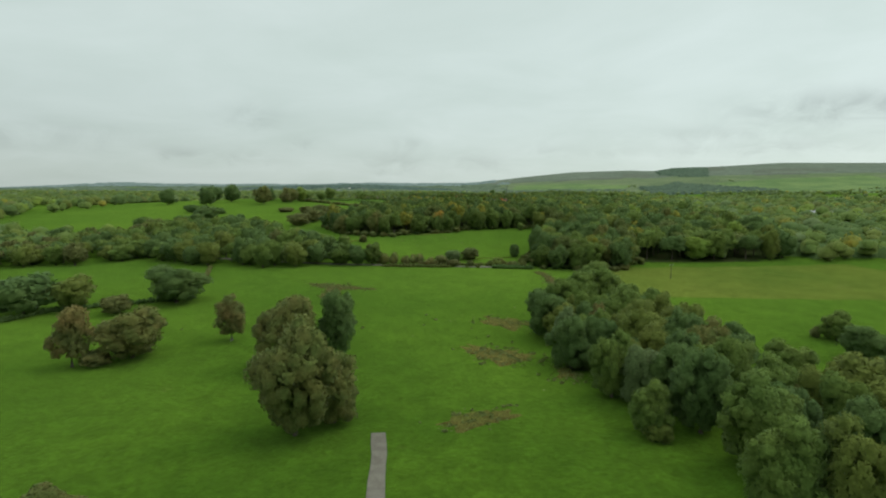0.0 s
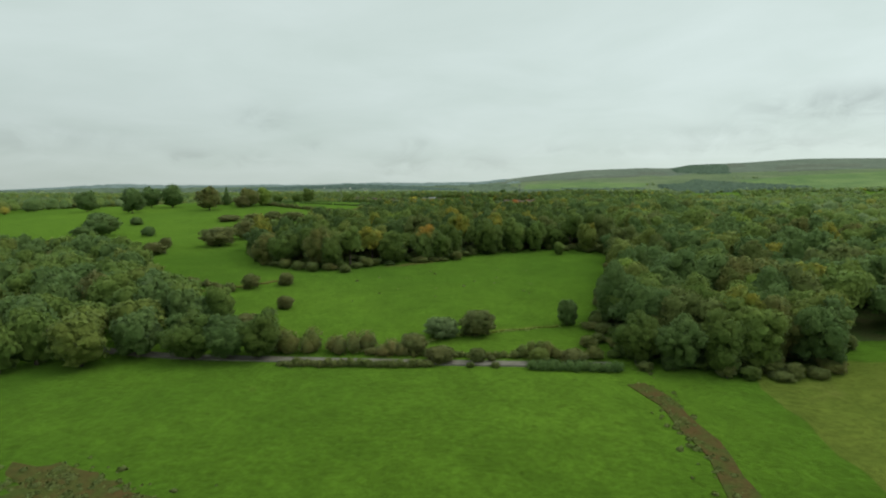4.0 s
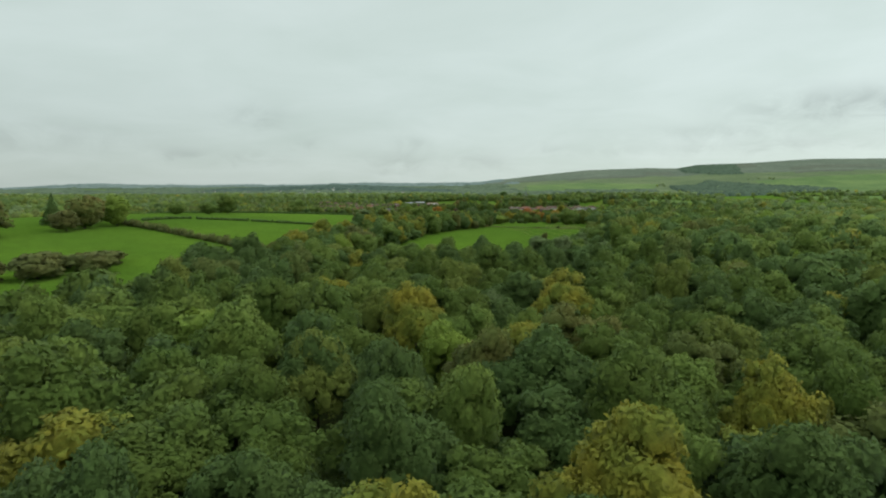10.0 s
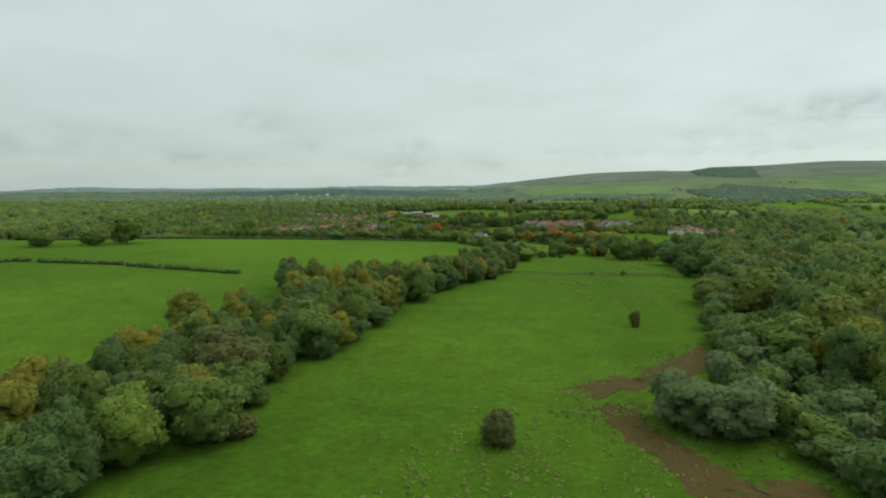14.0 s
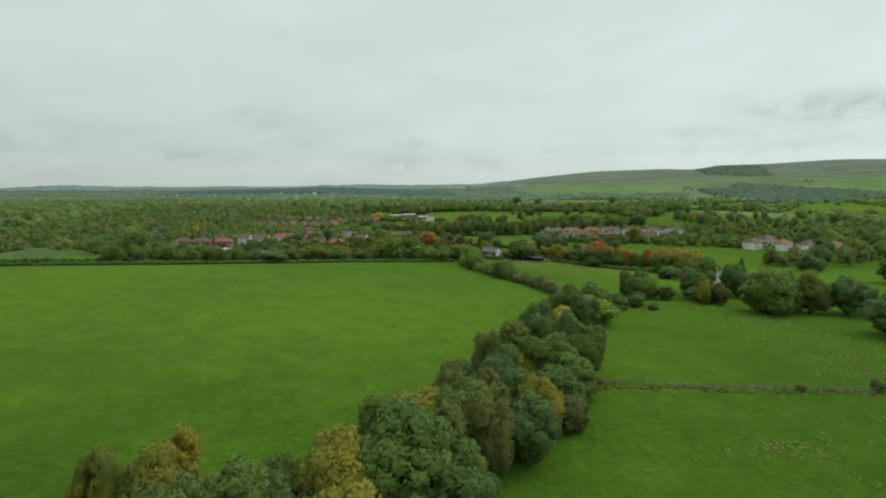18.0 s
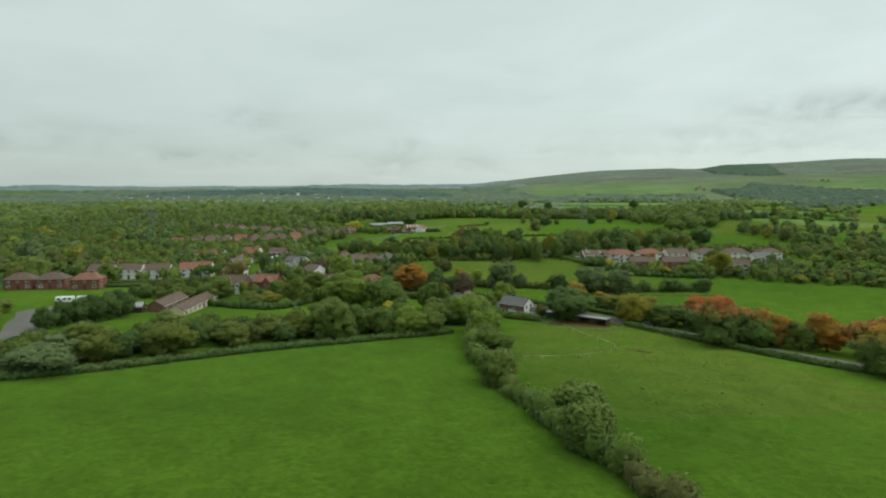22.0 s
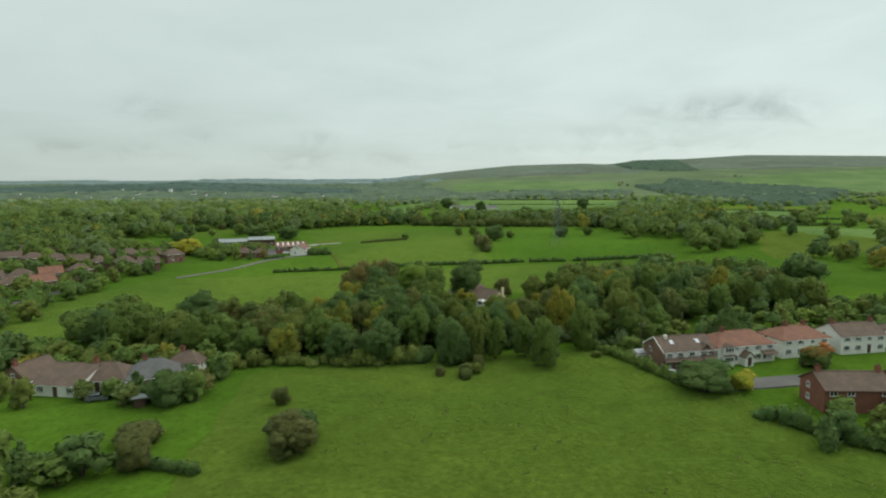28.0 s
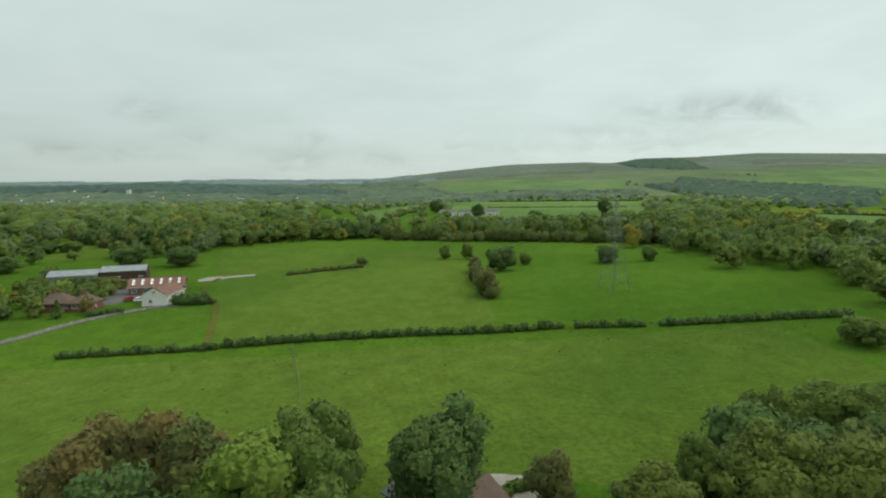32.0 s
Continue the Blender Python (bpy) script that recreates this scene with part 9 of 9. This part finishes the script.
tussocks([(14, 139, 10, 7, -30, 200), (30, 126, 10, 6, 60, 120), (-40, 213, 12, 4.5, -12, 160), (-40, 201, 4, 10, 10, 90), (43, 228, 3, 30, -4, 120), (19, 168, 10, 6, -30, 90), (6, 100, 9, 4, 30, 60), (-30, 170, 40, 20, 10, 40), (20, 170, 30, 30, 0, 30)], TUFT, size=0.38)
tussocks([(66, 590, 16, 10, 50, 140), (0, 330, 45, 20, 10, 30), (104, 752, 8, 10, 10, 40)], TUFT, size=0.38, seed=5)
tussocks([(70, 940, 45, 40, 0, 200), (60, 1120, 60, 14, 0, 160), (50, 1085, 60, 26, 5, 120), (90, 1075, 40, 30, 0, 120), (40, 1290, 120, 30, 5, 220), (150, 1290, 50, 16, -5, 80)], TUFT, "olive", 0.30, 6)
tussocks([(6 + 3.1 * k + 1.5 * math.sin(k * 2.1), 572 + 9 * math.sin(k * 1.3), 1.6, 20 + 8 * math.sin(k * 3.7), 4, 34) for k in range(13)], "pale dry straw tufts in streaks over pasture", "straw", 0.26, 7)
tussocks([(60 + 3.5 * k, 700 + 18 * math.sin(k * 1.9), 0.8, 14, 6, 30) for k in range(14)], "pale dry straw tufts in streaks over pasture", "straw", 0.26, 8)
wood("garden_trees", [(-36, 1029), (-20, 1027), (-2, 1030), (-6, 1042), (-34, 1045)], 6.0, ((0.5, "green", "broad"), (0.3, "olive", "broad"), (0.2, "fresh", "broad")), (4.0, 8.0), (2.6, 4.2), 72, "low trees between a field and a road", lod=1)
wood("hedgerow_trees", [(-135, 894), (-90, 908), (-55, 932), (-37, 948), (-13, 967), (8, 980), (2, 992), (-22, 982), (-48, 966), (-78, 938), (-135, 916)], 6.5, ((0.5, "green", "bush"), (0.3, "dark", "bush"), (0.2, "olive", "bush")), (4.0, 7.5), (2.6, 4.0), 73, "leafy trees and scrub along a field hedge", lod=1)

# low scrub that closes the foot of the meadow wood, and tufts in the bare earth and along the old fence
hedge([(-44, 1176), (-12, 1163), (12, 1160), (30, 1156), (40, 1156)], 4.2, 3.0, "olive", leaf=0.8, per_m=9, label="tangled olive scrub along the foot of a wood", wild=0.6, seed=61, name="thicket")
hedge([(40, 1155), (50, 1155), (59, 1159), (66, 1163), (74, 1161)], 3.8, 2.8, "dark", leaf=0.8, per_m=10, label="dark bramble scrub along the foot of a wood", wild=0.6, seed=62, name="thicket")
hedge([(73, 1161.5), (82, 1163), (91, 1164.5), (96, 1158), (101, 1152)], 3.6, 3.2, "grey", leaf=0.8, per_m=10, label="grey-green scrub along the foot of a wood", wild=0.6, seed=63, name="thicket")
tussocks([(46, 605, 14, 2.5, 10, 130), (45, 601.5, 12, 1.2, 8, 60), (55, 621, 16, 4, 45, 70), (49, 591, 7, 10, 10, 60)], "rank tufts over bare brown earth", "olive", 0.34, 21)
tussocks([(37, 611, 3, 2, 20, 90), (43, 616.5, 9, 1.6, 42, 70), (56, 627.5, 10, 1.6, 42, 70), (69, 639, 12, 2.4, 42, 60), (37.6, 605, 1.8, 6, 0, 50), (39, 596, 1.8, 8, 12, 60), (42, 586, 2.0, 9, 22, 60)], "pale dry grass round bare earth", "straw", 0.2, 24)
tussocks([(106, 808, 5, 24, 12, 420), (99, 772, 9, 20, -25, 420), (92, 764, 8, 10, 0, 160), (60, 728, 9, 3, 10, 170), (84, 738, 12, 4, 0, 120), (95, 800, 22, 8, 70, 160)], "pale dry grass scattered over a damp field", "straw", 0.22, 25)
tussocks([(2.5, 273.7, 6, 0.5, 45, 60), (9.5, 278, 8, 0.6, 25, 70), (21.5, 282, 12, 0.7, 17, 110)], "pale grass along a low bank", "straw", 0.25, 26)
tussocks([(38 + 3.6 * k, 750.8 + math.sin(k * 1.7), 3.6, 1.0, 0, 16) for k in range(19)], "rank tufts along an old fence", "olive", 0.4, 22)
tussocks([(14 + 1.15 * k, 587 + 7 * math.sin(k * 1.3), 0.9, 12, -20, 22) for k in range(16)], "pale dry straw tufts in streaks over pasture", "straw", 0.24, 23)
for bx, by, bh, br, bc in ((40, 751.5, 1.9, 1.1, "rusty"), (75, 751, 1.5, 0.9, "rusty"), (88.5, 751.5, 2.3, 1.2, "dusk"), (52, 1141, 2.6, 1.6, "dusk"), (55, 1144, 2.8, 1.5, "olive"), (88, 1150, 1.8, 1.3, "olive")):
    bush(bx, by, bh, br, bc, where="beside rough grass")
